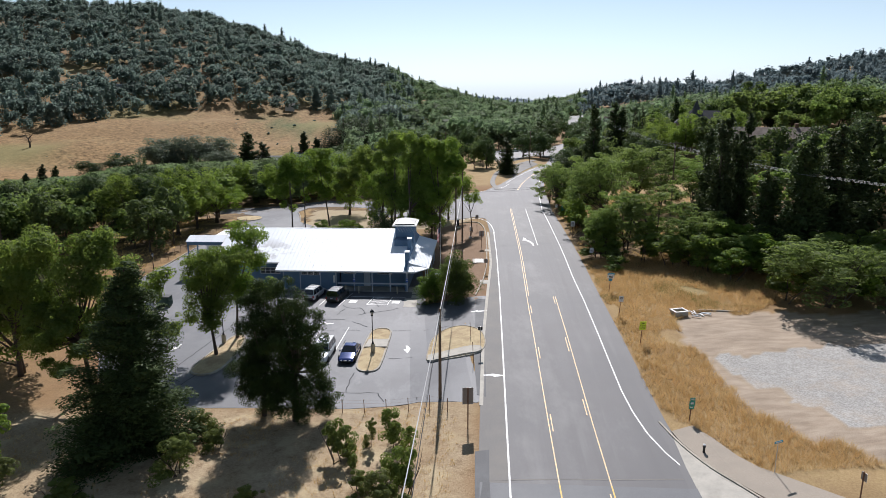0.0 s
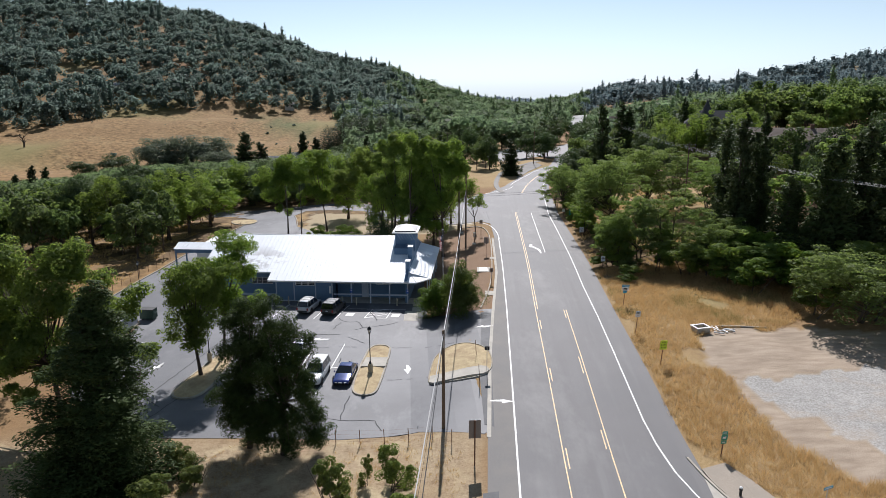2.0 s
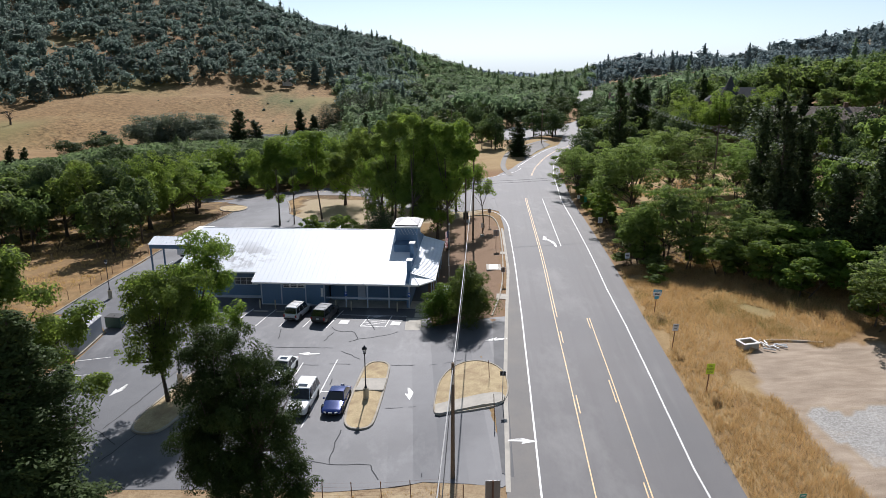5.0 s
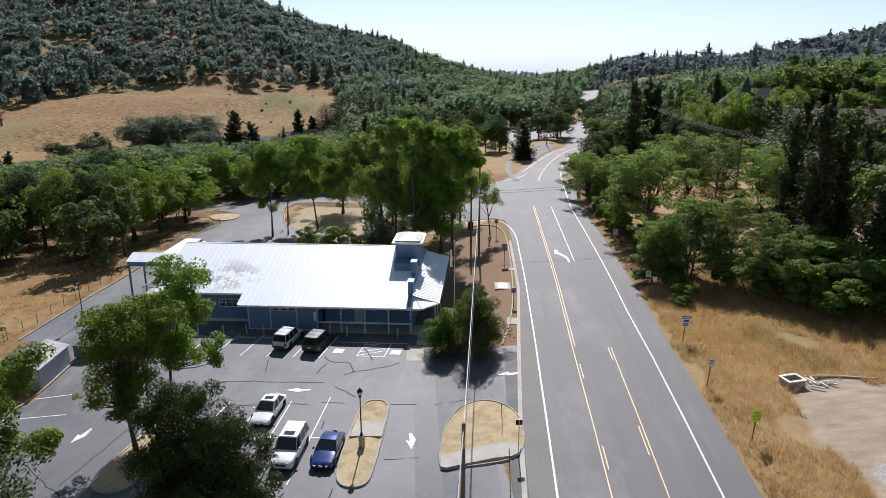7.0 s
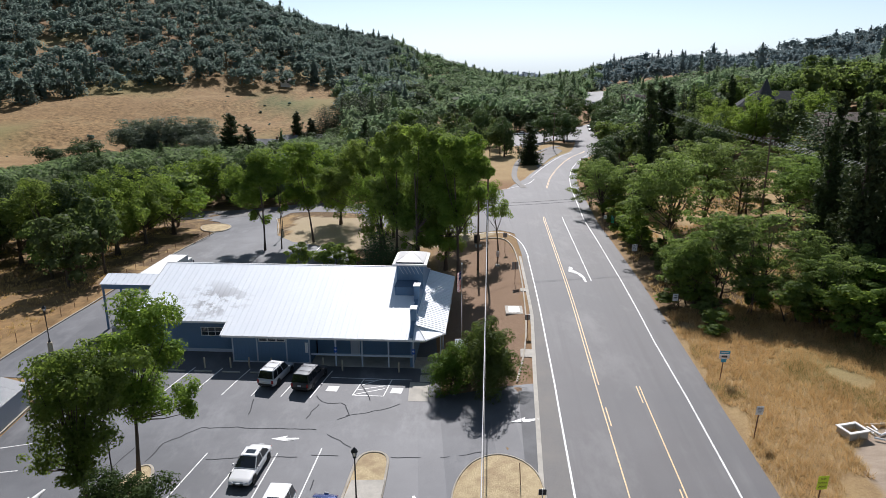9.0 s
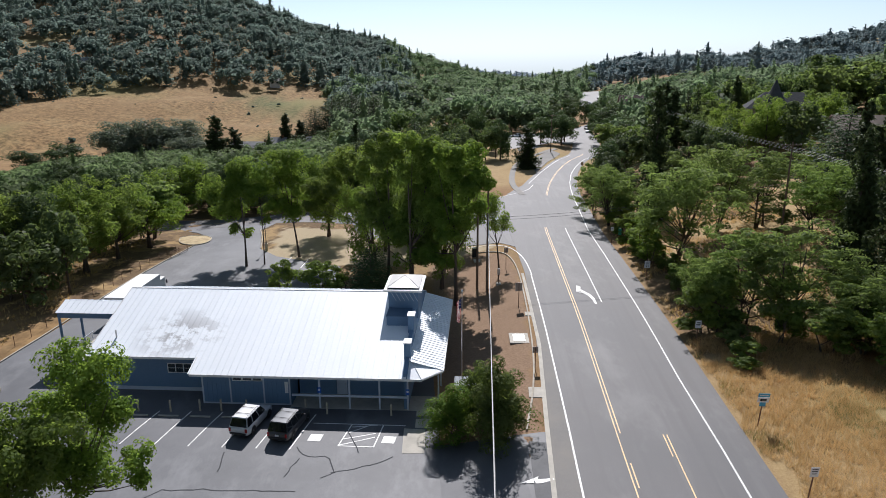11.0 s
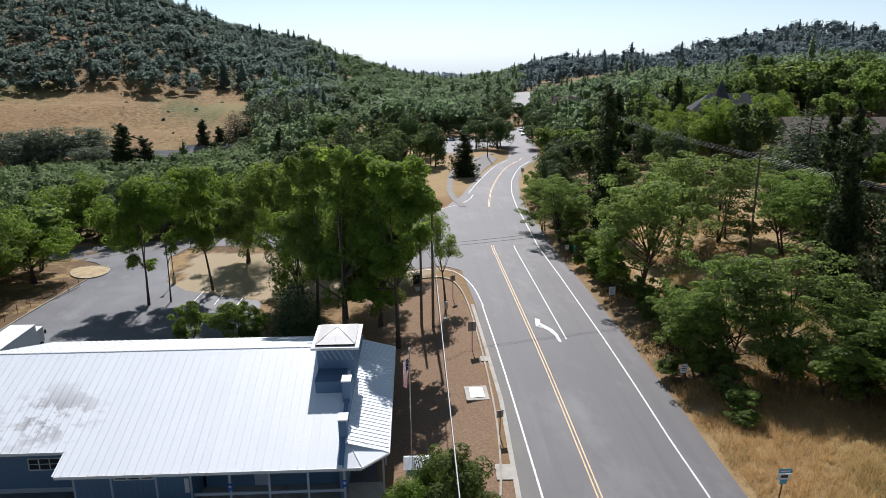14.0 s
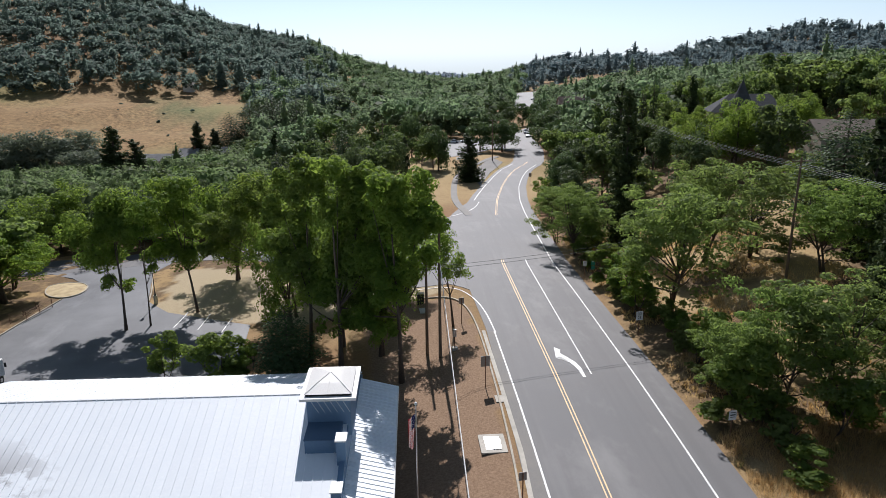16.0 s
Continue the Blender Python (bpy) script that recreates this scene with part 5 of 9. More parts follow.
def pane(bm, quad, inset=0.07, proud=0.006, thick=0.012):
    """A thin glass pane laid on a quad, drawn in from its edges."""
    q = [Vector(p) for p in quad]
    c = sum(q, Vector()) / 4
    n = (q[1] - q[0]).cross(q[3] - q[0]).normalized()
    out = []
    for k, p in enumerate(q):
        a, b = (q[k - 1] - p).normalized(), (q[(k + 1) % 4] - p).normalized()
        out.append(p + (a + b) * inset + n * proud)
    top = [bm.verts.new(p) for p in out]
    low = [bm.verts.new(p - n * thick) for p in out]
    bm.faces.new(top)
    bm.faces.new(low[::-1])
    for k in range(4):
        bm.faces.new((top[k], low[k], low[(k + 1) % 4], top[(k + 1) % 4]))
    bmesh.ops.recalc_face_normals(bm, faces=bm.faces[:])
    return bm


def make_car(name, length, width, height, paint, label, kind="suv", roof_paint=None, sunroof=False, rails=False):
    car = empty(name)
    hl, hw = length / 2, width / 2
    belt = height * (0.56 if kind == "suv" else 0.6)
    hood = belt - (0.06 if kind == "suv" else 0.12)
    deck = belt - 0.02 if kind == "suv" else belt - 0.04
    low = 0.24
    st = [(-hl, hw * 0.82, low + 0.22, belt - 0.16), (-hl + 0.06, hw * 0.93, low + 0.08, deck - 0.05), (-hl + 0.4, hw, low, deck), (-0.2, hw, low - 0.02, belt), (hl * 0.32, hw, low - 0.02, belt - 0.01),
          (hl * 0.5, hw * 0.99, low, hood), (hl - 0.45, hw * 0.95, low, hood - 0.07), (hl - 0.12, hw * 0.88, low + 0.04, hood - 0.16), (hl, hw * 0.74, low + 0.14, hood - 0.28)]
    body = part("body", loft(B(), st), paint, car, smooth_faces=True)
    if kind == "suv":
        ys = (hl * 0.42, hl * 0.14, -hl + 0.42, -hl + 0.1)
    elif kind == "sedan":
        ys = (hl * 0.42, hl * 0.06, -hl * 0.42, -hl * 0.74)
    else:
        ys = (hl * 0.34, -hl * 0.02, -hl * 0.4, -hl * 0.78)
    wb, wt = hw * 0.93, hw * (0.77 if kind == "suv" else 0.69)
    zb, zt = belt - 0.03, height - 0.03
    B4 = [(-wb, ys[0], zb), (wb, ys[0], zb), (wb, ys[3], zb), (-wb, ys[3], zb)]
    T4 = [(-wt, ys[1], zt - 0.03), (wt, ys[1], zt - 0.03), (wt, ys[2], zt - 0.02), (-wt, ys[2], zt - 0.02)]
    bm = B()
    bv, tv = [bm.verts.new(p) for p in B4], [bm.verts.new(p) for p in T4]
    for k in range(4):
        bm.faces.new((bv[k], bv[(k + 1) % 4], tv[(k + 1) % 4], tv[k]))
    bm.faces.new(tv)
    bm.faces.new(bv[::-1])
    bmesh.ops.recalc_face_normals(bm, faces=bm.faces[:])
    bmesh.ops.bevel(bm, geom=[e for e in bm.edges if any(v in tv for v in e.verts)], offset=0.05, segments=2, affect="EDGES")
    cabin = part("cabin", bm, paint, car)
    rm = B()
    ym, yl = (ys[1] + ys[2]) / 2, ys[1] - ys[2]
    ring = []
    for fy in (-0.5, -0.25, 0, 0.25, 0.5):
        crown = 0.035 * (1 - 3 * fy * fy)
        ring.append([rm.verts.new((x * wt * 0.97, ym + fy * yl * 0.98, zt - 0.015 + crown * (1 - x * x))) for x in (-1, -0.5, 0, 0.5, 1)])
    for a, b in zip(ring, ring[1:]):
        for k in range(4):
            rm.faces.new((a[k], a[k + 1], b[k + 1], b[k]))
    bmesh.ops.recalc_face_normals(rm, faces=rm.faces[:])
    if sum(f.normal.z for f in rm.faces) < 0:
        bmesh.ops.reverse_faces(rm, faces=rm.faces[:])
    part("roof", rm, roof_paint or paint, car, smooth_faces=True)
    part("windscreen", pane(B(), (B4[1], B4[0], T4[0], T4[1]), 0.06), CAR_GLASS, cabin, "dark glass windscreen")
    part("rear_window", pane(B(), (B4[3], B4[2], T4[2], T4[3]), 0.07), CAR_GLASS, cabin, "dark rear window")
    cuts = (0.0, 0.36, 0.7, 1.0) if kind == "suv" else (0.0, 0.5, 1.0)
    for s in (1, -1):
        b0, b1, t0, t1 = (B4[1], B4[2], T4[1], T4[2]) if s > 0 else (B4[0], B4[3], T4[0], T4[3])
        for a, b in zip(cuts, cuts[1:]):
            q = [Vector(b0).lerp(Vector(b1), a), Vector(b0).lerp(Vector(b1), b), Vector(t0).lerp(Vector(t1), b), Vector(t0).lerp(Vector(t1), a)]
            if s > 0:
                q = [q[1], q[0], q[3], q[2]]
            q = q if s < 0 else q
            n = (q[1] - q[0]).cross(q[3] - q[0])
            if n.x * s < 0:
                q = q[::-1]
            part("side_window", pane(B(), q, 0.045), CAR_GLASS, cabin)
        m = part("mirror", lathe(B(), [(0.02, -0.1), (0.085, -0.06), (0.09, 0.05), (0.03, 0.09)], 8, pose(s * (hw + 0.06), ys[0] - 0.25, belt + 0.07, 90, 0, 0)), paint, car)
        part("headlight", box(B(), (-0.2, -0.05, -0.07), (0.2, 0.05, 0.07), pose(s * hw * 0.6, hl - 0.1, hood - 0.26, 0, 0, -s * 22), 0.03), LAMP_CLEAR, car, "clear headlight")
        part("tail_light", box(B(), (-0.1, -0.04, -0.16 if kind == "suv" else -0.08), (0.1, 0.04, 0.16 if kind == "suv" else 0.08), pose(s * hw * 0.8, -hl + 0.03, belt - 0.22), 0.02), LAMP_RED, car, "red tail light")
        for y in (hl * 0.62, -hl * 0.58):
            w = part("wheel", lathe(B(), [(0.2, -0.11), (0.31, -0.11), (0.335, -0.07), (0.335, 0.07), (0.31, 0.11), (0.2, 0.11)], 18, pose(s * (hw - 0.1), y, 0.335, 0, 90, 0)), RUBBER, car, "black tyre")
            part("rim", lathe(B(), [(0.21, -0.02), (0.2, 0.05), (0.12, 0.03), (0.05, 0.05), (0.02, 0.05)], 14, pose(s * (hw - 0.04), y, 0.335, 0, 90 * s, 0)), CHROME, w, "alloy rim")
            part("wheel_arch", lathe(B(), [(0.4, -0.01), (0.4, 0.008), (0.1, 0.008)], 18, pose(s * (hw - 0.004), y, 0.36, 0, 90 * s, 0)), TRIM_BLACK, car)
    part("bumper", box(B(), (-hw * 0.78, -hl - 0.05, 0.38), (hw * 0.78, -hl + 0.12, 0.56), bevel=0.04), TRIM_BLACK if kind == "suv" else paint, car, "rear bumper")
    part("grille", box(B(), (-hw * 0.42, hl - 0.06, hood - 0.42), (hw * 0.42, hl + 0.015, hood - 0.27), bevel=0.02), TRIM_BLACK, car, "black grille")
    part("number_plate", box(B(), (-0.16, -hl - 0.065, 0.66), (0.16, -hl - 0.01, 0.8)), PLATE, car)
    part("number_plate", box(B(), (-0.16, hl - 0.02, 0.4), (0.16, hl + 0.03, 0.52)), PLATE, car)
    part("underbody", box(B(), (-hw * 0.84, -hl + 0.25, 0.16), (hw * 0.84, hl - 0.3, 0.3)), TRIM_BLACK, car)
    if sunroof:
        part("sunroof", box(B(), (-wt * 0.55, ys[1] - 0.75, zt + 0.005), (wt * 0.55, ys[1] - 0.25, zt + 0.03), bevel=0.01), CAR_GLASS, car, "dark glass sunroof")
    if rails:
        for s in (1, -1):
            part("roof_rail", tube(B(), [(s * wt * 0.86, ys[1] - 0.15, zt), (s * wt * 0.86, ys[1] - 0.3, zt + 0.06), (s * wt * 0.86, ys[2] + 0.3, zt + 0.06), (s * wt * 0.86, ys[2] + 0.12, zt)], [0.018] * 4, 6), TRIM_BLACK, car)
        for k in range(2):
            part("roof_bar", rod(B(), (-wt * 0.86, ym + 0.5 - 1.0 * k, zt + 0.06), (wt * 0.86, ym + 0.5 - 1.0 * k, zt + 0.06), 0.018, n=6), TRIM_BLACK, car)
    return tagged(car, label, "car", "parked cars")


def on_lot(x, y, turn):
    return at(x, y, 0.03, turn)


make_car("suv", 4.65, 1.78, 1.74, PAINT_SILVER, "white older SUV with a roof rack parked at the porch", "suv", PAINT_WHITE_CAR, rails=True).matrix_world = on_lot(-13.35, 95.3, -16)
make_car("suv", 4.75, 1.9, 1.72, PAINT_DARK, "dark grey SUV with a pale shining roof", "suv", ROOF_SKY_GLARE, rails=True).matrix_world = on_lot(-10.05, 94.45, -16)
make_car("coupe", 4.75, 1.88, 1.34, PAINT_BLUE, "blue metallic coupe parked beside the island", "coupe").matrix_world = on_lot(-6.78, 74.2, 172)
make_car("suv", 4.95, 1.95, 1.86, PAINT_WHITE_CAR, "white full-size SUV with dark windows and sunroof", "suv", sunroof=True).matrix_world = on_lot(-9.75, 74.3, 172)
make_car("sedan", 4.8, 1.85, 1.45, PAINT_WHITE_CAR, "white sedan with a dark sunroof", "sedan", sunroof=True).matrix_world = on_lot(-12.6, 80.5, 171)

far_car = make_car("sedan", 4.6, 1.8, 1.45, PAINT_SILVER, "silver car parked far down the valley", "sedan")
far_car.matrix_world = at(38, 312, 0.22, 70)
for x, y, turn in ((44, 316, 80), (49, 317, 85), (76, 332, -14), (73, 318, 165), (110, 460, 60), (128, 500, 70), (124, 480, 65)):
    copy_thing(far_car, at(x, y, 1.22 if y > 400 else 0.22, turn))


def box_truck():
    t = empty("box_truck", Matrix.Translation((BO.x, BO.y, 0)) @ pose(0, 0, 0, 0, 0, -6.5) @ Matrix.Translation((-17.1, 24.4, ground_z(-34, 124))))
    part("cargo_box", box(B(), (-1.28, -5.6, 0.9), (1.28, 3.4, 3.2), bevel=0.03), ROOF_TRIM, t, "white cargo box")
    part("chassis", box(B(), (-0.9, -5.4, 0.55), (0.9, 5.0, 0.9)), TRIM_BLACK, t)
    c = part("cab", box(B(), (-1.0, 3.5, 0.6), (1.0, 5.3, 2.3), bevel=0.12), ROOF_TRIM, t, "white cab")
    part("windscreen", box(B(), (-0.85, 5.26, 1.45), (0.85, 5.32, 2.1)), CAR_GLASS, c)
    for s in (1, -1):
        part("mirror", box(B(), (s * 1.25 - 0.1, 5.0, 1.5), (s * 1.25 + 0.1, 5.1, 1.95), bevel=0.02), TRIM_BLACK, c)
        for y in (-3.6, 4.4):
            w = part("wheel", lathe(B(), [(0.25, -0.13), (0.4, -0.13), (0.42, 0), (0.4, 0.13), (0.25, 0.13)], 16, pose(s * 0.95, y, 0.42, 0, 90, 0)), RUBBER, t)
            part("rim", lathe(B(), [(0.24, -0.02), (0.2, 0.1), (0.05, 0.08)], 12, pose(s * 1.0, y, 0.42, 0, 90 * s, 0)), CHROME, w)
    return tagged(t, "white box truck parked behind the hall", "truck")


box_truck()

# ---- street furniture ----


def text_mesh(body, size, material, parent, m, name="lettering"):
    cu = bpy.data.curves.new("lettering", "FONT")
    cu.body, cu.size, cu.align_x, cu.align_y, cu.extrude = body, size, "CENTER", "CENTER", 0.002
    tmp = bpy.data.objects.new("lettering_tmp", cu)
    scene.collection.objects.link(tmp)
    me = bpy.data.meshes.new_from_object(tmp.evaluated_get(bpy.context.evaluated_depsgraph_get()))
    bpy.data.objects.remove(tmp)
    me.materials.append(material)
    ob = new(name, me)
    ob.parent = parent
    ob.matrix_local = m
    return ob


def road_sign(x, y, turn, top, panels, label, post=RUSTY, post_r=0.035, back=SIGN_BACK, lean=0.0):
    """A post with flat plates that face -y before the turn. panels: (width, height, middle's height, material, lines of text, bars)."""
    s = empty("road_sign", at(x, y, 0, turn) @ pose(0, 0, 0, 0, lean, 0))
    part("post", box(B(), (-post_r, -post_r, -0.3), (post_r, post_r, top), bevel=0.008), post, s, "thin sign post")
    for w, h, z, mt, lines, bars in panels:
        p = part("plate", box(B(), (-w / 2, -post_r - 0.03, z - h / 2), (w / 2, -post_r - 0.012, z + h / 2)), mt, s, "painted sign face")
        part("plate_back", box(B(), (-w / 2 + 0.01, -post_r - 0.012, z - h / 2 + 0.01), (w / 2 - 0.01, -post_r - 0.004, z + h / 2 - 0.01)), back, p)
        for k, (words, size, dz) in enumerate(lines):
            text_mesh(words, size, SIGN_BLACK, p, pose(0, -post_r - 0.034, z + dz, 90, 0, 0))
        for bw, bh, dz, bm_ in bars:
            part("bar", box(B(), (-bw / 2, -post_r - 0.036, z + dz - bh / 2), (bw / 2, -post_r - 0.03, z + dz + bh / 2)), bm_, p)
    return tagged(s, label, "road sign", "road signs")


road_sign(25.65, 71.6, 8, 2.5, [(0.78, 0.98, 2.2, SIGN_LIME, [("END", 0.2, 0.27), ("SCHOOL", 0.17, 0.0), ("ZONE", 0.2, -0.28)], [])], "bright lime sign on a leaning rusty post in dry grass", lean=4)
road_sign(27.4, 90.1, 0, 2.75, [(0.95, 0.32, 2.72, SIGN_BLUE, [], [(0.7, 0.08, 0, SIGN_WHITE)]), (0.95, 0.42, 2.33, SIGN_WHITE, [], [(0.5, 0.18, 0, SIGN_BLACK), (0.24, 0.07, 0, SIGN_WHITE)]), (0.5, 0.34, 1.94, SIGN_BLUE, [], [])], "blue and white sign on a rusty post in straw", lean=4)
road_sign(25.9, 80.5, 4, 2.75, [(0.6, 0.72, 2.45, SIGN_WHITE, [], [(0.42, 0.06, 0.2, SIGN_BLACK), (0.42, 0.06, 0.05, SIGN_BLACK), (0.3, 0.06, -0.12, SIGN_BLACK)])], "faded white sign on a rusty post in straw", lean=4)
road_sign(24.3, 54.4, 10, 2.2, [(0.5, 0.26, 2.12, SIGN_GREEN, [], [(0.3, 0.07, 0, SIGN_WHITE)]), (0.56, 0.5, 1.72, SIGN_GREEN, [], [(0.3, 0.18, 0, SIGN_WHITE)]), (0.5, 0.24, 1.32, SIGN_GREEN, [], [(0.26, 0.06, 0, SIGN_WHITE)])], "three green route plates on a rusty post", lean=4)
road_sign(30.9, 126.6, 2, 2.6, [(0.75, 0.95, 2.15, SIGN_WHITE, [("SPEED", 0.19, 0.31), ("LIMIT", 0.19, 0.1), ("25", 0.42, -0.22)], [])], "white speed limit sign at the road edge")
road_sign(29.2, 106.4, 2, 2.4, [(0.62, 0.8, 1.95, SIGN_WHITE, [], [(0.42, 0.06, 0.22, SIGN_BLACK), (0.46, 0.1, 0.02, SIGN_BLACK), (0.4, 0.05, -0.16, SIGN_BLACK)])], "white roadside sign with small dark lettering")
road_sign(31.6, 144.6, 2, 3.0, [(0.5, 0.62, 2.6, SIGN_WHITE, [], [(0.3, 0.06, 0.1, SIGN_BLACK)])], "small white sign under the bank trees")
road_sign(33.4, 146.4, 2, 2.4, [(0.55, 0.8, 2.0, SIGN_GREEN, [], [(0.32, 0.08, 0.1, SIGN_WHITE)]), (0.5, 0.5, 1.25, SIGN_GREEN, [], [])], "green route plates on a roadside post")
road_sign(27.4, 45.8, 20, 2.75, [(0.85, 0.2, 2.7, SIGN_BLUE, [], [(0.6, 0.07, 0, SIGN_WHITE)])], "teal street name plate on a thin steel post", post=GALV, post_r=0.025)
road_sign(30.8, 41.0, 100, 3.0, [(0.5, 0.62, 2.6, SIGN_WHITE, [], [])], "dark roadside sign seen edge-on", post=RUSTY)
road_sign(4.96, 55.0, 182, 3.9, [(0.95, 1.55, 3.1, SIGN_WHITE, [], [])], "tall brown-backed road sign beside the verge", post=RUSTY, post_r=0.05)
road_sign(7.7, 71.1, 176, 3.0, [(0.5, 0.42, 2.75, SIGN_WHITE, [], [(0.3, 0.2, 0, SIGN_BLUE)])], "small square sign with a grey back", post=GALV, post_r=0.03, back=BLACK_METAL)
road_sign(12.8, 118.0, 183, 2.95, [(0.82, 1.0, 2.45, SIGN_WHITE, [], [])], "brown-backed road sign in the mulch verge", post=RUSTY)
road_sign(13.56, 133.7, 183, 3.0, [(0.6, 0.7, 2.65, SIGN_WHITE, [], [])], "brown-backed road sign at the corner verge", post=RUSTY)
road_sign(11.76, 101.8, 183, 2.2, [(0.55, 0.62, 1.9, SIGN_WHITE, [], [])], "brown-backed low sign beside the kerb", post=RUSTY)
road_sign(46.4, 221.8, 183, 2.6, [(0.7, 0.9, 2.2, SIGN_WHITE, [], [])], "brown-backed road sign on the bend", post=GALV)


def lamp_post(height):
    p = empty("lamp_post")
    part("footing", lathe(B(), [(0.25, -0.1), (0.25, 0.98), (0.22, 1.02), (0.02, 1.02)], 14), POST_TAN, p, "round tan concrete footing")
    part("base", lathe(B(), [(0.15, 1.02), (0.13, 1.1), (0.09, 1.2), (0.06, 1.35)], 12), BLACK_METAL, p)
    part("pole", rod(B(), (0, 0, 1.2), (0, 0, height - 0.75), 0.055, 0.045, 10), BLACK_METAL, p)
    part("collar", lathe(B(), [(0.05, height - 0.78), (0.13, height - 0.72), (0.13, height - 0.66), (0.07, height - 0.6)], 12), BLACK_METAL, p)
    lan = part("lantern", lathe(B(), [(0.09, height - 0.6), (0.2, height - 0.3), (0.2, height - 0.26), (0.09, height - 0.57)], 6), LAMP_CLEAR, p, "clear lantern glass")
    for k in range(6):
        a = k * math.pi / 3
        part("rib", rod(B(), (math.cos(a) * 0.1, math.sin(a) * 0.1, height - 0.6), (math.cos(a) * 0.21, math.sin(a) * 0.21, height - 0.27), 0.014, n=4), BLACK_METAL, lan)
    part("cap", lathe(B(), [(0.24, height - 0.27), (0.2, height - 0.17), (0.1, height - 0.06), (0.05, height), (0.01, height + 0.08)], 12), BLACK_METAL, p)
    return tagged(p, "black lantern lamp post in the car park", "lamp post", "lamp posts")


lamp = lamp_post(5.1)
lamp.matrix_world = at(-4.2, 74.9, 0.2)
for x, y in ((-22.0, 78.8), (-38.4, 103.2), (-22.6, 151.0)):
    copy_thing(lamp, at(x, y, 0.12))


def utility_pole(x, y, height, label, arms=1, lean=0.0):
    p = empty("utility_pole", at(x, y) @ pose(0, 0, 0, 0, lean, 0))
    part("pole", rod(B(), (0, 0, -0.5), (0, 0, height), 0.17, 0.11, 12), WOOD_POLE, p, "weathered wooden pole")
    for k in range(arms):
        z = height - 0.4 - 1.1 * k
        a = part("crossarm", box(B(), (-1.2, -0.16, z - 0.06), (1.2, -0.05, z + 0.06), bevel=0.01), WOOD_POLE, p)
        for u in (-1.1, -0.4, 0.4, 1.1):
            part("insulator", lathe(B(), [(0.03, z + 0.06), (0.05, z + 0.1), (0.05, z + 0.16), (0.02, z + 0.2)], 8, pose(u, -0.1, 0)), GALV, a)
    return tagged(p, label, "utility pole", "utility poles")


utility_pole(2.86, 61.6, 9.1, "short wooden utility pole beside the verge", 0)
part("bracket", box(B(), (-0.05, -0.3, 7.6), (0.05, -0.12, 8.3)), GALV, bpy.data.objects["utility_pole"])
utility_pole(10.1, 126.6, 13.6, "tall dark utility pole beside the corner trees", 0)
utility_pole(9.0, 128.2, 11.0, "second dark utility pole at the corner", 0)
utility_pole(52.3, 133.8, 14.6, "wooden utility pole with a crossarm among the trees", 1)
utility_pole(14.5, 262.0, 13, "far wooden utility pole by the lower road", 1)
utility_pole(46.4, 262, 12, "far wooden utility pole at the bend", 1)


def cable(a, b, sag, r, material, label):
    a, b = Vector(a), Vector(b)
    pts = []
    for k in range(25):
        s = k / 24
        p = a.lerp(b, s)
        p.z -= 4 * sag * s * (1 - s)
        pts.append(p)
    bm = tube(B(), pts, [r] * len(pts), 5)
    return tagged(finish("overhead_cable", bm, material), label, "cable", "overhead cables")


top1, top2 = Vector((2.86, 61.6, 9.75)), Vector((10.1, 126.6, 12.0))
cable(top1, top2, 0.7, 0.035, WIRE_PALE, "pale overhead cable strung between two poles")
cable(top1 + Vector((0.1, 0, -0.35)), top2 + Vector((0, 0, -1.4)), 0.9, 0.02, WIRE, "thin dark overhead cable between two poles")
cable(top1, (-3, 12, 9.4), 0.5, 0.035, WIRE_PALE, "pale overhead cable leading to the verge")
cable(top1 + Vector((0, 0, -0.3)), (-2.2, 12, 9.0), 0.6, 0.03, WIRE, "dark overhead cable leading to the verge")
cable(top1 + Vector((0, 0, -0.9)), (-0.2, 46, ground_z(-0.2, 46)), 0.0, 0.012, WIRE, "thin steel guy wire")
for k, dz in enumerate((0, -0.35)):
    cable(top2 + Vector((0, 0, -1.0 + dz)), (52.3, 133.8, 13.6 + dz), 0.8, 0.018, WIRE, "thin dark cable crossing the road")
for k, off in enumerate((-1.1, -0.4, 0.4, 1.1)):
    cable((52.3 + off, 133.7, 18.2), (60 + off, 62, 19.5), 1.2, 0.011, WIRE_GREY, "pale power line above the bank trees")
    cable((52.3 + off, 133.7, 18.2), (68 + off, 255, 20), 1.6, 0.011, WIRE_GREY, "pale power line above the bank trees")


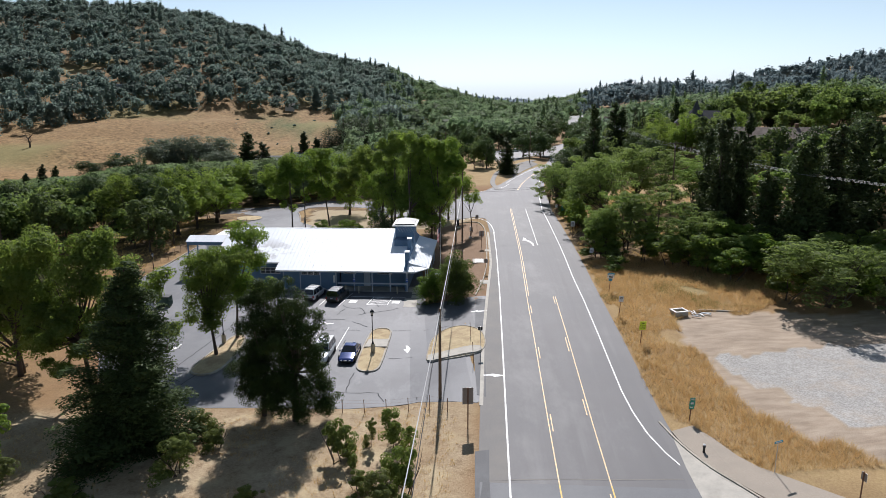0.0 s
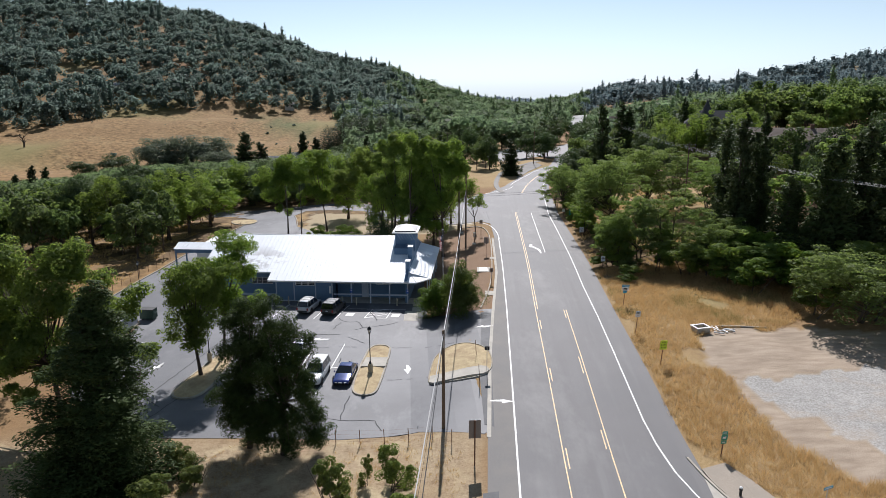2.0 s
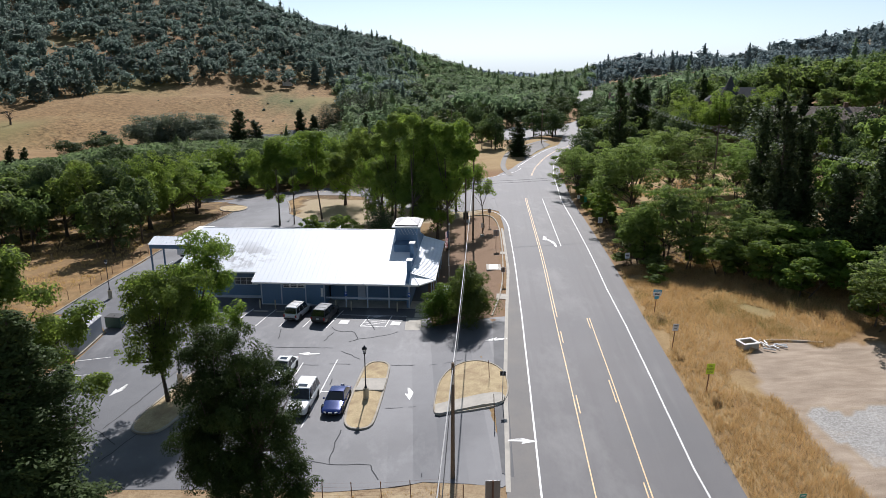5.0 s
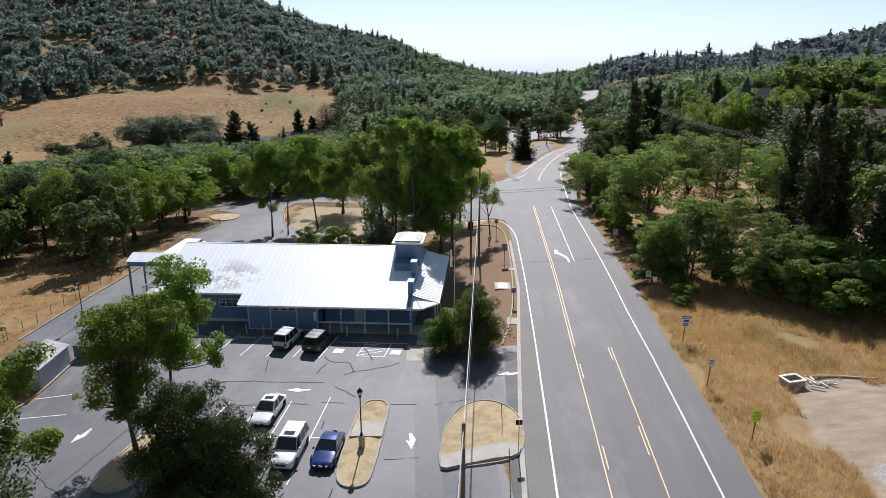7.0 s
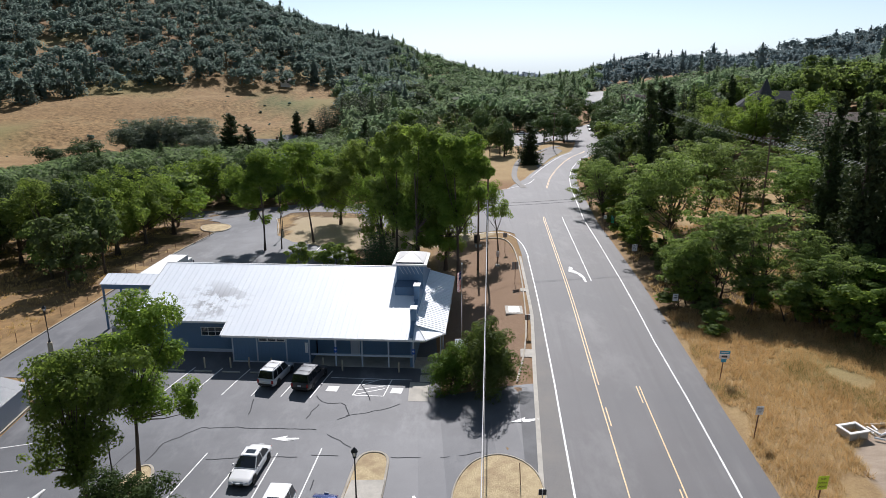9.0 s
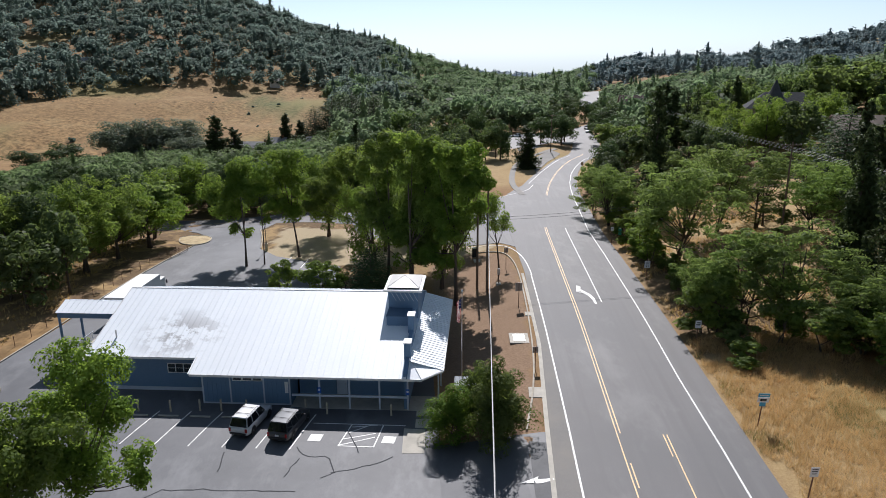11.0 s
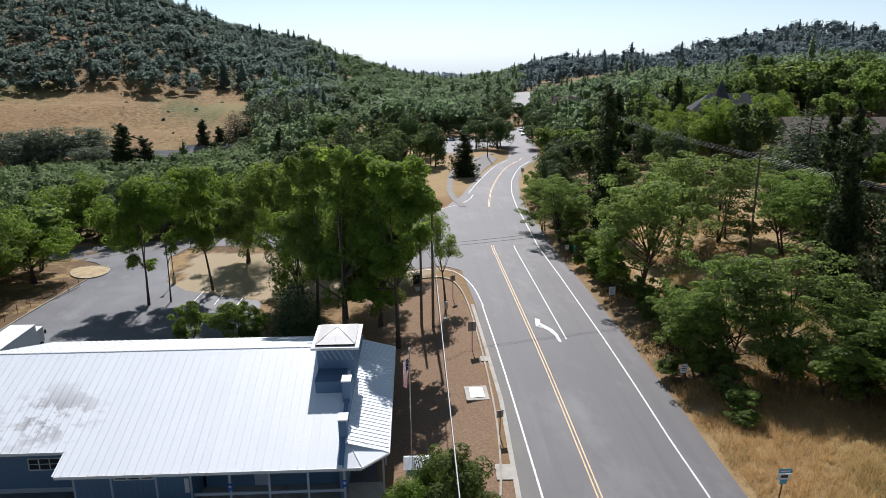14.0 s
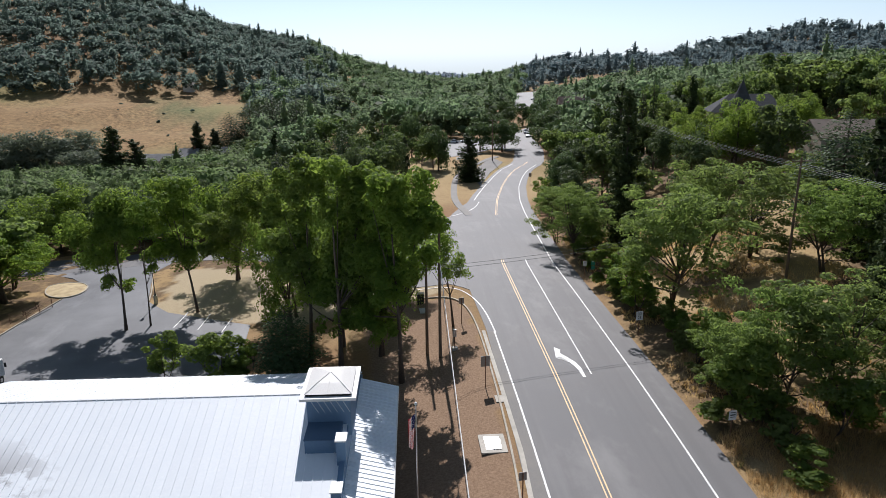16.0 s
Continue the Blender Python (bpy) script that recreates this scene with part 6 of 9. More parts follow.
def flagpole():
    f = empty("flagpole", at(4.8, 101.4))
    part("pole", rod(B(), (0, 0, -0.1), (0, 0, 9.1), 0.06, 0.035, 10), GALV, f, "pale metal pole")
    part("finial", lathe(B(), [(0.02, 9.08), (0.09, 9.14), (0.1, 9.2), (0.07, 9.28), (0.01, 9.31)], 10), ROOF_TRIM, f, "white ball finial")
    red, white, navy = plain("flag_red", (0.42, 0.03, 0.05), 0.8), plain("flag_white", (0.72, 0.7, 0.68), 0.8), plain("flag_navy", (0.02, 0.03, 0.13), 0.8)

    def cloth(s, t):
        """s along the hanging fly, t across; the cloth droops in folds."""
        return Vector((-0.06 - 0.42 * t - 0.12 * s * (1 - t), 0.1 * math.sin(7 * t + 2 * s) * (0.3 + s), 8.5 - 2.35 * s - 0.35 * t * (1 - s)))

    for k in range(13):
        bm = B()
        lo, hi = k / 13, (k + 1) / 13
        cells = [i / 10 for i in range(11)]
        start = 0.42 if k < 7 else 0.0
        v = [[bm.verts.new(cloth(max(s, start), t)) for t in (lo, hi)] for s in cells if s >= start - 0.05]
        for a, b in zip(v, v[1:]):
            bm.faces.new((a[0], a[1], b[1], b[0]))
        bmesh.ops.solidify(bm, geom=bm.faces[:], thickness=0.006)
        part("stripe", bm, red if k % 2 == 0 else white, f, "cloth stripe of the drooping flag")
    bm = B()
    v = [[bm.verts.new(cloth(s / 10, t / 4 * 7 / 13)) for t in range(5)] for s in range(5)]
    for a, b in zip(v, v[1:]):
        for i in range(4):
            bm.faces.new((a[i], a[i + 1], b[i + 1], b[i]))
    bmesh.ops.solidify(bm, geom=bm.faces[:], thickness=0.006)
    canton = part("canton", bm, navy, f, "dark blue field of the flag")
    for i in range(8):
        p = cloth(0.05 + 0.32 * ((i * 3) % 8) / 8, (0.08 + 0.8 * i / 8) * 7 / 13)
        part("star", lathe(B(), [(0.03, -0.012), (0.03, 0.012)], 5, Matrix.Translation(p) @ pose(0, 0, 0, 90, 0, 0)), white, canton)
    return tagged(f, "pale flagpole with a drooping striped flag", "flagpole")


flagpole()


def kiosk():
    k = empty("notice_kiosk", at(4.9, 98.2, 0, -6))
    for sx in (-0.8, 0.8):
        part("post", box(B(), (sx - 0.06, -0.06, -0.2), (sx + 0.06, 0.06, 1.9)), TRIM_GREY, k)
    part("board", box(B(), (-0.8, -0.04, 0.7), (0.8, 0.04, 1.7)), WALL_BLUE, k, "blue notice board")
    bm = B()
    v = [bm.verts.new(p) for p in ((-1.0, -0.9, 1.75), (1.0, -0.9, 1.75), (1.0, 0, 2.2), (-1.0, 0, 2.2), (1.0, 0.9, 1.75), (-1.0, 0.9, 1.75))]
    bm.faces.new((v[0], v[1], v[2], v[3]))
    bm.faces.new((v[3], v[2], v[4], v[5]))
    bmesh.ops.solidify(bm, geom=bm.faces[:], thickness=-0.05)
    r = part("roof", bm, ROOF, k, "white metal roof")
    for i in range(6):
        part("seam", rod(B(), (-0.9 + 0.36 * i, -0.9, 1.78), (-0.9 + 0.36 * i, 0, 2.23), 0.015, n=5), TRIM_GREY, r)
    return tagged(k, "small kiosk with a white metal roof between bushes", "kiosk")


kiosk()


def slab_thing(name, x, y, turn, sx, sy, sz, material, label, category, dz=0.0, bevel=0.02):
    ob = finish(name, box(B(), (-sx / 2, -sy / 2, -0.05), (sx / 2, sy / 2, sz), bevel=bevel), material)
    ob.matrix_world = at(x, y, dz, turn)
    return tagged(ob, label, category)


pad = slab_thing("utility_pad", 11.4, 109.0, -5, 2.0, 2.6, 0.08, CONCRETE, "square concrete pad with a grey lid", "utility pad")
lid = part("lid", box(B(), (-0.6, -0.9, 0.08), (0.6, 0.9, 0.12), bevel=0.01), GALV, pad, "grey metal lid")
for k in range(5):
    part("rib", box(B(), (-0.55, -0.75 + 0.35 * k, 0.12), (0.55, -0.7 + 0.35 * k, 0.135)), GALV, lid)
slab_thing("utility_pad", 11.0, 97.1, -8, 1.3, 1.9, 0.06, CONCRETE, "plain concrete pad beside the kerb", "utility pad")
slab_thing("utility_pad", 13.6, 115.6, -5, 0.9, 1.2, 0.06, CONCRETE, "small concrete pad in the mulch", "utility pad")
slab_thing("utility_pad", 10.5, 141.0, 0, 1.4, 1.6, 0.08, CONCRETE, "small pale concrete pad at the corner", "utility pad")
cab = slab_thing("utility_cabinet", 10.3, 144.0, 0, 0.9, 0.7, 1.3, BLACK_METAL, "dark utility cabinet with a pale lid", "cabinet", bevel=0.03)
part("lid", box(B(), (-0.48, -0.38, 1.3), (0.48, 0.38, 1.36), bevel=0.01), POST_TAN, cab)
part("door", box(B(), (-0.4, -0.365, 0.1), (0.4, -0.352, 1.2)), BLACK_METAL, cab)
pb = slab_thing("meter_post", 11.7, 127.4, 0, 0.6, 0.6, 0.25, CONCRETE, "grey meter box on a post with a concrete foot", "meter")
part("post", rod(B(), (0, 0, 0.25), (0, 0, 1.5), 0.06, n=8), RUSTY, pb)
part("meter_box", box(B(), (-0.17, -0.14, 1.4), (0.17, 0.14, 2.2), bevel=0.03), GALV, pb, "grey metal meter box")


SHED_ROOF, SHED_WALL = plain("grey_shed_roof", (0.32, 0.335, 0.35), 0.5, 0.2), plain("shed_wall_paint", (0.36, 0.38, 0.42), 0.6)


def shed():
    s = empty("garden_shed", at(-36.55, 88.6, 0, -1))
    w, d, h, r = 2.05, 2.75, 2.2, 2.8
    for sx in (-1, 1):
        part("wall", box(B(), (sx * w - 0.06, -d, 0), (sx * w + 0.06, d, h)), SHED_WALL, s, "pale grey shed wall")
    for sy in (-1, 1):
        bm = B()
        q = [(-w, 0), (w, 0), (w, h), (0, r), (-w, h)]
        a = [bm.verts.new((x, sy * d - 0.05, z)) for x, z in q]
        b = [bm.verts.new((x, sy * d + 0.05, z)) for x, z in q]
        for f in (a, b[::-1], *[(a[k], b[k], b[(k + 1) % 5], a[(k + 1) % 5]) for k in range(5)]):
            bm.faces.new(f)
        bmesh.ops.recalc_face_normals(bm, faces=bm.faces[:])
        part("gable", bm, SHED_WALL, s)
    for sx in (-1, 1):
        for k in range(4):
            bm = B()
            y0, y1 = -d - 0.15 + (2 * d + 0.3) * k / 4, -d - 0.15 + (2 * d + 0.3) * (k + 1) / 4 - 0.02
            v = [bm.verts.new(p) for p in ((0, y0, r + 0.05), (0, y1, r + 0.05), (sx * (w + 0.2), y1, h - 0.02), (sx * (w + 0.2), y0, h - 0.02))]
            bm.faces.new(v)
            bmesh.ops.solidify(bm, geom=bm.faces[:], thickness=0.04)
            part("roof_panel", bm, SHED_ROOF, s, "grey metal roofing sheet")
    part("door", box(B(), (-0.8, -d - 0.08, 0.05), (0.8, -d - 0.055, 1.95)), ROOF_TRIM, s, "wide closed shed door")
    return tagged(s, "pale metal garden shed with a grey gable roof", "shed")


shed()


def dumpster():
    d = empty("dumpster", at(-33.6, 93.0, 0.03, -8))
    green = plain("dark_green_paint", (0.03, 0.07, 0.05), 0.6)
    part("bin", box(B(), (-0.9, -0.6, 0.15), (0.9, 0.6, 1.35), bevel=0.04), green, d, "dark green steel bin")
    for k in (-1, 1):
        part("lid", box(B(), (min(0.02 * k, 0.92 * k), -0.64, 1.35), (max(0.02 * k, 0.92 * k), 0.64, 1.43), bevel=0.02), TRIM_BLACK, d, "black plastic lid")
        part("pocket", box(B(), (k * 0.92 - 0.06, -0.4, 0.7), (k * 0.92 + 0.06, 0.4, 0.9)), green, d)
    for x in (-0.7, 0.7):
        for y in (-0.45, 0.45):
            part("caster", lathe(B(), [(0.08, -0.03), (0.08, 0.03)], 10, pose(x, y, 0.08, 0, 90, 0)), RUBBER, d)
    return tagged(d, "dark green dumpster beside the shed", "dumpster")


dumpster()


def wire_fence(pts, spacing, height, label, post=RUSTY):
    f = empty("wire_fence", at(*pts[0]))
    inv = f.matrix_world.inverted()
    line_pts = resampled(pts, spacing)
    tops = []
    for i, (x, y) in enumerate(line_pts):
        z = ground_z(x, y)
        tilt = Vector((stand_f.uniform(-0.06, 0.06), stand_f.uniform(-0.06, 0.06), 0))
        part("post", rod(B(), inv @ Vector((x, y, z - 0.3)), inv @ (Vector((x, y, z + height)) + tilt), 0.035, n=6), post, f)
        tops.append((x, y, z))
    for k in range(4):
        h = height * (0.2 + 0.24 * k)
        bm = tube(B(), [inv @ Vector((x, y, z + h)) for x, y, z in tops], [0.004] * len(tops), 4)
        part("wire", bm, post, f)
    return tagged(f, label, "fence", "wire fences")


stand_f = random.Random(9)
wire_fence([(-44.2, 98), (-43, 111), (-41.6, 120), (-40.2, 141), (-38, 154)], 2.6, 1.25, "sagging wire fence along the drive")
wire_fence([(-8.5, 60.6), (-3, 60.4), (1.5, 60.2), (3.4, 58.6)], 1.9, 1.4, "leaning wire fence on thin rusty posts")
for x, y, h in ((6.75, 68.6, 2.3), (7.1, 75.6, 1.9)):
    ob = finish("stake", rod(B(), (0, 0, -0.3), (-0.12, 0.05, h), 0.03, n=6), RUSTY)
    ob.matrix_world = at(x, y)
    tagged(ob, "thin rusty stake in the kerbed island", "stake", "stakes")
rail = empty("metal_gate", at(-36.6, 151.5, 0, 75))
for k in range(4):
    part("bar", rod(B(), (-2.4, 0, 0.25 + 0.3 * k), (2.4, 0, 0.25 + 0.3 * k), 0.025, n=6), RUSTY, rail)
for x in (-2.4, 0, 2.4):
    part("post", rod(B(), (x, 0, -0.2), (x, 0, 1.25), 0.04, n=8), RUSTY, rail)
tagged(rail, "low rusty metal gate beside the drive", "gate")


def well_box():
    w = empty("well_box", at(33.3, 80.0, -0.02, 12))
    pale = plain("white_box_paint", (0.7, 0.69, 0.66), 0.6)
    for a, b in (((-0.85, -0.65, 0), (0.85, -0.5, 0.62)), ((-0.85, 0.5, 0), (0.85, 0.65, 0.62)), ((-0.85, -0.5, 0), (-0.7, 0.5, 0.62)), ((0.7, -0.5, 0), (0.85, 0.5, 0.62))):
        part("side", box(B(), a, b, bevel=0.02), CONCRETE, w)
    for a, b in (((-0.95, -0.75, 0.62), (0.95, -0.5, 0.7)), ((-0.95, 0.5, 0.62), (0.95, 0.75, 0.7)), ((-0.95, -0.5, 0.62), (-0.7, 0.5, 0.7)), ((0.7, -0.5, 0.62), (0.95, 0.5, 0.7))):
        part("rim", box(B(), a, b, bevel=0.01), pale, w, "white rim")
    return tagged(w, "open white-rimmed utility box at the gravel edge", "utility box")


well_box()
pipe_rng = random.Random(3)
for k in range(8):
    L = pipe_rng.uniform(0.5, 1.5)
    bm = lathe(B(), [(0.07, -L / 2), (0.08, -L / 2), (0.08, L / 2), (0.07, L / 2)], 10, pose(0, 0, 0.09 + 0.07 * (k % 3), 0, 90, 0))
    ob = finish("pipe_offcut", bm, SIGN_WHITE)
    ob.matrix_world = at(35.0 + pipe_rng.uniform(0, 2.0), 79.6 + pipe_rng.uniform(-0.5, 1.0), 0, pipe_rng.uniform(0, 180))
    tagged(ob, "white plastic pipe offcut on the gravel", "pipe", "pipe offcuts")
for x0, y0, x1, y1 in ((36.5, 81.6, 41.4, 80.6), (35.2, 81.4, 38.4, 81.3)):
    ob = finish("timber", box(B(), (0, -0.08, 0), (math.hypot(x1 - x0, y1 - y0), 0.08, 0.14), bevel=0.01), surf("grey_timber%d" % int(x0), (0.4, 0.35, 0.28), (0.5, 0.45, 0.38), 4, 1, 0.9, stretch=(1, 8, 8)))
    ob.matrix_world = at(x0, y0, 0.02, math.degrees(math.atan2(y1 - y0, x1 - x0)))
    tagged(ob, "long weathered timber lying on the gravel edge", "timber", "timbers")
cap_ob = finish("hydrant_marker", lathe(B(), [(0.1, -0.1), (0.1, 0.4), (0.13, 0.42), (0.13, 0.55), (0.03, 0.62)], 10), SIGN_BLACK)
cap_ob.matrix_world = at(23.4, 49.2, 0.15)
part("cap", lathe(B(), [(0.11, 0.55), (0.11, 0.66), (0.04, 0.7)], 10), SIGN_WHITE, cap_ob, "white cap")
tagged(cap_ob, "short black marker with a white cap on the sidewalk", "marker")


# ---- houses up the valley ----


def house(x, y, turn, w, d, h, rise, wall_c, roof_c, label, dz=0.0):
    s = empty("house", at(x, y, dz, turn))
    wm, rmat = plain("house_wall", wall_c, 0.8), surf("house_roof", tuple(0.85 * c for c in roof_c), roof_c, 3, 0.4, 0.85, bump=0.3)
    part("wall", box(B(), (-w / 2, -d / 2, -1.5 - dz), (w / 2, d / 2, h)), wm, s)
    for sy in (-1, 1):
        bm = B()
        v = [bm.verts.new(p) for p in ((-w / 2 - 0.4, sy * (d / 2 + 0.5), h - 0.15), (w / 2 + 0.4, sy * (d / 2 + 0.5), h - 0.15), (w / 2 + 0.4, 0, h + rise), (-w / 2 - 0.4, 0, h + rise))]
        bm.faces.new(v)
        bmesh.ops.solidify(bm, geom=bm.faces[:], thickness=0.15)
        part("roof", bm, rmat, s, "shingled roof slope")
    for sx in (-1, 1):
        bm = B()
        q = [(-d / 2, h), (d / 2, h), (0, h + rise - 0.1)]
        a = [bm.verts.new((sx * (w / 2 - 0.1), yy, z)) for yy, z in q]
        b = [bm.verts.new((sx * (w / 2), yy, z)) for yy, z in q]
        for f in (a, b, *[(a[k], b[k], b[(k + 1) % 3], a[(k + 1) % 3]) for k in range(3)]):
            bm.faces.new(f)
        bmesh.ops.recalc_face_normals(bm, faces=bm.faces[:])
        part("gable", bm, wm, s)
    n = max(2, int(w / 3))
    for k in range(n):
        u = -w / 2 + w * (k + 0.5) / n
        win = part("window", box(B(), (u - 0.55, -d / 2 - 0.05, h * 0.4), (u + 0.55, -d / 2 - 0.01, h * 0.78)), WINDOW_GLASS, s)
        part("frame", box(B(), (u - 0.65, -d / 2 - 0.06, h * 0.78), (u + 0.65, -d / 2 - 0.005, h * 0.78 + 0.1)), ROOF_TRIM, win)
        part("sill", box(B(), (u - 0.65, -d / 2 - 0.1, h * 0.4 - 0.1), (u + 0.65, -d / 2 - 0.005, h * 0.4)), ROOF_TRIM, win)
    part("chimney", box(B(), (w * 0.22, -0.4, h), (w * 0.22 + 0.8, 0.4, h + rise + 0.9)), RUSTY, s, "brick chimney")
    return tagged(s, label, "house", "valley houses")


def turret_house(x, y, turn, dz):
    """A tall old house with a hipped roof and a round corner turret under a steep cone."""
    s = empty("turret_house", at(x, y, dz, turn))
    wall, roof = plain("pink_house_wall", (0.34, 0.26, 0.21), 0.8), surf("grey_shingles", (0.055, 0.056, 0.06), (0.09, 0.092, 0.095), 3, 0.4, 0.95, bump=0.3, spec=0.1)
    part("wall", box(B(), (-6.5, -4.5, -6), (6.5, 4.5, 7.2)), wall, s, "pale pink wall")
    bm = B()
    e = [bm.verts.new(p) for p in ((-7.1, -5.1, 7.0), (7.1, -5.1, 7.0), (7.1, 5.1, 7.0), (-7.1, 5.1, 7.0))]
    r = [bm.verts.new(p) for p in ((-3.0, 0, 10.4), (4.6, 0, 10.4))]
    for f in ((e[0], e[1], r[1], r[0]), (e[1], e[2], r[1]), (e[2], e[3], r[0], r[1]), (e[3], e[0], r[0]), e[::-1]):
        bm.faces.new(f)
    part("roof", bm, roof, s, "grey shingled hip roof")
    part("turret", lathe(B(), [(1.9, -6), (1.9, 8.4)], 14, pose(-1.5, -4.6, 0)), wall, s, "round pale turret")
    part("turret_roof", lathe(B(), [(2.4, 8.3), (2.3, 8.6), (1.0, 11.0), (0.03, 13.4)], 14, pose(-1.5, -4.6, 0)), roof, s, "steep grey cone roof")
    for u in (-5.2, 1.6, 3.6, 5.5):
        for z in (0.6, 4.0):
            w = part("window", box(B(), (u - 0.5, -4.56, z), (u + 0.5, -4.51, z + 1.9)), WINDOW_GLASS, s)
            part("frame", box(B(), (u - 0.62, -4.58, z + 1.9), (u + 0.62, -4.5, z + 2.05)), ROOF_TRIM, w)
            part("sill", box(B(), (u - 0.62, -4.62, z - 0.12), (u + 0.62, -4.5, z)), ROOF_TRIM, w)
    for u in (-2.3, -0.7):
        part("turret_window", box(B(), (u - 0.35, -6.55, 4.0), (u + 0.35, -6.3, 6.0)), WINDOW_GLASS, s)
    return tagged(s, "tall old house with a grey roof and turret", "house", "valley houses")


turret_house(83, 195, -22, 1.8)
house(92, 171, -14, 20, 10, 3.4, 2.4, (0.42, 0.36, 0.3), (0.34, 0.28, 0.24), "long low house with a brown shingle roof", 3.0)
house(101, 346, -10, 14, 10, 5.5, 3.6, (0.5, 0.4, 0.32), (0.2, 0.14, 0.12), "house with a dark red roof among trees", 1)
house(108, 262, -20, 10, 8, 5, 3, (0.5, 0.45, 0.38), (0.3, 0.3, 0.3), "pale house half hidden by cypresses")
house(-58, 314, -8, 18, 8, 3.2, 1.8, (0.4, 0.38, 0.35), (0.4, 0.4, 0.41), "low grey outbuilding beyond the side street")
house(-49.5, 318, -8, 6.4, 6, 4.4, 1.8, (0.55, 0.55, 0.55), (0.42, 0.42, 0.43), "small grey gabled shed beside the outbuilding")
house(-35, 322, -4, 9, 7, 3.0, 1.6, (0.4, 0.4, 0.4), (0.42, 0.43, 0.45), "low grey-roofed shed beyond the creek trees")
house(10.5, 290, 10, 4.5, 4, 3.0, 1.0, (0.75, 0.74, 0.72), (0.4, 0.38, 0.35), "small white hut in the valley")
house(62, 352, 15, 10, 7, 3.4, 1.5, (0.5, 0.48, 0.45), (0.3, 0.29, 0.28), "long pale building behind the bend")
house(-191, 483, 20, 6, 5, 3, 1.4, (0.6, 0.58, 0.55), (0.55, 0.55, 0.56), "small pale hut at the edge of the hillside woods")
house(-80, 489, 10, 6, 5, 2.8, 1.4, (0.5, 0.48, 0.45), (0.5, 0.48, 0.46), "small hut above the dry field")
tank = finish("water_tank", lathe(B(), [(1.2, -0.3), (1.2, 2.2), (0.5, 2.6), (0.1, 2.65)], 20), ROOF_TRIM)
tank.matrix_world = at(-48, 311)
tagged(tank, "white cylindrical water tank", "tank")
paved("far_car_park", [(29, 276), (37, 279), (46, 283), (53, 291), (58, 284), (63, 296), (68, 318), (56, 325), (40, 322), (32, 306)], 0.2, PALE_LOT, cell=6, skirt=0.5)
tagged(bpy.data.objects["far_car_park"], "pale asphalt yard in the valley", "car park", kind="structure")
paved("far_car_park", [(102, 450), (124, 446), (162, 572), (138, 590)], 1.2, PALE_LOT, cell=12, skirt=1.5)
tagged(bpy.data.objects["far_car_park.001"], "large pale car park far up the valley", "car park", kind="structure")
ribbon("footpath", resampled(rounded([(25.0, 188), (24.8, 203), (27.6, 220), (30.4, 233), (35, 246), (42.5, 259), (50, 271)]), 1.5), -0.7, 0.7, 0.1, SHOULDER, across=2, skirt=0.3)
tagged(bpy.data.objects["footpath"], "narrow pale footpath beside the bend", "path", kind="structure")
paved("verge_asphalt", [(34.2, 221.3), (35.4, 236), (39.7, 250.5), (47.4, 267.3), (49.6, 262), (41.5, 243), (36.4, 228)], 0.09, SHOULDER, cell=4)
tagged(bpy.data.objects["verge_asphalt"], "pale dusty asphalt verge on the bend", "verge", kind="structure")
ribbon("lower_road", resampled(rounded([(-60, 214), (-30, 232), (-8, 244), (5, 251.5), (16, 260), (27, 267.5), (38, 275), (46, 281)]), 1.5), -2.2, 2.2, 0.12, PALE_LOT, across=2, skirt=0.3)
tagged(bpy.data.objects["lower_road"], "narrow pale asphalt lane running to the yard", "road", kind="structure")
for x, y in ((31.2, 282), (34.6, 282.8)):
    d2 = finish("yard_bin", box(B(), (-1.2, -0.7, 0), (1.2, 0.7, 1.5), bevel=0.05), BLACK_METAL)
    d2.matrix_world = at(x, y, 0.25, 20)
    tagged(d2, "dark steel bin in the far yard", "bin", "yard bins")


def dead_tree(x, y, height):
    """A bare forked snag."""
    t = empty("dead_tree", at(x, y))
    g = random.Random(12)
    bm = B()
    tube(bm, [(0, 0, -0.5), (0.3, 0, height * 0.3), (-0.2, 0.2, height * 0.55)], [0.55, 0.4, 0.3], 8)
    for k in range(9):
        a, l = g.uniform(0, 6.28), height * g.uniform(0.3, 0.5)
        p = Vector((-0.2, 0.2, height * 0.55)) if k > 2 else Vector((0.3, 0, height * 0.32))
        q = p + Vector((math.cos(a) * l * 0.45, math.sin(a) * l * 0.45, l * 0.55))
        tube(bm, [p, q, q + Vector((math.cos(a) * l * 0.3, math.sin(a) * l * 0.3, l * g.uniform(-0.2, 0.4)))], [0.2, 0.1, 0.03], 5)
    part("trunk", bm, BARK, t)
    return tagged(t, "bare dead tree standing in the dry field", "tree")


dead_tree(-178, 339, 8.5)

# ---- trees ----


def fast_mesh(name, V, size, material, extra=None):
    """A mesh of loose faces of `size` corners each; V: corners in order."""
    V = np.ascontiguousarray(V, np.float32).reshape(-1, 3)
    n = len(V)
    me = bpy.data.meshes.new(name)
    me.vertices.add(n)
    me.vertices.foreach_set("co", V.reshape(-1))
    me.loops.add(n)
    me.loops.foreach_set("vertex_index", np.arange(n, dtype=np.int32))
    me.polygons.add(n // size)
    me.polygons.foreach_set("loop_start", np.arange(0, n, size, dtype=np.int32))
    me.materials.append(material)
    if extra is not None:
        a = me.attributes.new("tint", "FLOAT", "POINT")
        a.data.foreach_set("value", np.ascontiguousarray(extra, np.float32))
    me.update()
    return me


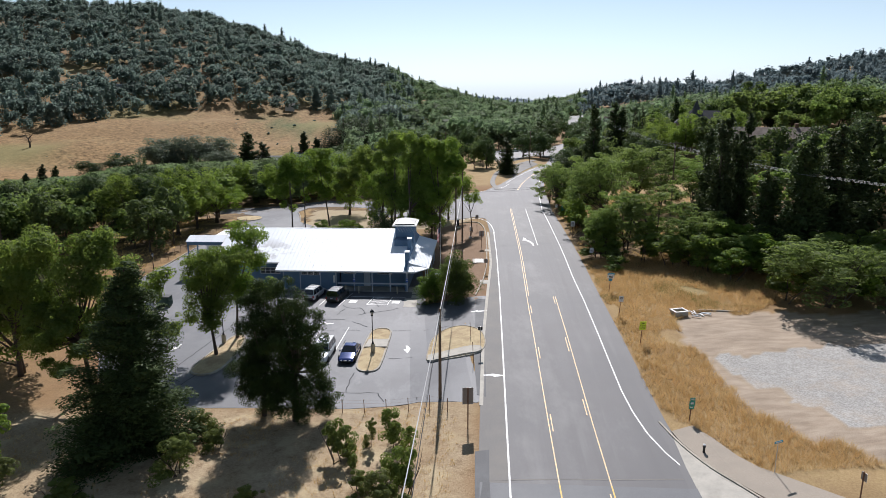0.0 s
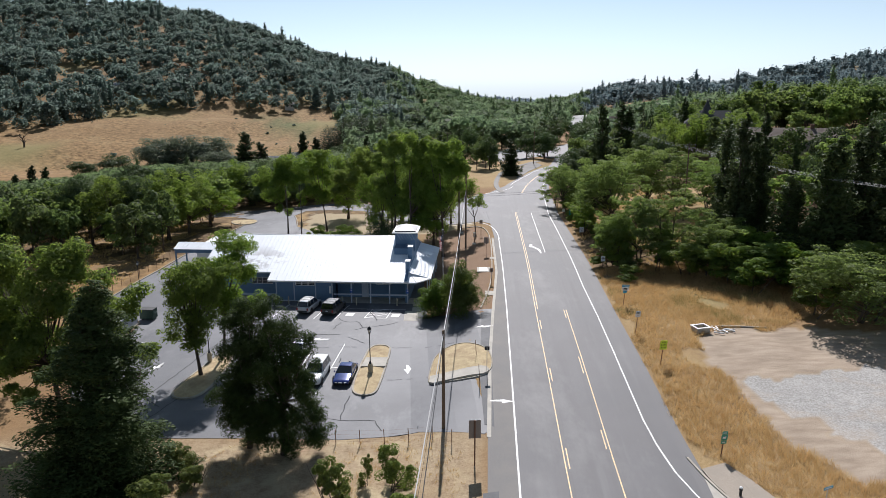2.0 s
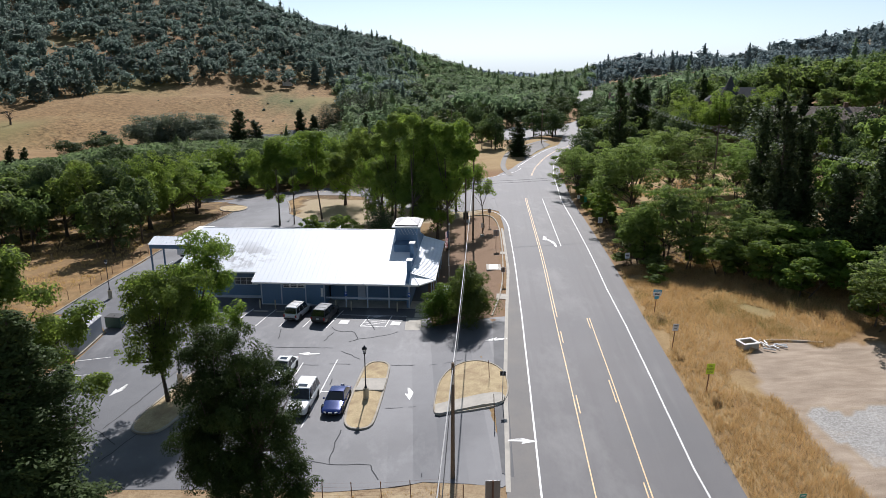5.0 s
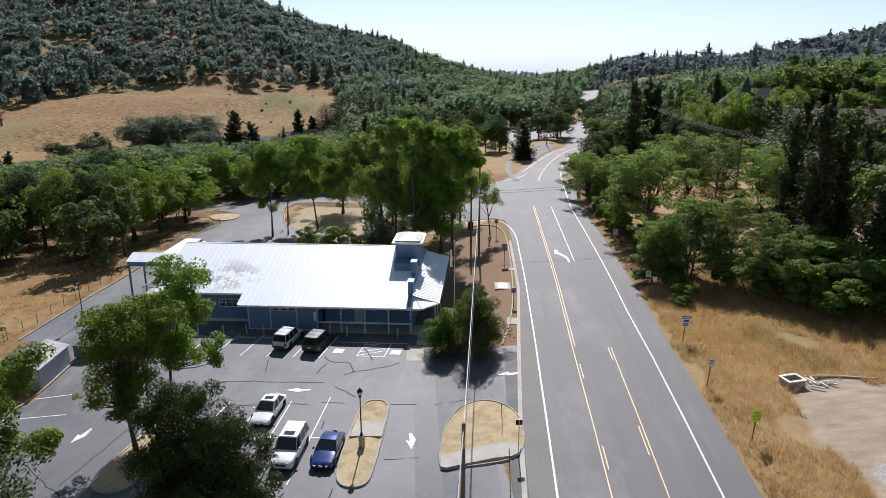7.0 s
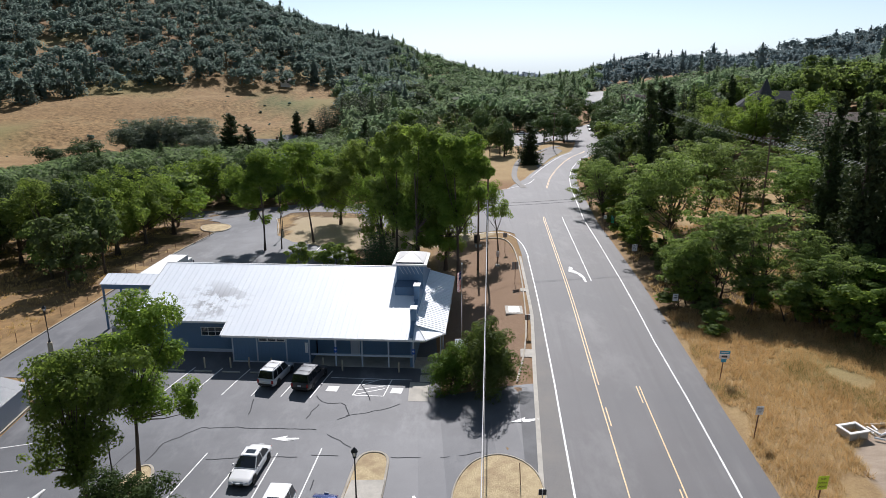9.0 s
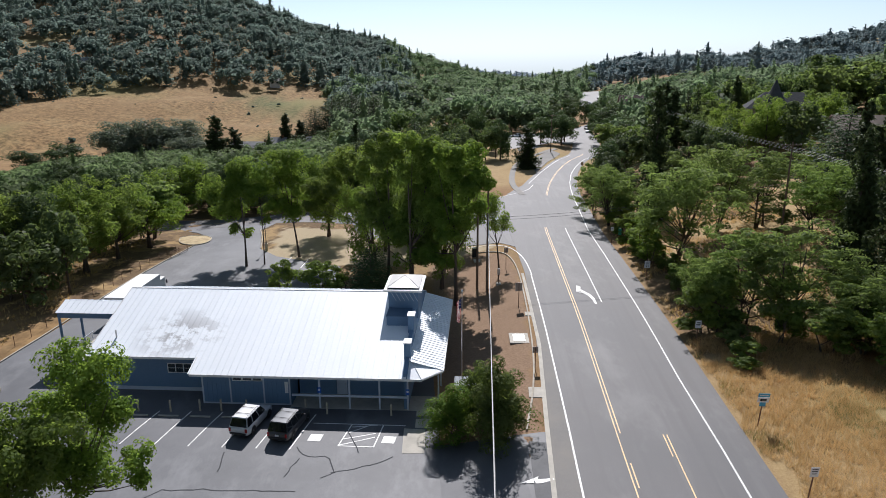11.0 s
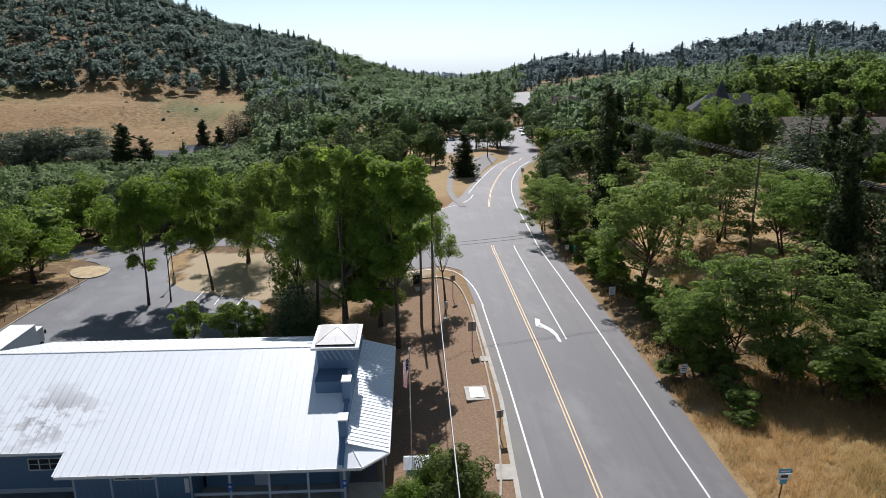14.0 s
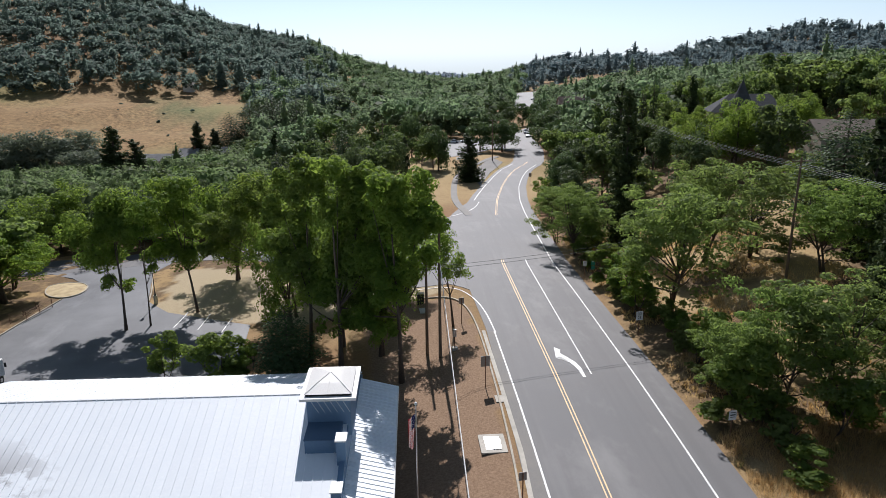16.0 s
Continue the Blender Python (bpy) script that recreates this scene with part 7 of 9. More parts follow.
def unit(v):
    return v / np.maximum(np.linalg.norm(v, axis=-1, keepdims=True), 1e-9)


def leaf_quads(P, N, L, W, g, along=None):
    """Pointed leaf sprays at P, facing about N; along: the way they grow."""
    t = g.normal(size=P.shape) if along is None else along + g.normal(size=P.shape) * 0.35
    t = unit(t - N * np.sum(t * N, -1, keepdims=True))
    b = np.cross(N, t)
    L, W = np.broadcast_to(L, len(P))[:, None], np.broadcast_to(W, len(P))[:, None]
    bend = N * L * 0.12
    return np.stack([P - t * L / 2 - bend, P + b * W / 2 + t * L * 0.08, P + t * L / 2 - bend, P - b * W / 2 + t * L * 0.08], 1)


def clump_crown(g, centre, radii, clumps, leaves, leaf, flat=0.75, hollow=0.35, puff=(0.2, 0.38), slim=0.72):
    """Leaves in rounded clumps spread through an uneven ellipsoid. Returns the corners and the clumps' middles."""
    lobes = max(4, int(clumps ** 0.5 * 1.2))
    d = unit(g.normal(size=(lobes, 3)))
    d[:, 2] = np.where(d[:, 2] < -0.75, -d[:, 2] * 0.6, d[:, 2])
    hub = d * (g.uniform(hollow, 1.0, lobes) ** 0.6 * g.uniform(0.78, 1.06, lobes))[:, None]
    own = g.integers(0, lobes, clumps)
    spread = unit(g.normal(size=(clumps, 3))) * (g.uniform(0, 1, clumps) ** 0.5 * g.uniform(0.4, 0.66, lobes)[own])[:, None]
    C = np.array(centre) + (hub[own] + spread) * np.array(radii)
    r = np.mean(radii) * g.uniform(*puff, clumps)
    which = g.integers(0, clumps, leaves)
    q = unit(g.normal(size=(leaves, 3)) + np.array((0, 0, 0.35)))
    rho = g.uniform(0.6, 1.06, leaves) ** 0.5
    P = C[which] + q * (r[which] * rho)[:, None] * np.array((1, 1, flat))
    N = unit(q + g.normal(size=(leaves, 3)) * 0.26 + np.array((0, 0, 0.25)))
    s = leaf * g.uniform(0.65, 1.3, leaves)
    return leaf_quads(P, N, s, s * slim, g), C


def trunk_mesh(name, g, height, girth, targets, lean=(0, 0), fork=0.32, stems=1):
    bm = B()
    for k in range(stems):
        off = Vector((g.normal() * 0.25, g.normal() * 0.25, 0)) * (stems > 1)
        top = Vector((lean[0] + g.normal() * 0.5 * (stems > 1) * 2, lean[1] + g.normal() * 0.5 * (stems > 1) * 2, height * 0.72))
        pts, rad = [], []
        for i in range(7):
            s = i / 6
            p = off + top * s + Vector((math.sin(s * 5 + k) * 0.16, math.cos(s * 4 + k) * 0.14, 0)) * s
            pts.append(p + Vector((0, 0, -0.25 if i == 0 else 0)))
            rad.append(girth * (1.35 if i == 0 else 1 - 0.75 * s) * (0.75 if stems > 1 else 1))
        tube(bm, pts, rad, 8)
        for j in range(k, len(targets), stems):
            c = Vector(targets[j])
            s = min(0.92, max(fork, (c.z / height) * 0.62))
            a = off + top * s + Vector((math.sin(s * 5 + k) * 0.16, math.cos(s * 4 + k) * 0.14, 0)) * s
            m = a.lerp(c, 0.5) + Vector((0, 0, -0.05 * (c - a).length))
            r = girth * (1 - 0.75 * s) * 0.55
            tube(bm, [a, m, c], [r, r * 0.65, r * 0.22], 5)
    me = bpy.data.meshes.new(name)
    bm.to_mesh(me)
    bm.free()
    me.materials.append(BARK)
    me.polygons.foreach_set("use_smooth", [True] * len(me.polygons))
    return me


def tree_thing(name, trunk, crown, label, category="tree", group=""):
    t = empty(name)
    for key, me in (("trunk", trunk), ("crown", crown)):
        if me:
            o = new(key, me)
            o.parent = t
    return tagged(t, label, category, group)


def broadleaf(name, seed, height, radius, clumps, leaves, leaf, material, label, base=0.28, girth=0.25, lean=(0, 0), flat=0.75, stems=1, squash=1.0, limbs=9, puff=(0.2, 0.38), slim=0.72):
    g = np.random.default_rng(seed)
    lo = height * base
    rz = (height - lo) / 2 * squash
    centre = (lean[0], lean[1], height - rz * 1.02)
    V, C = clump_crown(g, centre, (radius * 0.84, radius * 0.84, rz * 0.86), clumps, leaves, leaf, flat, puff=puff, slim=slim)
    pick = C[g.permutation(len(C))[:limbs]]
    return tree_thing(name, trunk_mesh("trunk", g, height, girth, pick.tolist(), lean, base * 0.9, stems), fast_mesh("crown", V, 4, material), label)


def conifer(name, seed, height, radius, sprays, size, material, label, power=0.8, low=0.04, droop=0.5, girth=0.22, ragged=0.25):
    """A cone of drooping sprays in uneven tiers."""
    g = np.random.default_rng(seed)
    h = low + (1 - low) * (1 - np.sqrt(g.uniform(0, 1, sprays)))
    tiers = max(8, int(height * 1.1))
    a = g.uniform(0, 2 * math.pi, sprays)
    gap = 1 + ragged * np.sin(h * tiers * 6.28 + 2 * np.sin(a * 2)) + ragged * 0.8 * np.sin(a * 5 + h * 23) * g.uniform(0, 1, sprays)
    prof = np.clip(1 - h, 0.015, 1) ** power * (0.72 + 0.28 * np.clip((h - low) / 0.14, 0, 1))
    rho = g.uniform(0.35, 1.0, sprays) ** 0.55
    r = radius * prof * gap * rho
    out = np.stack([np.cos(a), np.sin(a), np.zeros_like(a)], -1)
    P = out * r[:, None]
    P[:, 2] = h * height - r * droop * 0.25
    along = unit(out + np.array((0, 0, -droop)) + g.normal(size=P.shape) * 0.3)
    N = unit(np.array((0, 0, 1.0)) + out * 0.5 + g.normal(size=P.shape) * 0.5)
    s = size * g.uniform(0.6, 1.35, sprays) * (0.55 + 0.45 * prof)
    V = leaf_quads(P, N, s, s * 0.5, g, along)
    bm = B()
    tube(bm, [(0, 0, -0.2), (0.05, 0.02, height * 0.5), (0, 0, height * 0.97)], [girth * 1.2, girth * 0.7, 0.03], 8)
    for k in range(26):
        hh = height * (0.08 + 0.85 * k / 26)
        ang = k * 2.4
        rr = radius * (1 - hh / height) ** power * 0.8
        tube(bm, [(0, 0, hh), (math.cos(ang) * rr * 0.5, math.sin(ang) * rr * 0.5, hh - 0.02), (math.cos(ang) * rr, math.sin(ang) * rr, hh - rr * droop * 0.3)], [0.05, 0.035, 0.012], 4)
    me = bpy.data.meshes.new("trunk")
    bm.to_mesh(me)
    bm.free()
    me.materials.append(BARK)
    return tree_thing(name, me, fast_mesh("crown", V, 4, material), label)


def lobed_tree(name, foot, lobes, leaves, leaf, material, label, girth=0.2, bend=(0, 0), slim=0.72, group="oak trees", full=0.85, limbs=3):
    """A tree whose crown is a few separate lobes (x, y, z, radius) on bare limbs, in the place's own axes."""
    g = np.random.default_rng(int(foot[1] * 10))
    base = np.array((foot[0], foot[1], ground_z(*foot) - 0.05))
    L = np.array(lobes, float)
    share = L[:, 3] ** 2 / np.sum(L[:, 3] ** 2)
    crown, ends = [], []
    for (x, y, z, r), k in zip(L, share):
        V, C = clump_crown(g, np.array((x, y, z)) - base, (r * full, r * full, r * full * 0.88), 22, int(leaves * k), leaf, 0.85, 0.1, (0.3, 0.48), slim)
        crown.append(V)
        ends += C[:limbs].tolist()
    top = L[np.argmax(L[:, 2])] - np.array((*base, 0))
    t = tree_thing(name, trunk_mesh("trunk", g, top[2] * 1.1, girth, ends, (top[0] * 0.5 + bend[0], top[1] * 0.5 + bend[1]), 0.46), fast_mesh("crown", np.concatenate(crown), 4, material), label)
    t.matrix_world = Matrix.Translation(base)
    t["group"] = group
    return t


def plume_conifer(name, seed, height, radius, plumes, sprays, size, material, label, power=0.55, tops=3, girth=0.25):
    """A dense conifer of feathery plumes that sweep out and up, with several tops."""
    g = np.random.default_rng(seed)
    lead = np.stack([g.normal(0, radius * 0.24, tops), g.normal(0, radius * 0.24, tops), np.concatenate([[height], height * g.uniform(0.78, 0.95, tops - 1)])], -1)
    lead[0, :2] *= 0.3
    which = g.choice(tops, plumes, p=np.r_[0.5, np.full(tops - 1, 0.5 / max(1, tops - 1))][:tops] / (0.5 if tops == 1 else 1))
    h = 1 - g.uniform(0, 1, plumes) ** (1 / (1 + power))
    h[:tops * 3] = np.linspace(0.9, 1.0, tops * 3)
    a = g.uniform(0, 2 * math.pi, plumes)
    r = radius * (1 - h) ** power * g.uniform(0.55, 1.05, plumes) * np.where(which == 0, 1, 0.85) * (0.8 + 0.2 * np.sin(3 * a + 7 * h))
    out = np.stack([np.cos(a), np.sin(a), 0 * a], -1)
    tip = lead[which] * np.stack([0.3 + 0.7 * h, 0.3 + 0.7 * h, h], -1) + out * r[:, None]
    way = unit(out * (0.9 - 0.5 * h)[:, None] + np.array((0, 0, 0.55)) + g.normal(size=tip.shape) * 0.15)
    long = radius * (0.32 + 0.4 * (1 - h)) * g.uniform(0.7, 1.2, plumes)
    k = g.integers(0, plumes, sprays)
    s = g.uniform(0, 1, sprays)
    q = unit(g.normal(size=(sprays, 3)))
    wide = long[k] * 0.42 * np.sin(np.clip(s * 0.85 + 0.12, 0, 1) * math.pi) ** 0.7
    P = tip[k] - way[k] * (long[k] * (1 - s))[:, None] + q * (wide * g.uniform(0.3, 1, sprays) ** 0.5)[:, None]
    P[:, 2] = np.maximum(P[:, 2], 0.15)
    N = unit(q + np.array((0, 0, 0.5)) + g.normal(size=P.shape) * 0.35)
    z = size * g.uniform(0.6, 1.35, sprays)
    V = leaf_quads(P, N, z, z * 0.42, g, unit(way[k] + q * 0.5))
    bm = B()
    for j, top in enumerate(lead):
        tube(bm, [(0, 0, -0.2), (top[0] * 0.5, top[1] * 0.5, top[2] * 0.45), tuple(top * np.array((1, 1, 0.97)))], [girth * (1.2 if j == 0 else 0.6), girth * 0.6, 0.03], 7)
    for j in range(0, plumes, 3):
        base = tip[j] - way[j] * long[j]
        tube(bm, [(lead[which[j], 0] * 0.4, lead[which[j], 1] * 0.4, max(0.3, base[2] - 0.4)), tuple(base), tuple(tip[j] - way[j] * long[j] * 0.3)], [0.05, 0.035, 0.012], 4)
    me = bpy.data.meshes.new("trunk")
    bm.to_mesh(me)
    bm.free()
    me.materials.append(BARK)
    return tree_thing(name, me, fast_mesh("crown", V, 4, material), label)


OAK_LABEL = "leafy green oak tree with a rounded uneven crown"
LOCUST_LABEL = "feathery green locust tree on the dry bank"
CEDAR_LABEL = "tall dark conifer with dense drooping sprays"
LIVE_LABEL = "dark grey-green live oak with a dense round crown"
PINE_LABEL = "tall ragged grey-green pine"
SHRUB_LABEL = "olive-green wild shrub on bare ground"
JUNIPER_LABEL = "bushy green juniper beside the hall"
KINDS = {
    "oak": [broadleaf("oak_tree", 11, 15, 5.2, 150, 17000, 0.27, OAK, OAK_LABEL, base=0.1, limbs=14, puff=(0.13, 0.26), flat=0.85), broadleaf("oak_tree", 12, 15, 5.2, 140, 17000, 0.27, OAK, OAK_LABEL, base=0.05, stems=2, limbs=14, puff=(0.14, 0.27), flat=0.85), broadleaf("oak_tree", 13, 15, 5.2, 160, 17000, 0.27, OAK, OAK_LABEL, base=0.14, limbs=14, puff=(0.13, 0.25), flat=0.85)],
    "oak_near": [broadleaf("oak_tree", 16, 15, 5.2, 170, 34000, 0.21, OAK, OAK_LABEL, base=0.02, stems=2, limbs=16, puff=(0.13, 0.25))],
    "locust": [broadleaf("locust_tree", 21, 12, 5.0, 170, 16000, 0.25, LOCUST, LOCUST_LABEL, base=0.06, flat=0.5, stems=2, limbs=24, girth=0.16, puff=(0.12, 0.23), slim=0.55), broadleaf("locust_tree", 22, 12, 5.0, 150, 16000, 0.25, LOCUST, LOCUST_LABEL, base=0.02, flat=0.5, stems=3, limbs=24, girth=0.14, puff=(0.12, 0.24), slim=0.55), broadleaf("locust_tree", 23, 12, 5.0, 140, 16000, 0.25, LOCUST, LOCUST_LABEL, base=0.1, flat=0.48, stems=2, limbs=24, girth=0.15, puff=(0.12, 0.25), slim=0.55)],
    "liveoak": [broadleaf("live_oak_tree", 31, 12, 5.0, 84, 12000, 0.3, LIVE_OAK, LIVE_LABEL, base=0.04, puff=(0.18, 0.34)), broadleaf("live_oak_tree", 32, 12, 5.0, 84, 12000, 0.3, LIVE_OAK, LIVE_LABEL, base=0.07, puff=(0.18, 0.34))],
    "willow": [broadleaf("olive_tree", 41, 17, 7.3, 120, 15000, 0.6, WILLOW, "pale silvery-green spreading tree in the creek bed", base=-0.55, puff=(0.24, 0.4))],
    "cedar": [plume_conifer("cedar_tree", 51, 16, 3.6, 260, 12500, 0.46, CEDAR, CEDAR_LABEL, tops=2), plume_conifer("cedar_tree", 52, 16, 3.6, 240, 12500, 0.46, CEDAR, CEDAR_LABEL, power=0.45)],
    "cedar_near": [plume_conifer("cedar_tree", 55, 16, 3.6, 360, 80000, 0.18, CEDAR, CEDAR_LABEL, power=0.62, tops=1)],
    "pine": [conifer("pine_tree", 61, 18, 4.8, 6500, 0.62, PINE, PINE_LABEL, power=0.5, low=0.1, droop=0.1, ragged=0.5)],
    "cypress": [conifer("cypress_tree", 71, 13, 1.1, 1500, 0.6, CEDAR, "slim dark columnar cypress", power=0.32, droop=-0.8, ragged=0.1)],
    "juniper": [broadleaf("juniper_bush", 81, 7.5, 2.5, 70, 15000, 0.2, JUNIPER, JUNIPER_LABEL, base=-0.3, girth=0.1, stems=3, flat=1.1, puff=(0.2, 0.36), slim=0.5)],
    "oakling": [broadleaf("young_oak_tree", 91, 5.5, 2.6, 40, 4200, 0.26, OAK, "young leafy oak with several low stems", base=0.04, girth=0.09, stems=2, puff=(0.18, 0.32))],
    "shrub": [broadleaf("shrub", 95, 3.2, 2.0, 36, 5200, 0.15, SHRUB, SHRUB_LABEL, base=-0.3, girth=0.06, stems=3, puff=(0.16, 0.32)), broadleaf("shrub", 96, 3.2, 2.0, 28, 5200, 0.15, SHRUB, SHRUB_LABEL, base=-0.3, girth=0.06, stems=3, puff=(0.16, 0.32))],
    "shrub_far": [broadleaf("shrub", 97, 3.2, 2.0, 26, 1500, 0.28, SHRUB, "dusty shrub at the foot of the bank", base=0.0, girth=0.05, stems=3)],
    "oakling_far": [broadleaf("young_oak_tree", 92, 5.5, 2.6, 30, 1600, 0.4, OAK, "young leafy oak with several low stems", base=0.04, girth=0.09, stems=2)],
    "oak_far": [broadleaf("oak_tree", 14, 15, 5.2, 50, 1900, 0.8, OAK_SHADED, OAK_LABEL, base=0.02, limbs=4, puff=(0.24, 0.4)), broadleaf("oak_tree", 15, 15, 5.2, 42, 1900, 0.8, OAK_SHADED, OAK_LABEL, base=0.04, limbs=4, puff=(0.24, 0.4))],
    "locust_far": [broadleaf("locust_tree", 24, 12, 5.0, 60, 2400, 0.64, LOCUST, LOCUST_LABEL, base=0.08, flat=0.4, stems=2, limbs=6, girth=0.16)],
    "liveoak_far": [broadleaf("live_oak_tree", 34, 12, 5.0, 60, 4000, 0.5, LIVE_OAK, LIVE_LABEL, base=-0.05, limbs=4, puff=(0.24, 0.4)), broadleaf("live_oak_tree", 35, 12, 5.0, 52, 4000, 0.5, LIVE_OAK, LIVE_LABEL, base=-0.05, limbs=4, puff=(0.24, 0.4))],
    "cedar_far": [plume_conifer("cedar_tree", 54, 16, 3.6, 120, 2600, 0.9, CEDAR, CEDAR_LABEL, tops=2)],
    "pine_far": [conifer("pine_tree", 64, 18, 4.8, 2200, 1.05, PINE, PINE_LABEL, power=0.5, low=0.1, droop=0.1, ragged=0.5)],
}
SIZES = {"oak": (15, 5.2), "locust": (12, 5.0), "liveoak": (12, 5.0), "willow": (17, 7.3), "cedar": (16, 3.6), "pine": (18, 4.8), "cypress": (13, 1.1), "juniper": (7.5, 2.5), "oakling": (5.5, 2.6), "shrub": (3.2, 2.0)}
GROUPS = {"oak": "oak trees", "locust": "locust trees", "liveoak": "live oaks", "willow": "olive trees", "cedar": "conifers", "pine": "pines", "cypress": "cypresses", "juniper": "junipers", "oakling": "young oaks", "shrub": "wild shrubs"}
used = set()
stand = random.Random(4)
taken = []


def plant(kind, x, y, height, radius):
    """Stands a tree of that height and crown radius on the land."""
    models = KINDS[kind]
    k = stand.randrange(len(models))
    h0, r0 = SIZES[kind.split("_")[0]]
    m = at(x, y, -0.05, stand.uniform(0, 360)) @ Matrix.Diagonal((radius / r0, radius / r0, height / h0, 1))
    key = (kind, k)
    if key in used:
        ob = copy_thing(models[k], m)
        ob.matrix_basis = m
    else:
        used.add(key)
        ob = models[k]
        ob.matrix_basis = m
    ob["group"] = GROUPS[kind.split("_")[0]]
    taken.append((x, y, radius))
    return ob


# beside the car park and in the near thicket
NEAR = {
    "cedar_near": [(-24.6, 55.3, 16.2, 7.4)],
    "oakling": [(-34.3, 53.2, 6.0, 3.2)],
    "oak_near": [(-41.5, 71.0, 15.5, 7.0), (-48, 76, 15, 7)],
    "shrub": [(-18.5, 56.6, 2.9, 1.9), (-18.8, 50.6, 3.2, 2.5), (-16.6, 55.0, 2.1, 1.5), (-1.3, 53.1, 3.7, 2.1), (-0.6, 46.4, 5.0, 2.3), (-2.0, 43.8, 3.6, 2.4), (-5.9, 51.7, 4.3, 2.0), (-3.5, 54.1, 2.5, 0.8), (-4.2, 47.5, 2.0, 1.3), (-12.1, 46.6, 1.6, 1.3), (-26, 47, 2.2, 2.0), (-32, 49, 2.6, 2.2), (-38, 60, 2.4, 2.0)],
    "juniper": [(2.9, 91.8, 5.3, 2.5), (7.0, 91.0, 7.4, 2.8), (5.4, 94.0, 6.0, 2.0)],
}
# behind the hall
BEHIND = {
    "oak": [(0.6, 133.2, 16.3, 5.2), (4.4, 130.2, 16.5, 4.6), (-5.0, 137.5, 15.0, 4.2), (-3.5, 149.0, 15.3, 5.0), (5.5, 141, 16.5, 4.6), (-13.5, 158.5, 13.5, 5.0), (-1.5, 155.5, 14.5, 5.6), (9.0, 152, 12.5, 4.4)],
    "pine": [(-4.8, 127.2, 7.4, 2.9)],
    "oakling": [(-16.1, 127.1, 4.9, 2.3), (-11.4, 126.2, 5.5, 3.1), (-8.4, 126.6, 4.0, 1.9)],
}
# left of the drive and along the creek
CREEK = {
    "oak": [(-43.5, 158.5, 11.8, 5.4), (-67.8, 141.6, 11.4, 6.4), (-54.9, 137.2, 14.5, 5.6), (-47.5, 143.1, 14.6, 5.8), (-46, 151.0, 14.4, 5.8), (-46.9, 186.9, 13.4, 6.8)],
    "liveoak": [(-49.7, 163.0, 12.9, 6.0), (-60.9, 139.8, 13.7, 5.2), (-51.0, 137.6, 12.9, 5.0), (-78.5, 152.0, 8.6, 4.8), (-70.1, 187.1, 13.2, 6.7), (-35.2, 187.7, 12.1, 5.3)],
    "willow": [(-97, 313, 16.2, 9.5), (-86, 317, 15.0, 8.5), (-107, 309, 14.6, 8.5), (-79, 300, 10, 7)],
    "liveoak_far": [(-112, 276, 9.0, 8.0), (-120, 268, 8.0, 6.0), (-30, 318, 9, 7), (-22, 316, 10, 8), (-40, 306, 7, 6)],
    "cedar": [(-61, 273, 18.0, 8.5), (-56, 275, 14.0, 6.5), (-104.0, 203.2, 11.7, 3.4), (-100.5, 203.5, 11.2, 3.0), (-110, 206, 9, 3.4), (-46, 319, 15.5, 6.0), (-42, 323, 12, 5.5)],
    "pine": [(-30, 336, 19.5, 7.0), (-22, 340, 20.0, 7.5), (-13, 338, 18.0, 6.0), (-37, 333, 16.5, 6.0), (-26, 331, 17.0, 6.0), (-18, 333, 18, 6.0)],
}
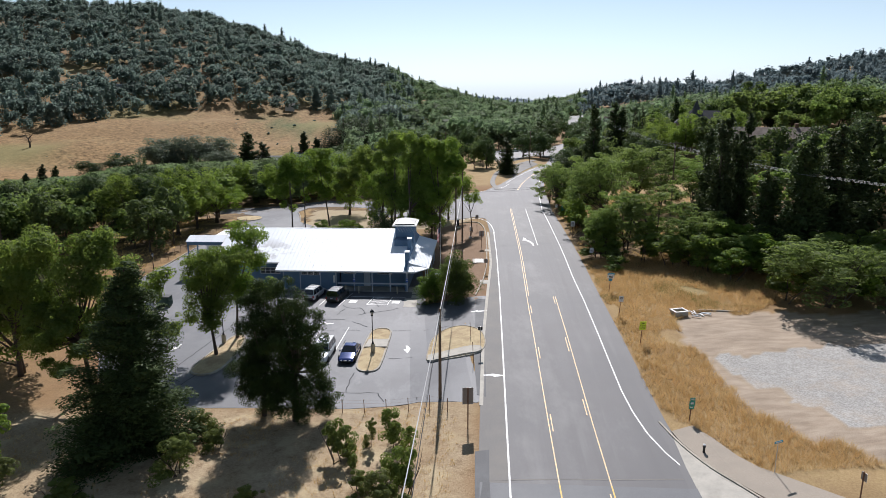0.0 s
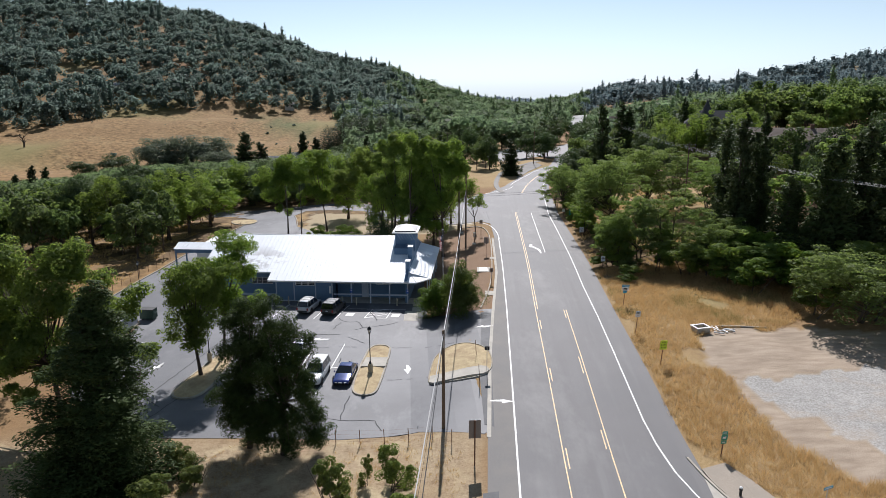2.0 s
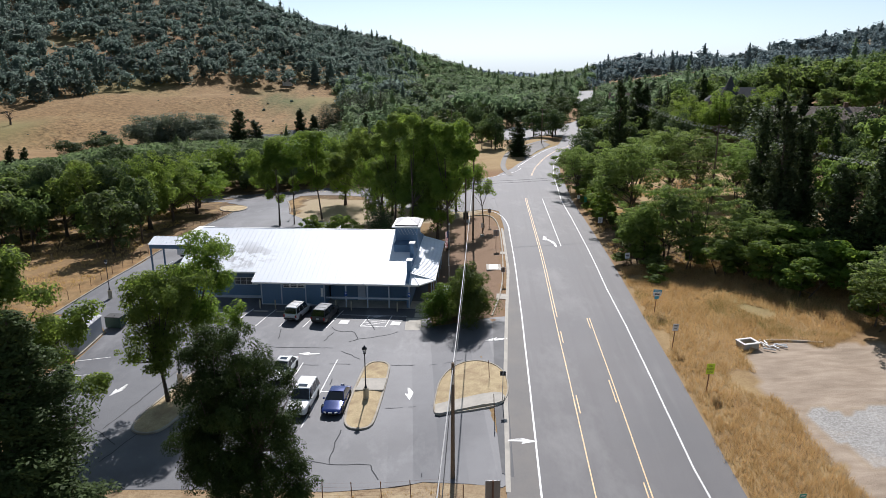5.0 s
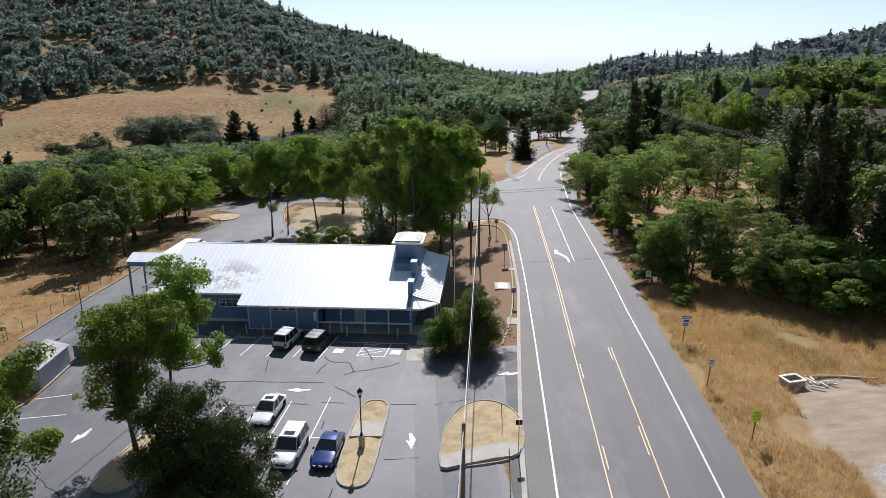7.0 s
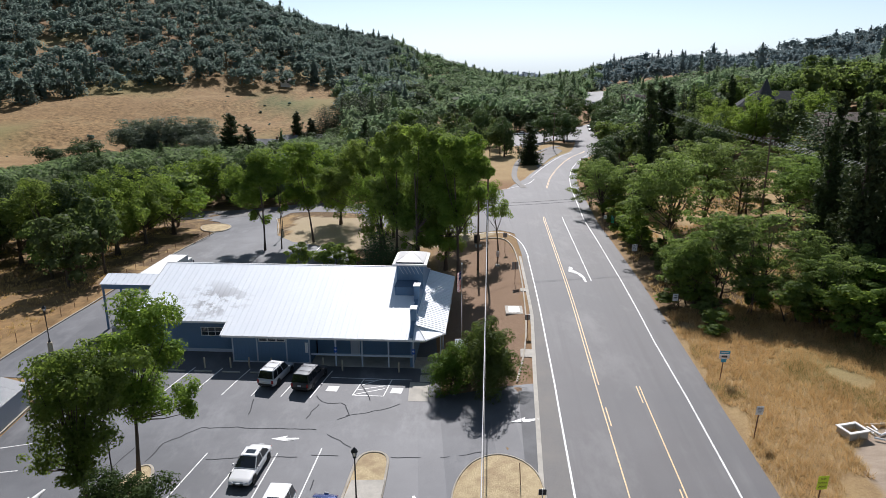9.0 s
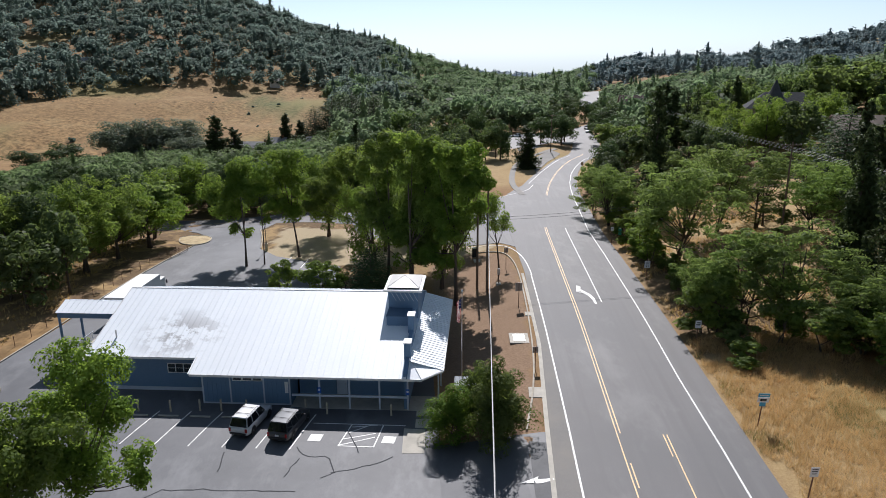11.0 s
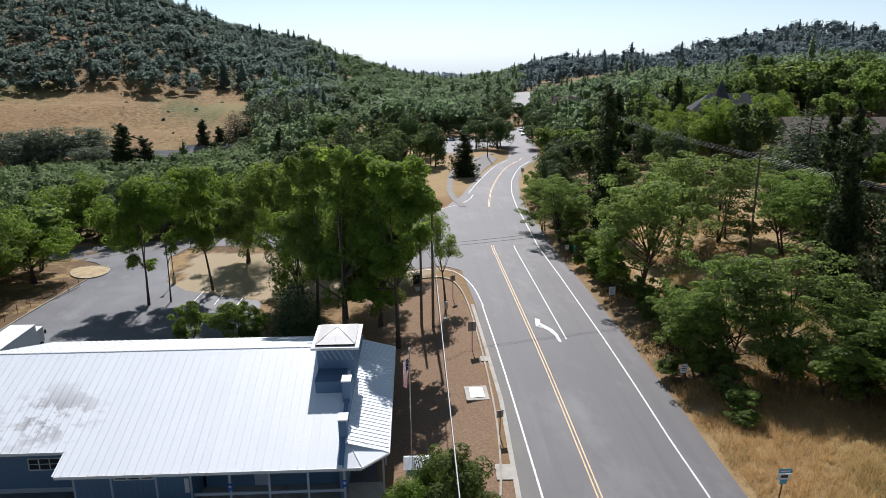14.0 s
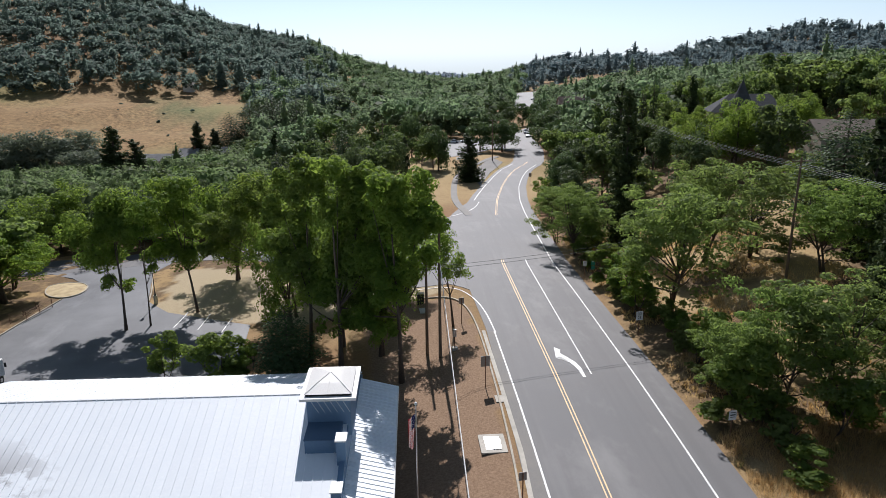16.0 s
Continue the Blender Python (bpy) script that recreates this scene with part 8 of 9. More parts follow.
# the bank beyond the road
BANK = {
    "locust": [(37.0, 131.3, 16.8, 7.5), (48.4, 144.9, 16.2, 6.9), (54.1, 143.3, 13.2, 7.5), (39.9, 108.9, 12.3, 6.4), (35.6, 110.2, 11.4, 5.1), (32.2, 110.2, 9.6, 4.1), (34.6, 157.3, 11.8, 5.6), (34.6, 165.4, 9.8, 4.1), (57.1, 133.7, 12.8, 6.2), (45.4, 105.8, 9.2, 5.1), (52.1, 80.3, 10.2, 7.5), (51.5, 97.5, 6.6, 5.6), (43.5, 101.1, 8.4, 4.7), (58.0, 77.9, 8.3, 5.0)],
    "oakling": [(44, 98, 5.5, 4.2), (50, 101, 6.5, 4.6), (52, 93, 6.0, 4.4), (57, 92, 6.5, 4.8), (63, 90, 7, 5), (40, 102, 5, 3.6), (45, 103.5, 6, 4), (49, 83, 5.0, 4.2), (55, 81, 5.6, 4.6), (61, 79, 6, 5), (46, 92, 4.4, 3.6), (48, 96, 5, 4), (54, 90, 5.5, 4.4), (60, 86, 6, 4.6), (31.4, 108.2, 5.7, 3.3), (33.2, 136.3, 5.7, 3.1), (33.2, 118, 5.0, 2.9), (32.6, 131, 4.6, 2.6), (34.4, 145, 4.8, 2.9), (35.8, 153, 4.8, 2.9), (38, 180, 6, 3.5), (40, 190, 6.5, 3.7), (33.8, 113.5, 4.4, 2.6), (37, 104.6, 4.6, 2.8)],
    "cedar": [(33.0, 229.5, 11.6, 5.2), (43.5, 160.5, 23.0, 4.6), (61.6, 206.3, 21.1, 6.6), (85.8, 222.1, 16.5, 3.6), (52.5, 118.9, 18.4, 4.0), (53.9, 108.8, 18.8, 4.2), (53.3, 99.7, 14.3, 4.6), (57.9, 97.3, 20.0, 6.2), (49.5, 107.0, 20.9, 4.4), (63.6, 98.9, 21.1, 5.8), (70, 104, 20, 5.5)],
    "pine": [(69.2, 147.9, 16.0, 6.5)],
    "oak": [(69, 188, 14, 4.6), (71.5, 195, 13, 4.4), (73, 180, 15, 5.0), (80, 181, 13, 4.8), (87, 182, 13.5, 4.8), (76, 186, 13, 4.2), (72, 160, 8, 4.4), (79, 156, 7, 4.6), (87, 155, 6.5, 4.6), (95, 153, 7, 5)],
    "liveoak": [(44, 186, 11, 5), (41, 176, 10, 4.6), (50, 200, 12, 5.2), (60, 186, 12, 5)],
    "liveoak_far": [(48.0, 287.0, 10.6, 5.6), (54.6, 283.5, 11.5, 5.4), (57.5, 291.5, 10.5, 4.6), (68.2, 270, 13, 5.2), (70.6, 281, 13.5, 6.0), (74.5, 294, 13.5, 6.0), (72.5, 303, 11, 3.8), (79, 308, 13, 5.5), (83, 322, 12, 5), (80, 334, 12, 4.6), (83, 362, 11, 5), (73, 350, 11, 4.6), (93, 370, 12, 5), (64, 344, 11, 5), (78, 372, 12, 5), (64, 360, 11, 5), (59, 330, 10, 4.6), (52, 336, 12, 5), (44, 334, 11, 5), (36, 336, 12, 5), (27, 326, 11, 5), (54, 214, 9, 4.4), (58, 226, 10, 4.6), (63, 238, 11, 5), (67, 250, 11, 5), (70, 260, 12, 5), (52.5, 206, 8, 4)],
    "cypress": [(71, 216, 16.5, 1.2), (73.2, 215.4, 17.2, 1.2), (68.6, 217.2, 15.2, 1.2), (66.6, 218.0, 14.0, 1.1)],
}
for grove in (NEAR, BEHIND, CREEK, BANK):
    for kind, rows in grove.items():
        for row in rows:
            plant(kind, *row)

# the two trees in the kerbed island and the spreading one beside it
lobed_tree("oak_tree", (-20.8, 80.2), [(-19.7, 80.7, 13.3, 2.38), (-18.2, 80.6, 12.3, 2.11), (-19.6, 80.9, 10.9, 2.68), (-18.0, 80.7, 9.8, 1.97), (-21.7, 80.7, 9.2, 2.54), (-20.2, 80.4, 7.8, 2.82), (-19.2, 80.6, 6.6, 2.38), (-17.2, 80.7, 6.9, 1.69), (-21.9, 80.6, 6.6, 2.25), (-16.9, 80.9, 5.7, 1.27)], 26000, 0.2, OAK, OAK_LABEL, 0.17)
lobed_tree("oak_tree", (-21.9, 75.2), [(-22.6, 75.7, 11.6, 2.11), (-23.8, 75.8, 10.6, 1.97), (-21.7, 75.6, 10.4, 2.54), (-20.0, 75.7, 11.1, 2.38), (-19.8, 75.5, 9.2, 2.25), (-22.8, 75.7, 9.2, 2.38), (-21.6, 75.2, 8.5, 2.54), (-23.7, 75.9, 6.9, 2.25), (-22.0, 75.7, 6.6, 2.11), (-20.8, 75.4, 6.6, 1.84), (-24.6, 75.4, 5.0, 1.25), (-23.0, 75.0, 5.0, 1.71), (-21.8, 74.8, 5.2, 1.37), (-22.4, 74.6, 3.9, 1.25)], 26000, 0.2, OAK, OAK_LABEL, 0.2, (-0.8, 0))
lobed_tree("oak_tree", (-32.0, 66.6), [(-31.6, 68, 14.4, 3.09), (-29.6, 69, 14.8, 2.47), (-32.6, 67, 12.0, 3.33), (-26.6, 68, 10.8, 2.71), (-27.8, 68, 9.4, 2.47), (-23.9, 66, 6.4, 1.97), (-33.6, 66, 8.6, 2.97), (-30.0, 67.5, 12.2, 2.97), (-29.8, 66.5, 9.0, 2.71), (-25.6, 66.2, 6.9, 1.73), (-34.5, 67, 15.2, 2.6), (-36.6, 67.4, 13.0, 3.0), (-35.4, 66.8, 9.8, 2.6), (-34.6, 65.8, 6.6, 2.2), (-37.2, 67, 6.2, 2.4), (-39.0, 68, 10.0, 3.0), (-38.0, 66.5, 14.6, 2.4), (-31.5, 63.5, 5.6, 1.7), (-33.6, 63.2, 4.4, 1.8), (-35.2, 63.4, 6.6, 2.1), (-30.4, 64.4, 7.6, 1.7), (-33.0, 64.2, 8.6, 2.1)], 66000, 0.23, OAK, "broad leafy oak with a long low limb", 0.26)

# the leaning trees round the lawn and the dense clump behind the hall
SLENDER_LABEL = "slender leaning oak with a bare lower trunk"
DENSE_LABEL = "tall dense dark-green oak in the clump behind the hall"
lobed_tree("oak_tree", (-24.0, 142.6), [(-26.6, 144.9, 12.7, 2.72), (-24.5, 145.7, 13.5, 2.44), (-28.5, 146.3, 10.2, 2.37), (-25.9, 147.1, 10.0, 2.99), (-23.2, 145.3, 11.3, 2.35), (-27.7, 146.0, 8.1, 1.78), (-25.1, 146.7, 7.5, 1.8), (-25.8, 144.9, 5.6, 1.19), (-24.1, 145.7, 4.8, 1.0)], 22950, 0.27, OAK, SLENDER_LABEL, 0.17, full=1.08, limbs=1)
lobed_tree("oak_tree", (-21.5, 143.4), [(-21.2, 143.9, 14.2, 1.73), (-20.9, 144.7, 11.6, 1.75), (-20.4, 145.3, 8.7, 1.28), (-21.3, 146.1, 6.4, 0.9)], 5130, 0.27, OAK, SLENDER_LABEL, 0.1, full=1.08, limbs=1)
lobed_tree("oak_tree", (-16.8, 147.0), [(-19.5, 146.9, 15.1, 2.46), (-17.4, 147.7, 14.6, 2.18), (-19.5, 148.3, 12.1, 2.81), (-17.3, 149.1, 11.5, 2.53), (-18.6, 147.3, 8.9, 2.41), (-20.6, 148.0, 8.2, 1.72), (-16.8, 148.7, 7.7, 1.83), (-14.1, 146.9, 13.7, 2.18), (-14.5, 147.7, 10.8, 2.01)], 22950, 0.27, OAK, SLENDER_LABEL, 0.17, full=1.08, limbs=1)
lobed_tree("oak_tree", (-4.8, 143.3), [(-13.2, 142.9, 11.8, 2.12), (-11.0, 143.7, 12.8, 2.32), (-8.3, 144.3, 13.1, 2.53), (-12.2, 145.1, 9.0, 1.97), (-14.3, 143.3, 8.7, 1.46), (-8.4, 144.0, 9.5, 2.15), (-6.4, 144.7, 10.7, 2.16), (-9.9, 142.9, 15.6, 2.1), (-7.3, 143.7, 15.7, 2.11)], 22950, 0.27, OAK, SLENDER_LABEL, 0.17, full=1.08, limbs=1)
lobed_tree("oak_tree", (-2.7, 129.9), [(-3.2, 129.9, 18.8, 2.35), (-1.6, 130.7, 19.3, 2.03), (-4.1, 131.3, 15.9, 2.58), (-2.6, 132.1, 12.8, 2.97), (-3.8, 130.3, 10.6, 2.16), (-2.0, 131.0, 8.8, 2.27), (-5.2, 131.7, 12.6, 1.91)], 25650, 0.29, OAK, DENSE_LABEL, 0.22, full=1.07, limbs=1)
lobed_tree("oak_tree", (0.3, 126.5), [(0.4, 127.0, 19.4, 2.12), (2.5, 127.7, 19.0, 2.14), (0.7, 128.3, 15.9, 3.01), (3.1, 129.1, 15.0, 2.7), (1.1, 127.3, 12.1, 3.01), (-0.2, 128.0, 8.1, 2.3), (2.2, 128.7, 8.6, 2.57), (0.6, 127.0, 5.7, 1.7), (2.6, 127.7, 6.2, 1.71), (3.7, 128.3, 11.5, 2.12)], 35100, 0.29, OAK, DENSE_LABEL, 0.26, full=1.07, limbs=1)
lobed_tree("oak_tree", (5.9, 123.4), [(5.1, 123.0, 19.1, 1.88), (7.4, 123.7, 19.0, 2.06), (9.0, 124.3, 17.8, 1.6), (6.0, 125.0, 16.2, 2.75), (8.2, 123.3, 15.7, 2.07), (5.2, 124.0, 13.0, 2.58), (7.2, 124.7, 12.4, 1.79), (4.4, 123.0, 10.2, 2.09), (6.3, 123.7, 10.8, 1.62), (4.1, 124.3, 7.1, 1.73), (9.5, 125.0, 15.8, 1.05)], 32400, 0.29, OAK, DENSE_LABEL, 0.24, full=1.07, limbs=1)
lobed_tree("oak_tree", (12.6, 133.4), [(11.5, 131.9, 10.7, 2.2), (9.6, 132.7, 9.3, 1.25), (13.0, 133.3, 8.6, 1.53), (10.9, 134.1, 11.7, 1.34), (11.7, 132.3, 8.3, 1.07)], 6500, 0.22, OAK, SLENDER_LABEL, 0.13, full=1.08, limbs=1)

PAIR_LABEL = "dark olive-green conifer with a rounded feathery crown"
lobed_tree("cedar_tree", (-10.6, 59.2), [(-11.1, 59.5, 13.3, 1.46), (-10.3, 59.2, 11.6, 1.95), (-11.4, 60.4, 10.2, 2.32), (-9.9, 59.0, 9.0, 2.32), (-11.3, 58.6, 8.0, 2.44), (-9.7, 59.8, 6.8, 2.32), (-11.3, 60.0, 5.6, 2.56), (-10.0, 58.6, 4.2, 2.44), (-11.6, 58.8, 3.0, 2.44), (-10.3, 59.8, 1.9, 2.20), (-7.7, 59.2, 4.1, 1.59), (-7.3, 59.0, 2.5, 1.83), (-8.6, 59.0, 1.4, 1.59), (-11.0, 58.8, 1.3, 2.2), (-12.4, 59.0, 4.4, 2.3), (-8.4, 59.0, 7.7, 1.7), (-8.6, 59.2, 9.6, 1.5), (-9.0, 58.8, 6.0, 1.59)], 70000, 0.17, PAIR_GREEN, PAIR_LABEL, 0.24, (0.6, 0.3), 0.42, "conifers")
lobed_tree("cedar_tree", (-13.7, 60.4), [(-12.5, 60.6, 12.6, 1.71), (-13.7, 60.4, 11.7, 1.83), (-13.1, 61.0, 10.2, 2.32), (-14.2, 60.2, 9.2, 2.32), (-12.9, 59.8, 8.0, 2.44), (-14.4, 60.6, 7.0, 2.44), (-13.2, 60.9, 5.6, 2.56), (-14.6, 60.0, 4.6, 2.44), (-13.0, 59.8, 3.2, 2.44), (-14.7, 60.4, 2.3, 2.20), (-13.4, 61.0, 1.4, 1.95)], 64000, 0.17, PAIR_GREEN, PAIR_LABEL, 0.2, (0.2, 0), 0.42, "conifers")


def scatter(count, box_xy, choices, gap, sizes, keep_off, view_slope=0.0):
    """Fills a stretch of land with trees, clear of each other and of keep_off(x, y); view_slope keeps them low before the open field."""
    tries = 0
    while count and tries < 6000:
        tries += 1
        x, y = stand.uniform(box_xy[0], box_xy[2]), stand.uniform(box_xy[1], box_xy[3])
        if keep_off(x, y) or any((x - a) ** 2 + (y - b) ** 2 < (gap * 0.5 + c * 0.62) ** 2 for a, b, c in taken):
            continue
        room = 30.2 - view_slope * math.hypot(x, y) - ground_z(x, y) if view_slope else 99
        if room < 3.0:
            continue
        kind = stand.choices([c[0] for c in choices], [c[1] for c in choices])[0]
        h = min(stand.uniform(*sizes), room)
        h0, r0 = SIZES[kind]
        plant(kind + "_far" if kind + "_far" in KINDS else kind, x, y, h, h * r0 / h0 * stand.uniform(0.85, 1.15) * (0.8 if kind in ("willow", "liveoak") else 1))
        count -= 1


def near_road(x, y, room=13):
    d = np.hypot(MID[:, 0] - x, MID[:, 1] - y).min()
    d2 = np.hypot(SIDE[:, 0] - x, SIDE[:, 1] - y).min()
    return d < room or d2 < 8


scatter(104, (-130, 124, -44, 172), [("oak", 3), ("liveoak", 1.5), ("locust", 5)], 0.6, (8, 12.5), lambda x, y: near_road(x, y), 0.112)
scatter(36, (-110, 184, -40, 240), [("oak", 2.5), ("liveoak", 5), ("locust", 1)], 0.5, (5, 11), lambda x, y: near_road(x, y) or math.hypot(x, y) > 305, 0.119)
scatter(44, (-44, 184, -8, 300), [("oak", 2.5), ("liveoak", 5), ("pine", 0.6)], 1.5, (7, 12), lambda x, y: near_road(x, y), 0.1)
scatter(26, (-12, 176, 16, 246), [("oak", 4), ("liveoak", 2), ("pine", 1)], 3, (8, 13), lambda x, y: near_road(x, y, 15))
scatter(84, (42, 122, 150, 265), [("locust", 5), ("oak", 4), ("liveoak", 2.5), ("cedar", 1), ("pine", 0.7)], 3, (8, 14), lambda x, y: near_road(x, y, 14) or (y < 180 and x < 60) or (60 < x < 86 and 140 < y < 168) or (73 < x < 93 and 187 < y < 204) or (80 < x < 105 and 163 < y < 180) or x > 50 + 0.62 * y)
scatter(24, (60, 88, 110, 140), [("cedar", 3), ("liveoak", 2), ("locust", 1)], 4.5, (11, 19), lambda x, y: x < 58)
scatter(34, (-24, 238, 30, 292), [("oak", 4), ("liveoak", 3), ("cedar", 1), ("pine", 1)], 2.5, (8, 15), lambda x, y: near_road(x, y, 14) or (x > 20 and y > 284))
scatter(22, (90, 196, 150, 262), [("locust", 3), ("oak", 2)], 1.0, (12, 17), lambda x, y: x > 50 + 0.62 * y)
for k in range(26):
    y = 101 + 72 * k / 26 + stand.uniform(-1, 1)
    plant("shrub_far" if k % 3 else "oakling_far", float(road_mid(y)) + stand.uniform(11.2, 15.5), y, stand.uniform(1.6, 3.6), stand.uniform(1.4, 2.6))

# tree models with no place of their own are taken away
for kind, models in KINDS.items():
    for k, ob in enumerate(models):
        if (kind, k) not in used:
            for o in (*ob.children_recursive, ob):
                bpy.data.objects.remove(o)


# ---- dry grass ----


def grass(name, seed, spots, height, width, material, label):
    """Single bent blades in tufts."""
    g = np.random.default_rng(seed)
    P = np.repeat(spots, 6, 0) + np.concatenate([g.normal(0, 0.13, (len(spots) * 6, 2)), np.zeros((len(spots) * 6, 1))], 1)
    n = len(P)
    a = g.uniform(0, 6.28, n)
    side = np.stack([np.cos(a), np.sin(a), 0 * a], -1) * (width * g.uniform(0.5, 1.2, n))[:, None]
    tip = np.concatenate([g.normal(0, 0.35, (n, 2)), np.ones((n, 1))], 1) * (height * g.uniform(0.4, 1.2, n))[:, None]
    V = np.stack([P - side, P + side, P + tip], 1)
    ob = new(name, fast_mesh(name, V, 3, material))
    return tagged(ob, label, "grass", kind="stuff")


def grass_spots(seed, lo, hi, count, keep):
    g = np.random.default_rng(seed)
    x, y = g.uniform(lo[0], hi[0], count), g.uniform(lo[1], hi[1], count)
    ok = keep(x, y)
    x, y = x[ok], y[ok]
    return np.stack([x, y, land(x, y) - 0.02], -1)


def bank_keep(x, y):
    off = x - road_mid(y)
    wob = blob_noise(x, y, 5, 8) * 0.9
    return (off > 10.3 + 0.25 * blob_noise(x, y, 4, 2)) & ~inside(YARD, x + 0.6 * wob, y + 0.6 * wob) & ~((x < 28) & (y < 53.6 - (x - 24) * 2.6) | (y < 44) & (x < 32)) & (x - 24 < 12 + np.maximum(0, y - 76) * 1.6) & (blob_noise(x, y, 9, 31) > -0.9)


grass("dry_grass", 1, grass_spots(2, (21, 46), (62, 107), 60000, bank_keep), 0.6, 0.016, STRAW, "tall golden dry grass on the roadside bank")
grass("green_grass", 3, grass_spots(4, (26, 82), (52, 104), 5200, lambda x, y: bank_keep(x, y) & (blob_noise(x, y, 14, 33) > 0.25)), 0.5, 0.02, GREEN_GRASS, "patches of green weeds in the dry grass")
grass("dry_grass", 5, grass_spots(6, (-45, 40), (5, 61), 3200, lambda x, y: (blob_noise(x, y, 8, 34) > -0.1) & (x - road_mid(y) < -8)), 0.28, 0.025, STRAW, "sparse dry grass under the thicket")
grass("dry_grass", 7, grass_spots(8, (-75, 92), (-44, 165), 5000, lambda x, y: blob_noise(x, y, 9, 35) > -0.3), 0.4, 0.035, STRAW, "dry grass beyond the drive's fence")
grass("dry_grass", 9, grass_spots(10, (28, 104), (60, 170), 9000, lambda x, y: (x - road_mid(y) > 10.5) & (blob_noise(x, y, 10, 36) > -0.2)), 0.5, 0.04, STRAW, "patchy dry grass under the bank trees")

# ---- far woods ----


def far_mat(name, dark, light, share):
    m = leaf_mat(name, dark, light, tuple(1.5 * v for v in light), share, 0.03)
    nt = m.node_tree
    hsv = next(n for n in nt.nodes if n.type == "HUE_SAT")
    a = nt.nodes.new("ShaderNodeAttribute")
    a.attribute_name = "tint"
    for key in ("Hue", "Value", "Saturation"):
        r = hsv.inputs[key].links[0].from_node
        nt.links.new(a.outputs["Fac"], r.inputs["Value"])
        if key == "Value":
            r.inputs["To Min"].default_value, r.inputs["To Max"].default_value = 0.72, 1.22
    return m


# ridge and far hill leaves: aerial haze put into the pale bluish colours
RIDGE_HAZED = far_mat("hazed_ridge_leaves", (0.12, 0.165, 0.175), (0.165, 0.215, 0.22), 0.55)
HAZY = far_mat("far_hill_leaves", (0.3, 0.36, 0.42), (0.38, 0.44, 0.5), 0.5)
VALLEY_GREEN = far_mat("valley_leaves", (0.105, 0.155, 0.09), (0.18, 0.245, 0.125), 0.58)
CREEK_GREEN = far_mat("creek_leaves", (0.085, 0.125, 0.055), (0.155, 0.21, 0.09), 0.52)
# hillside leaves, greyed and paled so the colour itself holds the haze
FAR_HAZED = far_mat("far_oak_leaves", (0.108, 0.15, 0.128), (0.148, 0.195, 0.162), 0.66)


def far_template(g, cone, quads, body=0.9):
    if cone:
        h = 1 - g.uniform(0, 1, quads) ** 0.62
        a = g.uniform(0, 6.28, quads)
        r = (1 - h) ** 0.7 * 0.4 * g.uniform(0.55, 1.1, quads)
        P = np.stack([np.cos(a) * r, np.sin(a) * r, h * 1.15], -1)
        N = unit(np.stack([np.cos(a), np.sin(a), 0.9 + 0 * a], -1) + g.normal(size=P.shape) * 0.3)
        s = 1.4 * quads ** -0.5 * g.uniform(0.7, 1.3, quads) * (0.5 + 0.5 * (1 - h))
    else:
        n = 7
        L = unit(g.normal(size=(n, 3)) + np.array((0, 0, 0.5))) * np.array((0.3, 0.3, 0.22)) + np.array((0, 0, 0.5))
        rad = g.uniform(0.19, 0.29, n)
        k = g.integers(0, n, quads)
        q = unit(g.normal(size=(quads, 3)) + np.array((0, 0, 0.35)))
        P = L[k] + q * rad[k][:, None] * np.array((1, 1, 0.85))
        N = unit(q + g.normal(size=P.shape) * 0.22)
        s = 1.15 * quads ** -0.5 * g.uniform(0.7, 1.3, quads)
    V = leaf_quads(P, N, s, s * 0.85, g)
    # rounded masses under the outer leaves
    t = (1 + 5 ** 0.5) / 2
    ico = unit(np.array([(-1, t, 0), (1, t, 0), (-1, -t, 0), (1, -t, 0), (0, -1, t), (0, 1, t), (0, -1, -t), (0, 1, -t), (t, 0, -1), (t, 0, 1), (-t, 0, -1), (-t, 0, 1)]))
    quad = np.array([(11, 5, 1, 0), (1, 7, 10, 0), (0, 10, 2, 11), (1, 5, 4, 9), (5, 11, 2, 4), (7, 6, 2, 10), (1, 8, 6, 7), (9, 4, 2, 3), (2, 6, 8, 3), (3, 8, 1, 9)])
    if cone:
        mid = [(0, 0, z) for z in (0.24, 0.5, 0.76, 0.96)]
        big = [(0.27, 0.27, 0.3), (0.21, 0.21, 0.3), (0.14, 0.14, 0.26), (0.06, 0.06, 0.2)]
    else:
        mid, big = L, [(r * body, r * body, r * body * 0.87) for r in rad]
    bodies = []
    for m, b in zip(mid, big):
        W = ico * np.array(b) * (body / 0.9 if cone else 1) * g.uniform(0.8, 1.12, (12, 1)) + np.array(m)
        bodies.append(W[quad])
    return np.concatenate([V, *bodies])


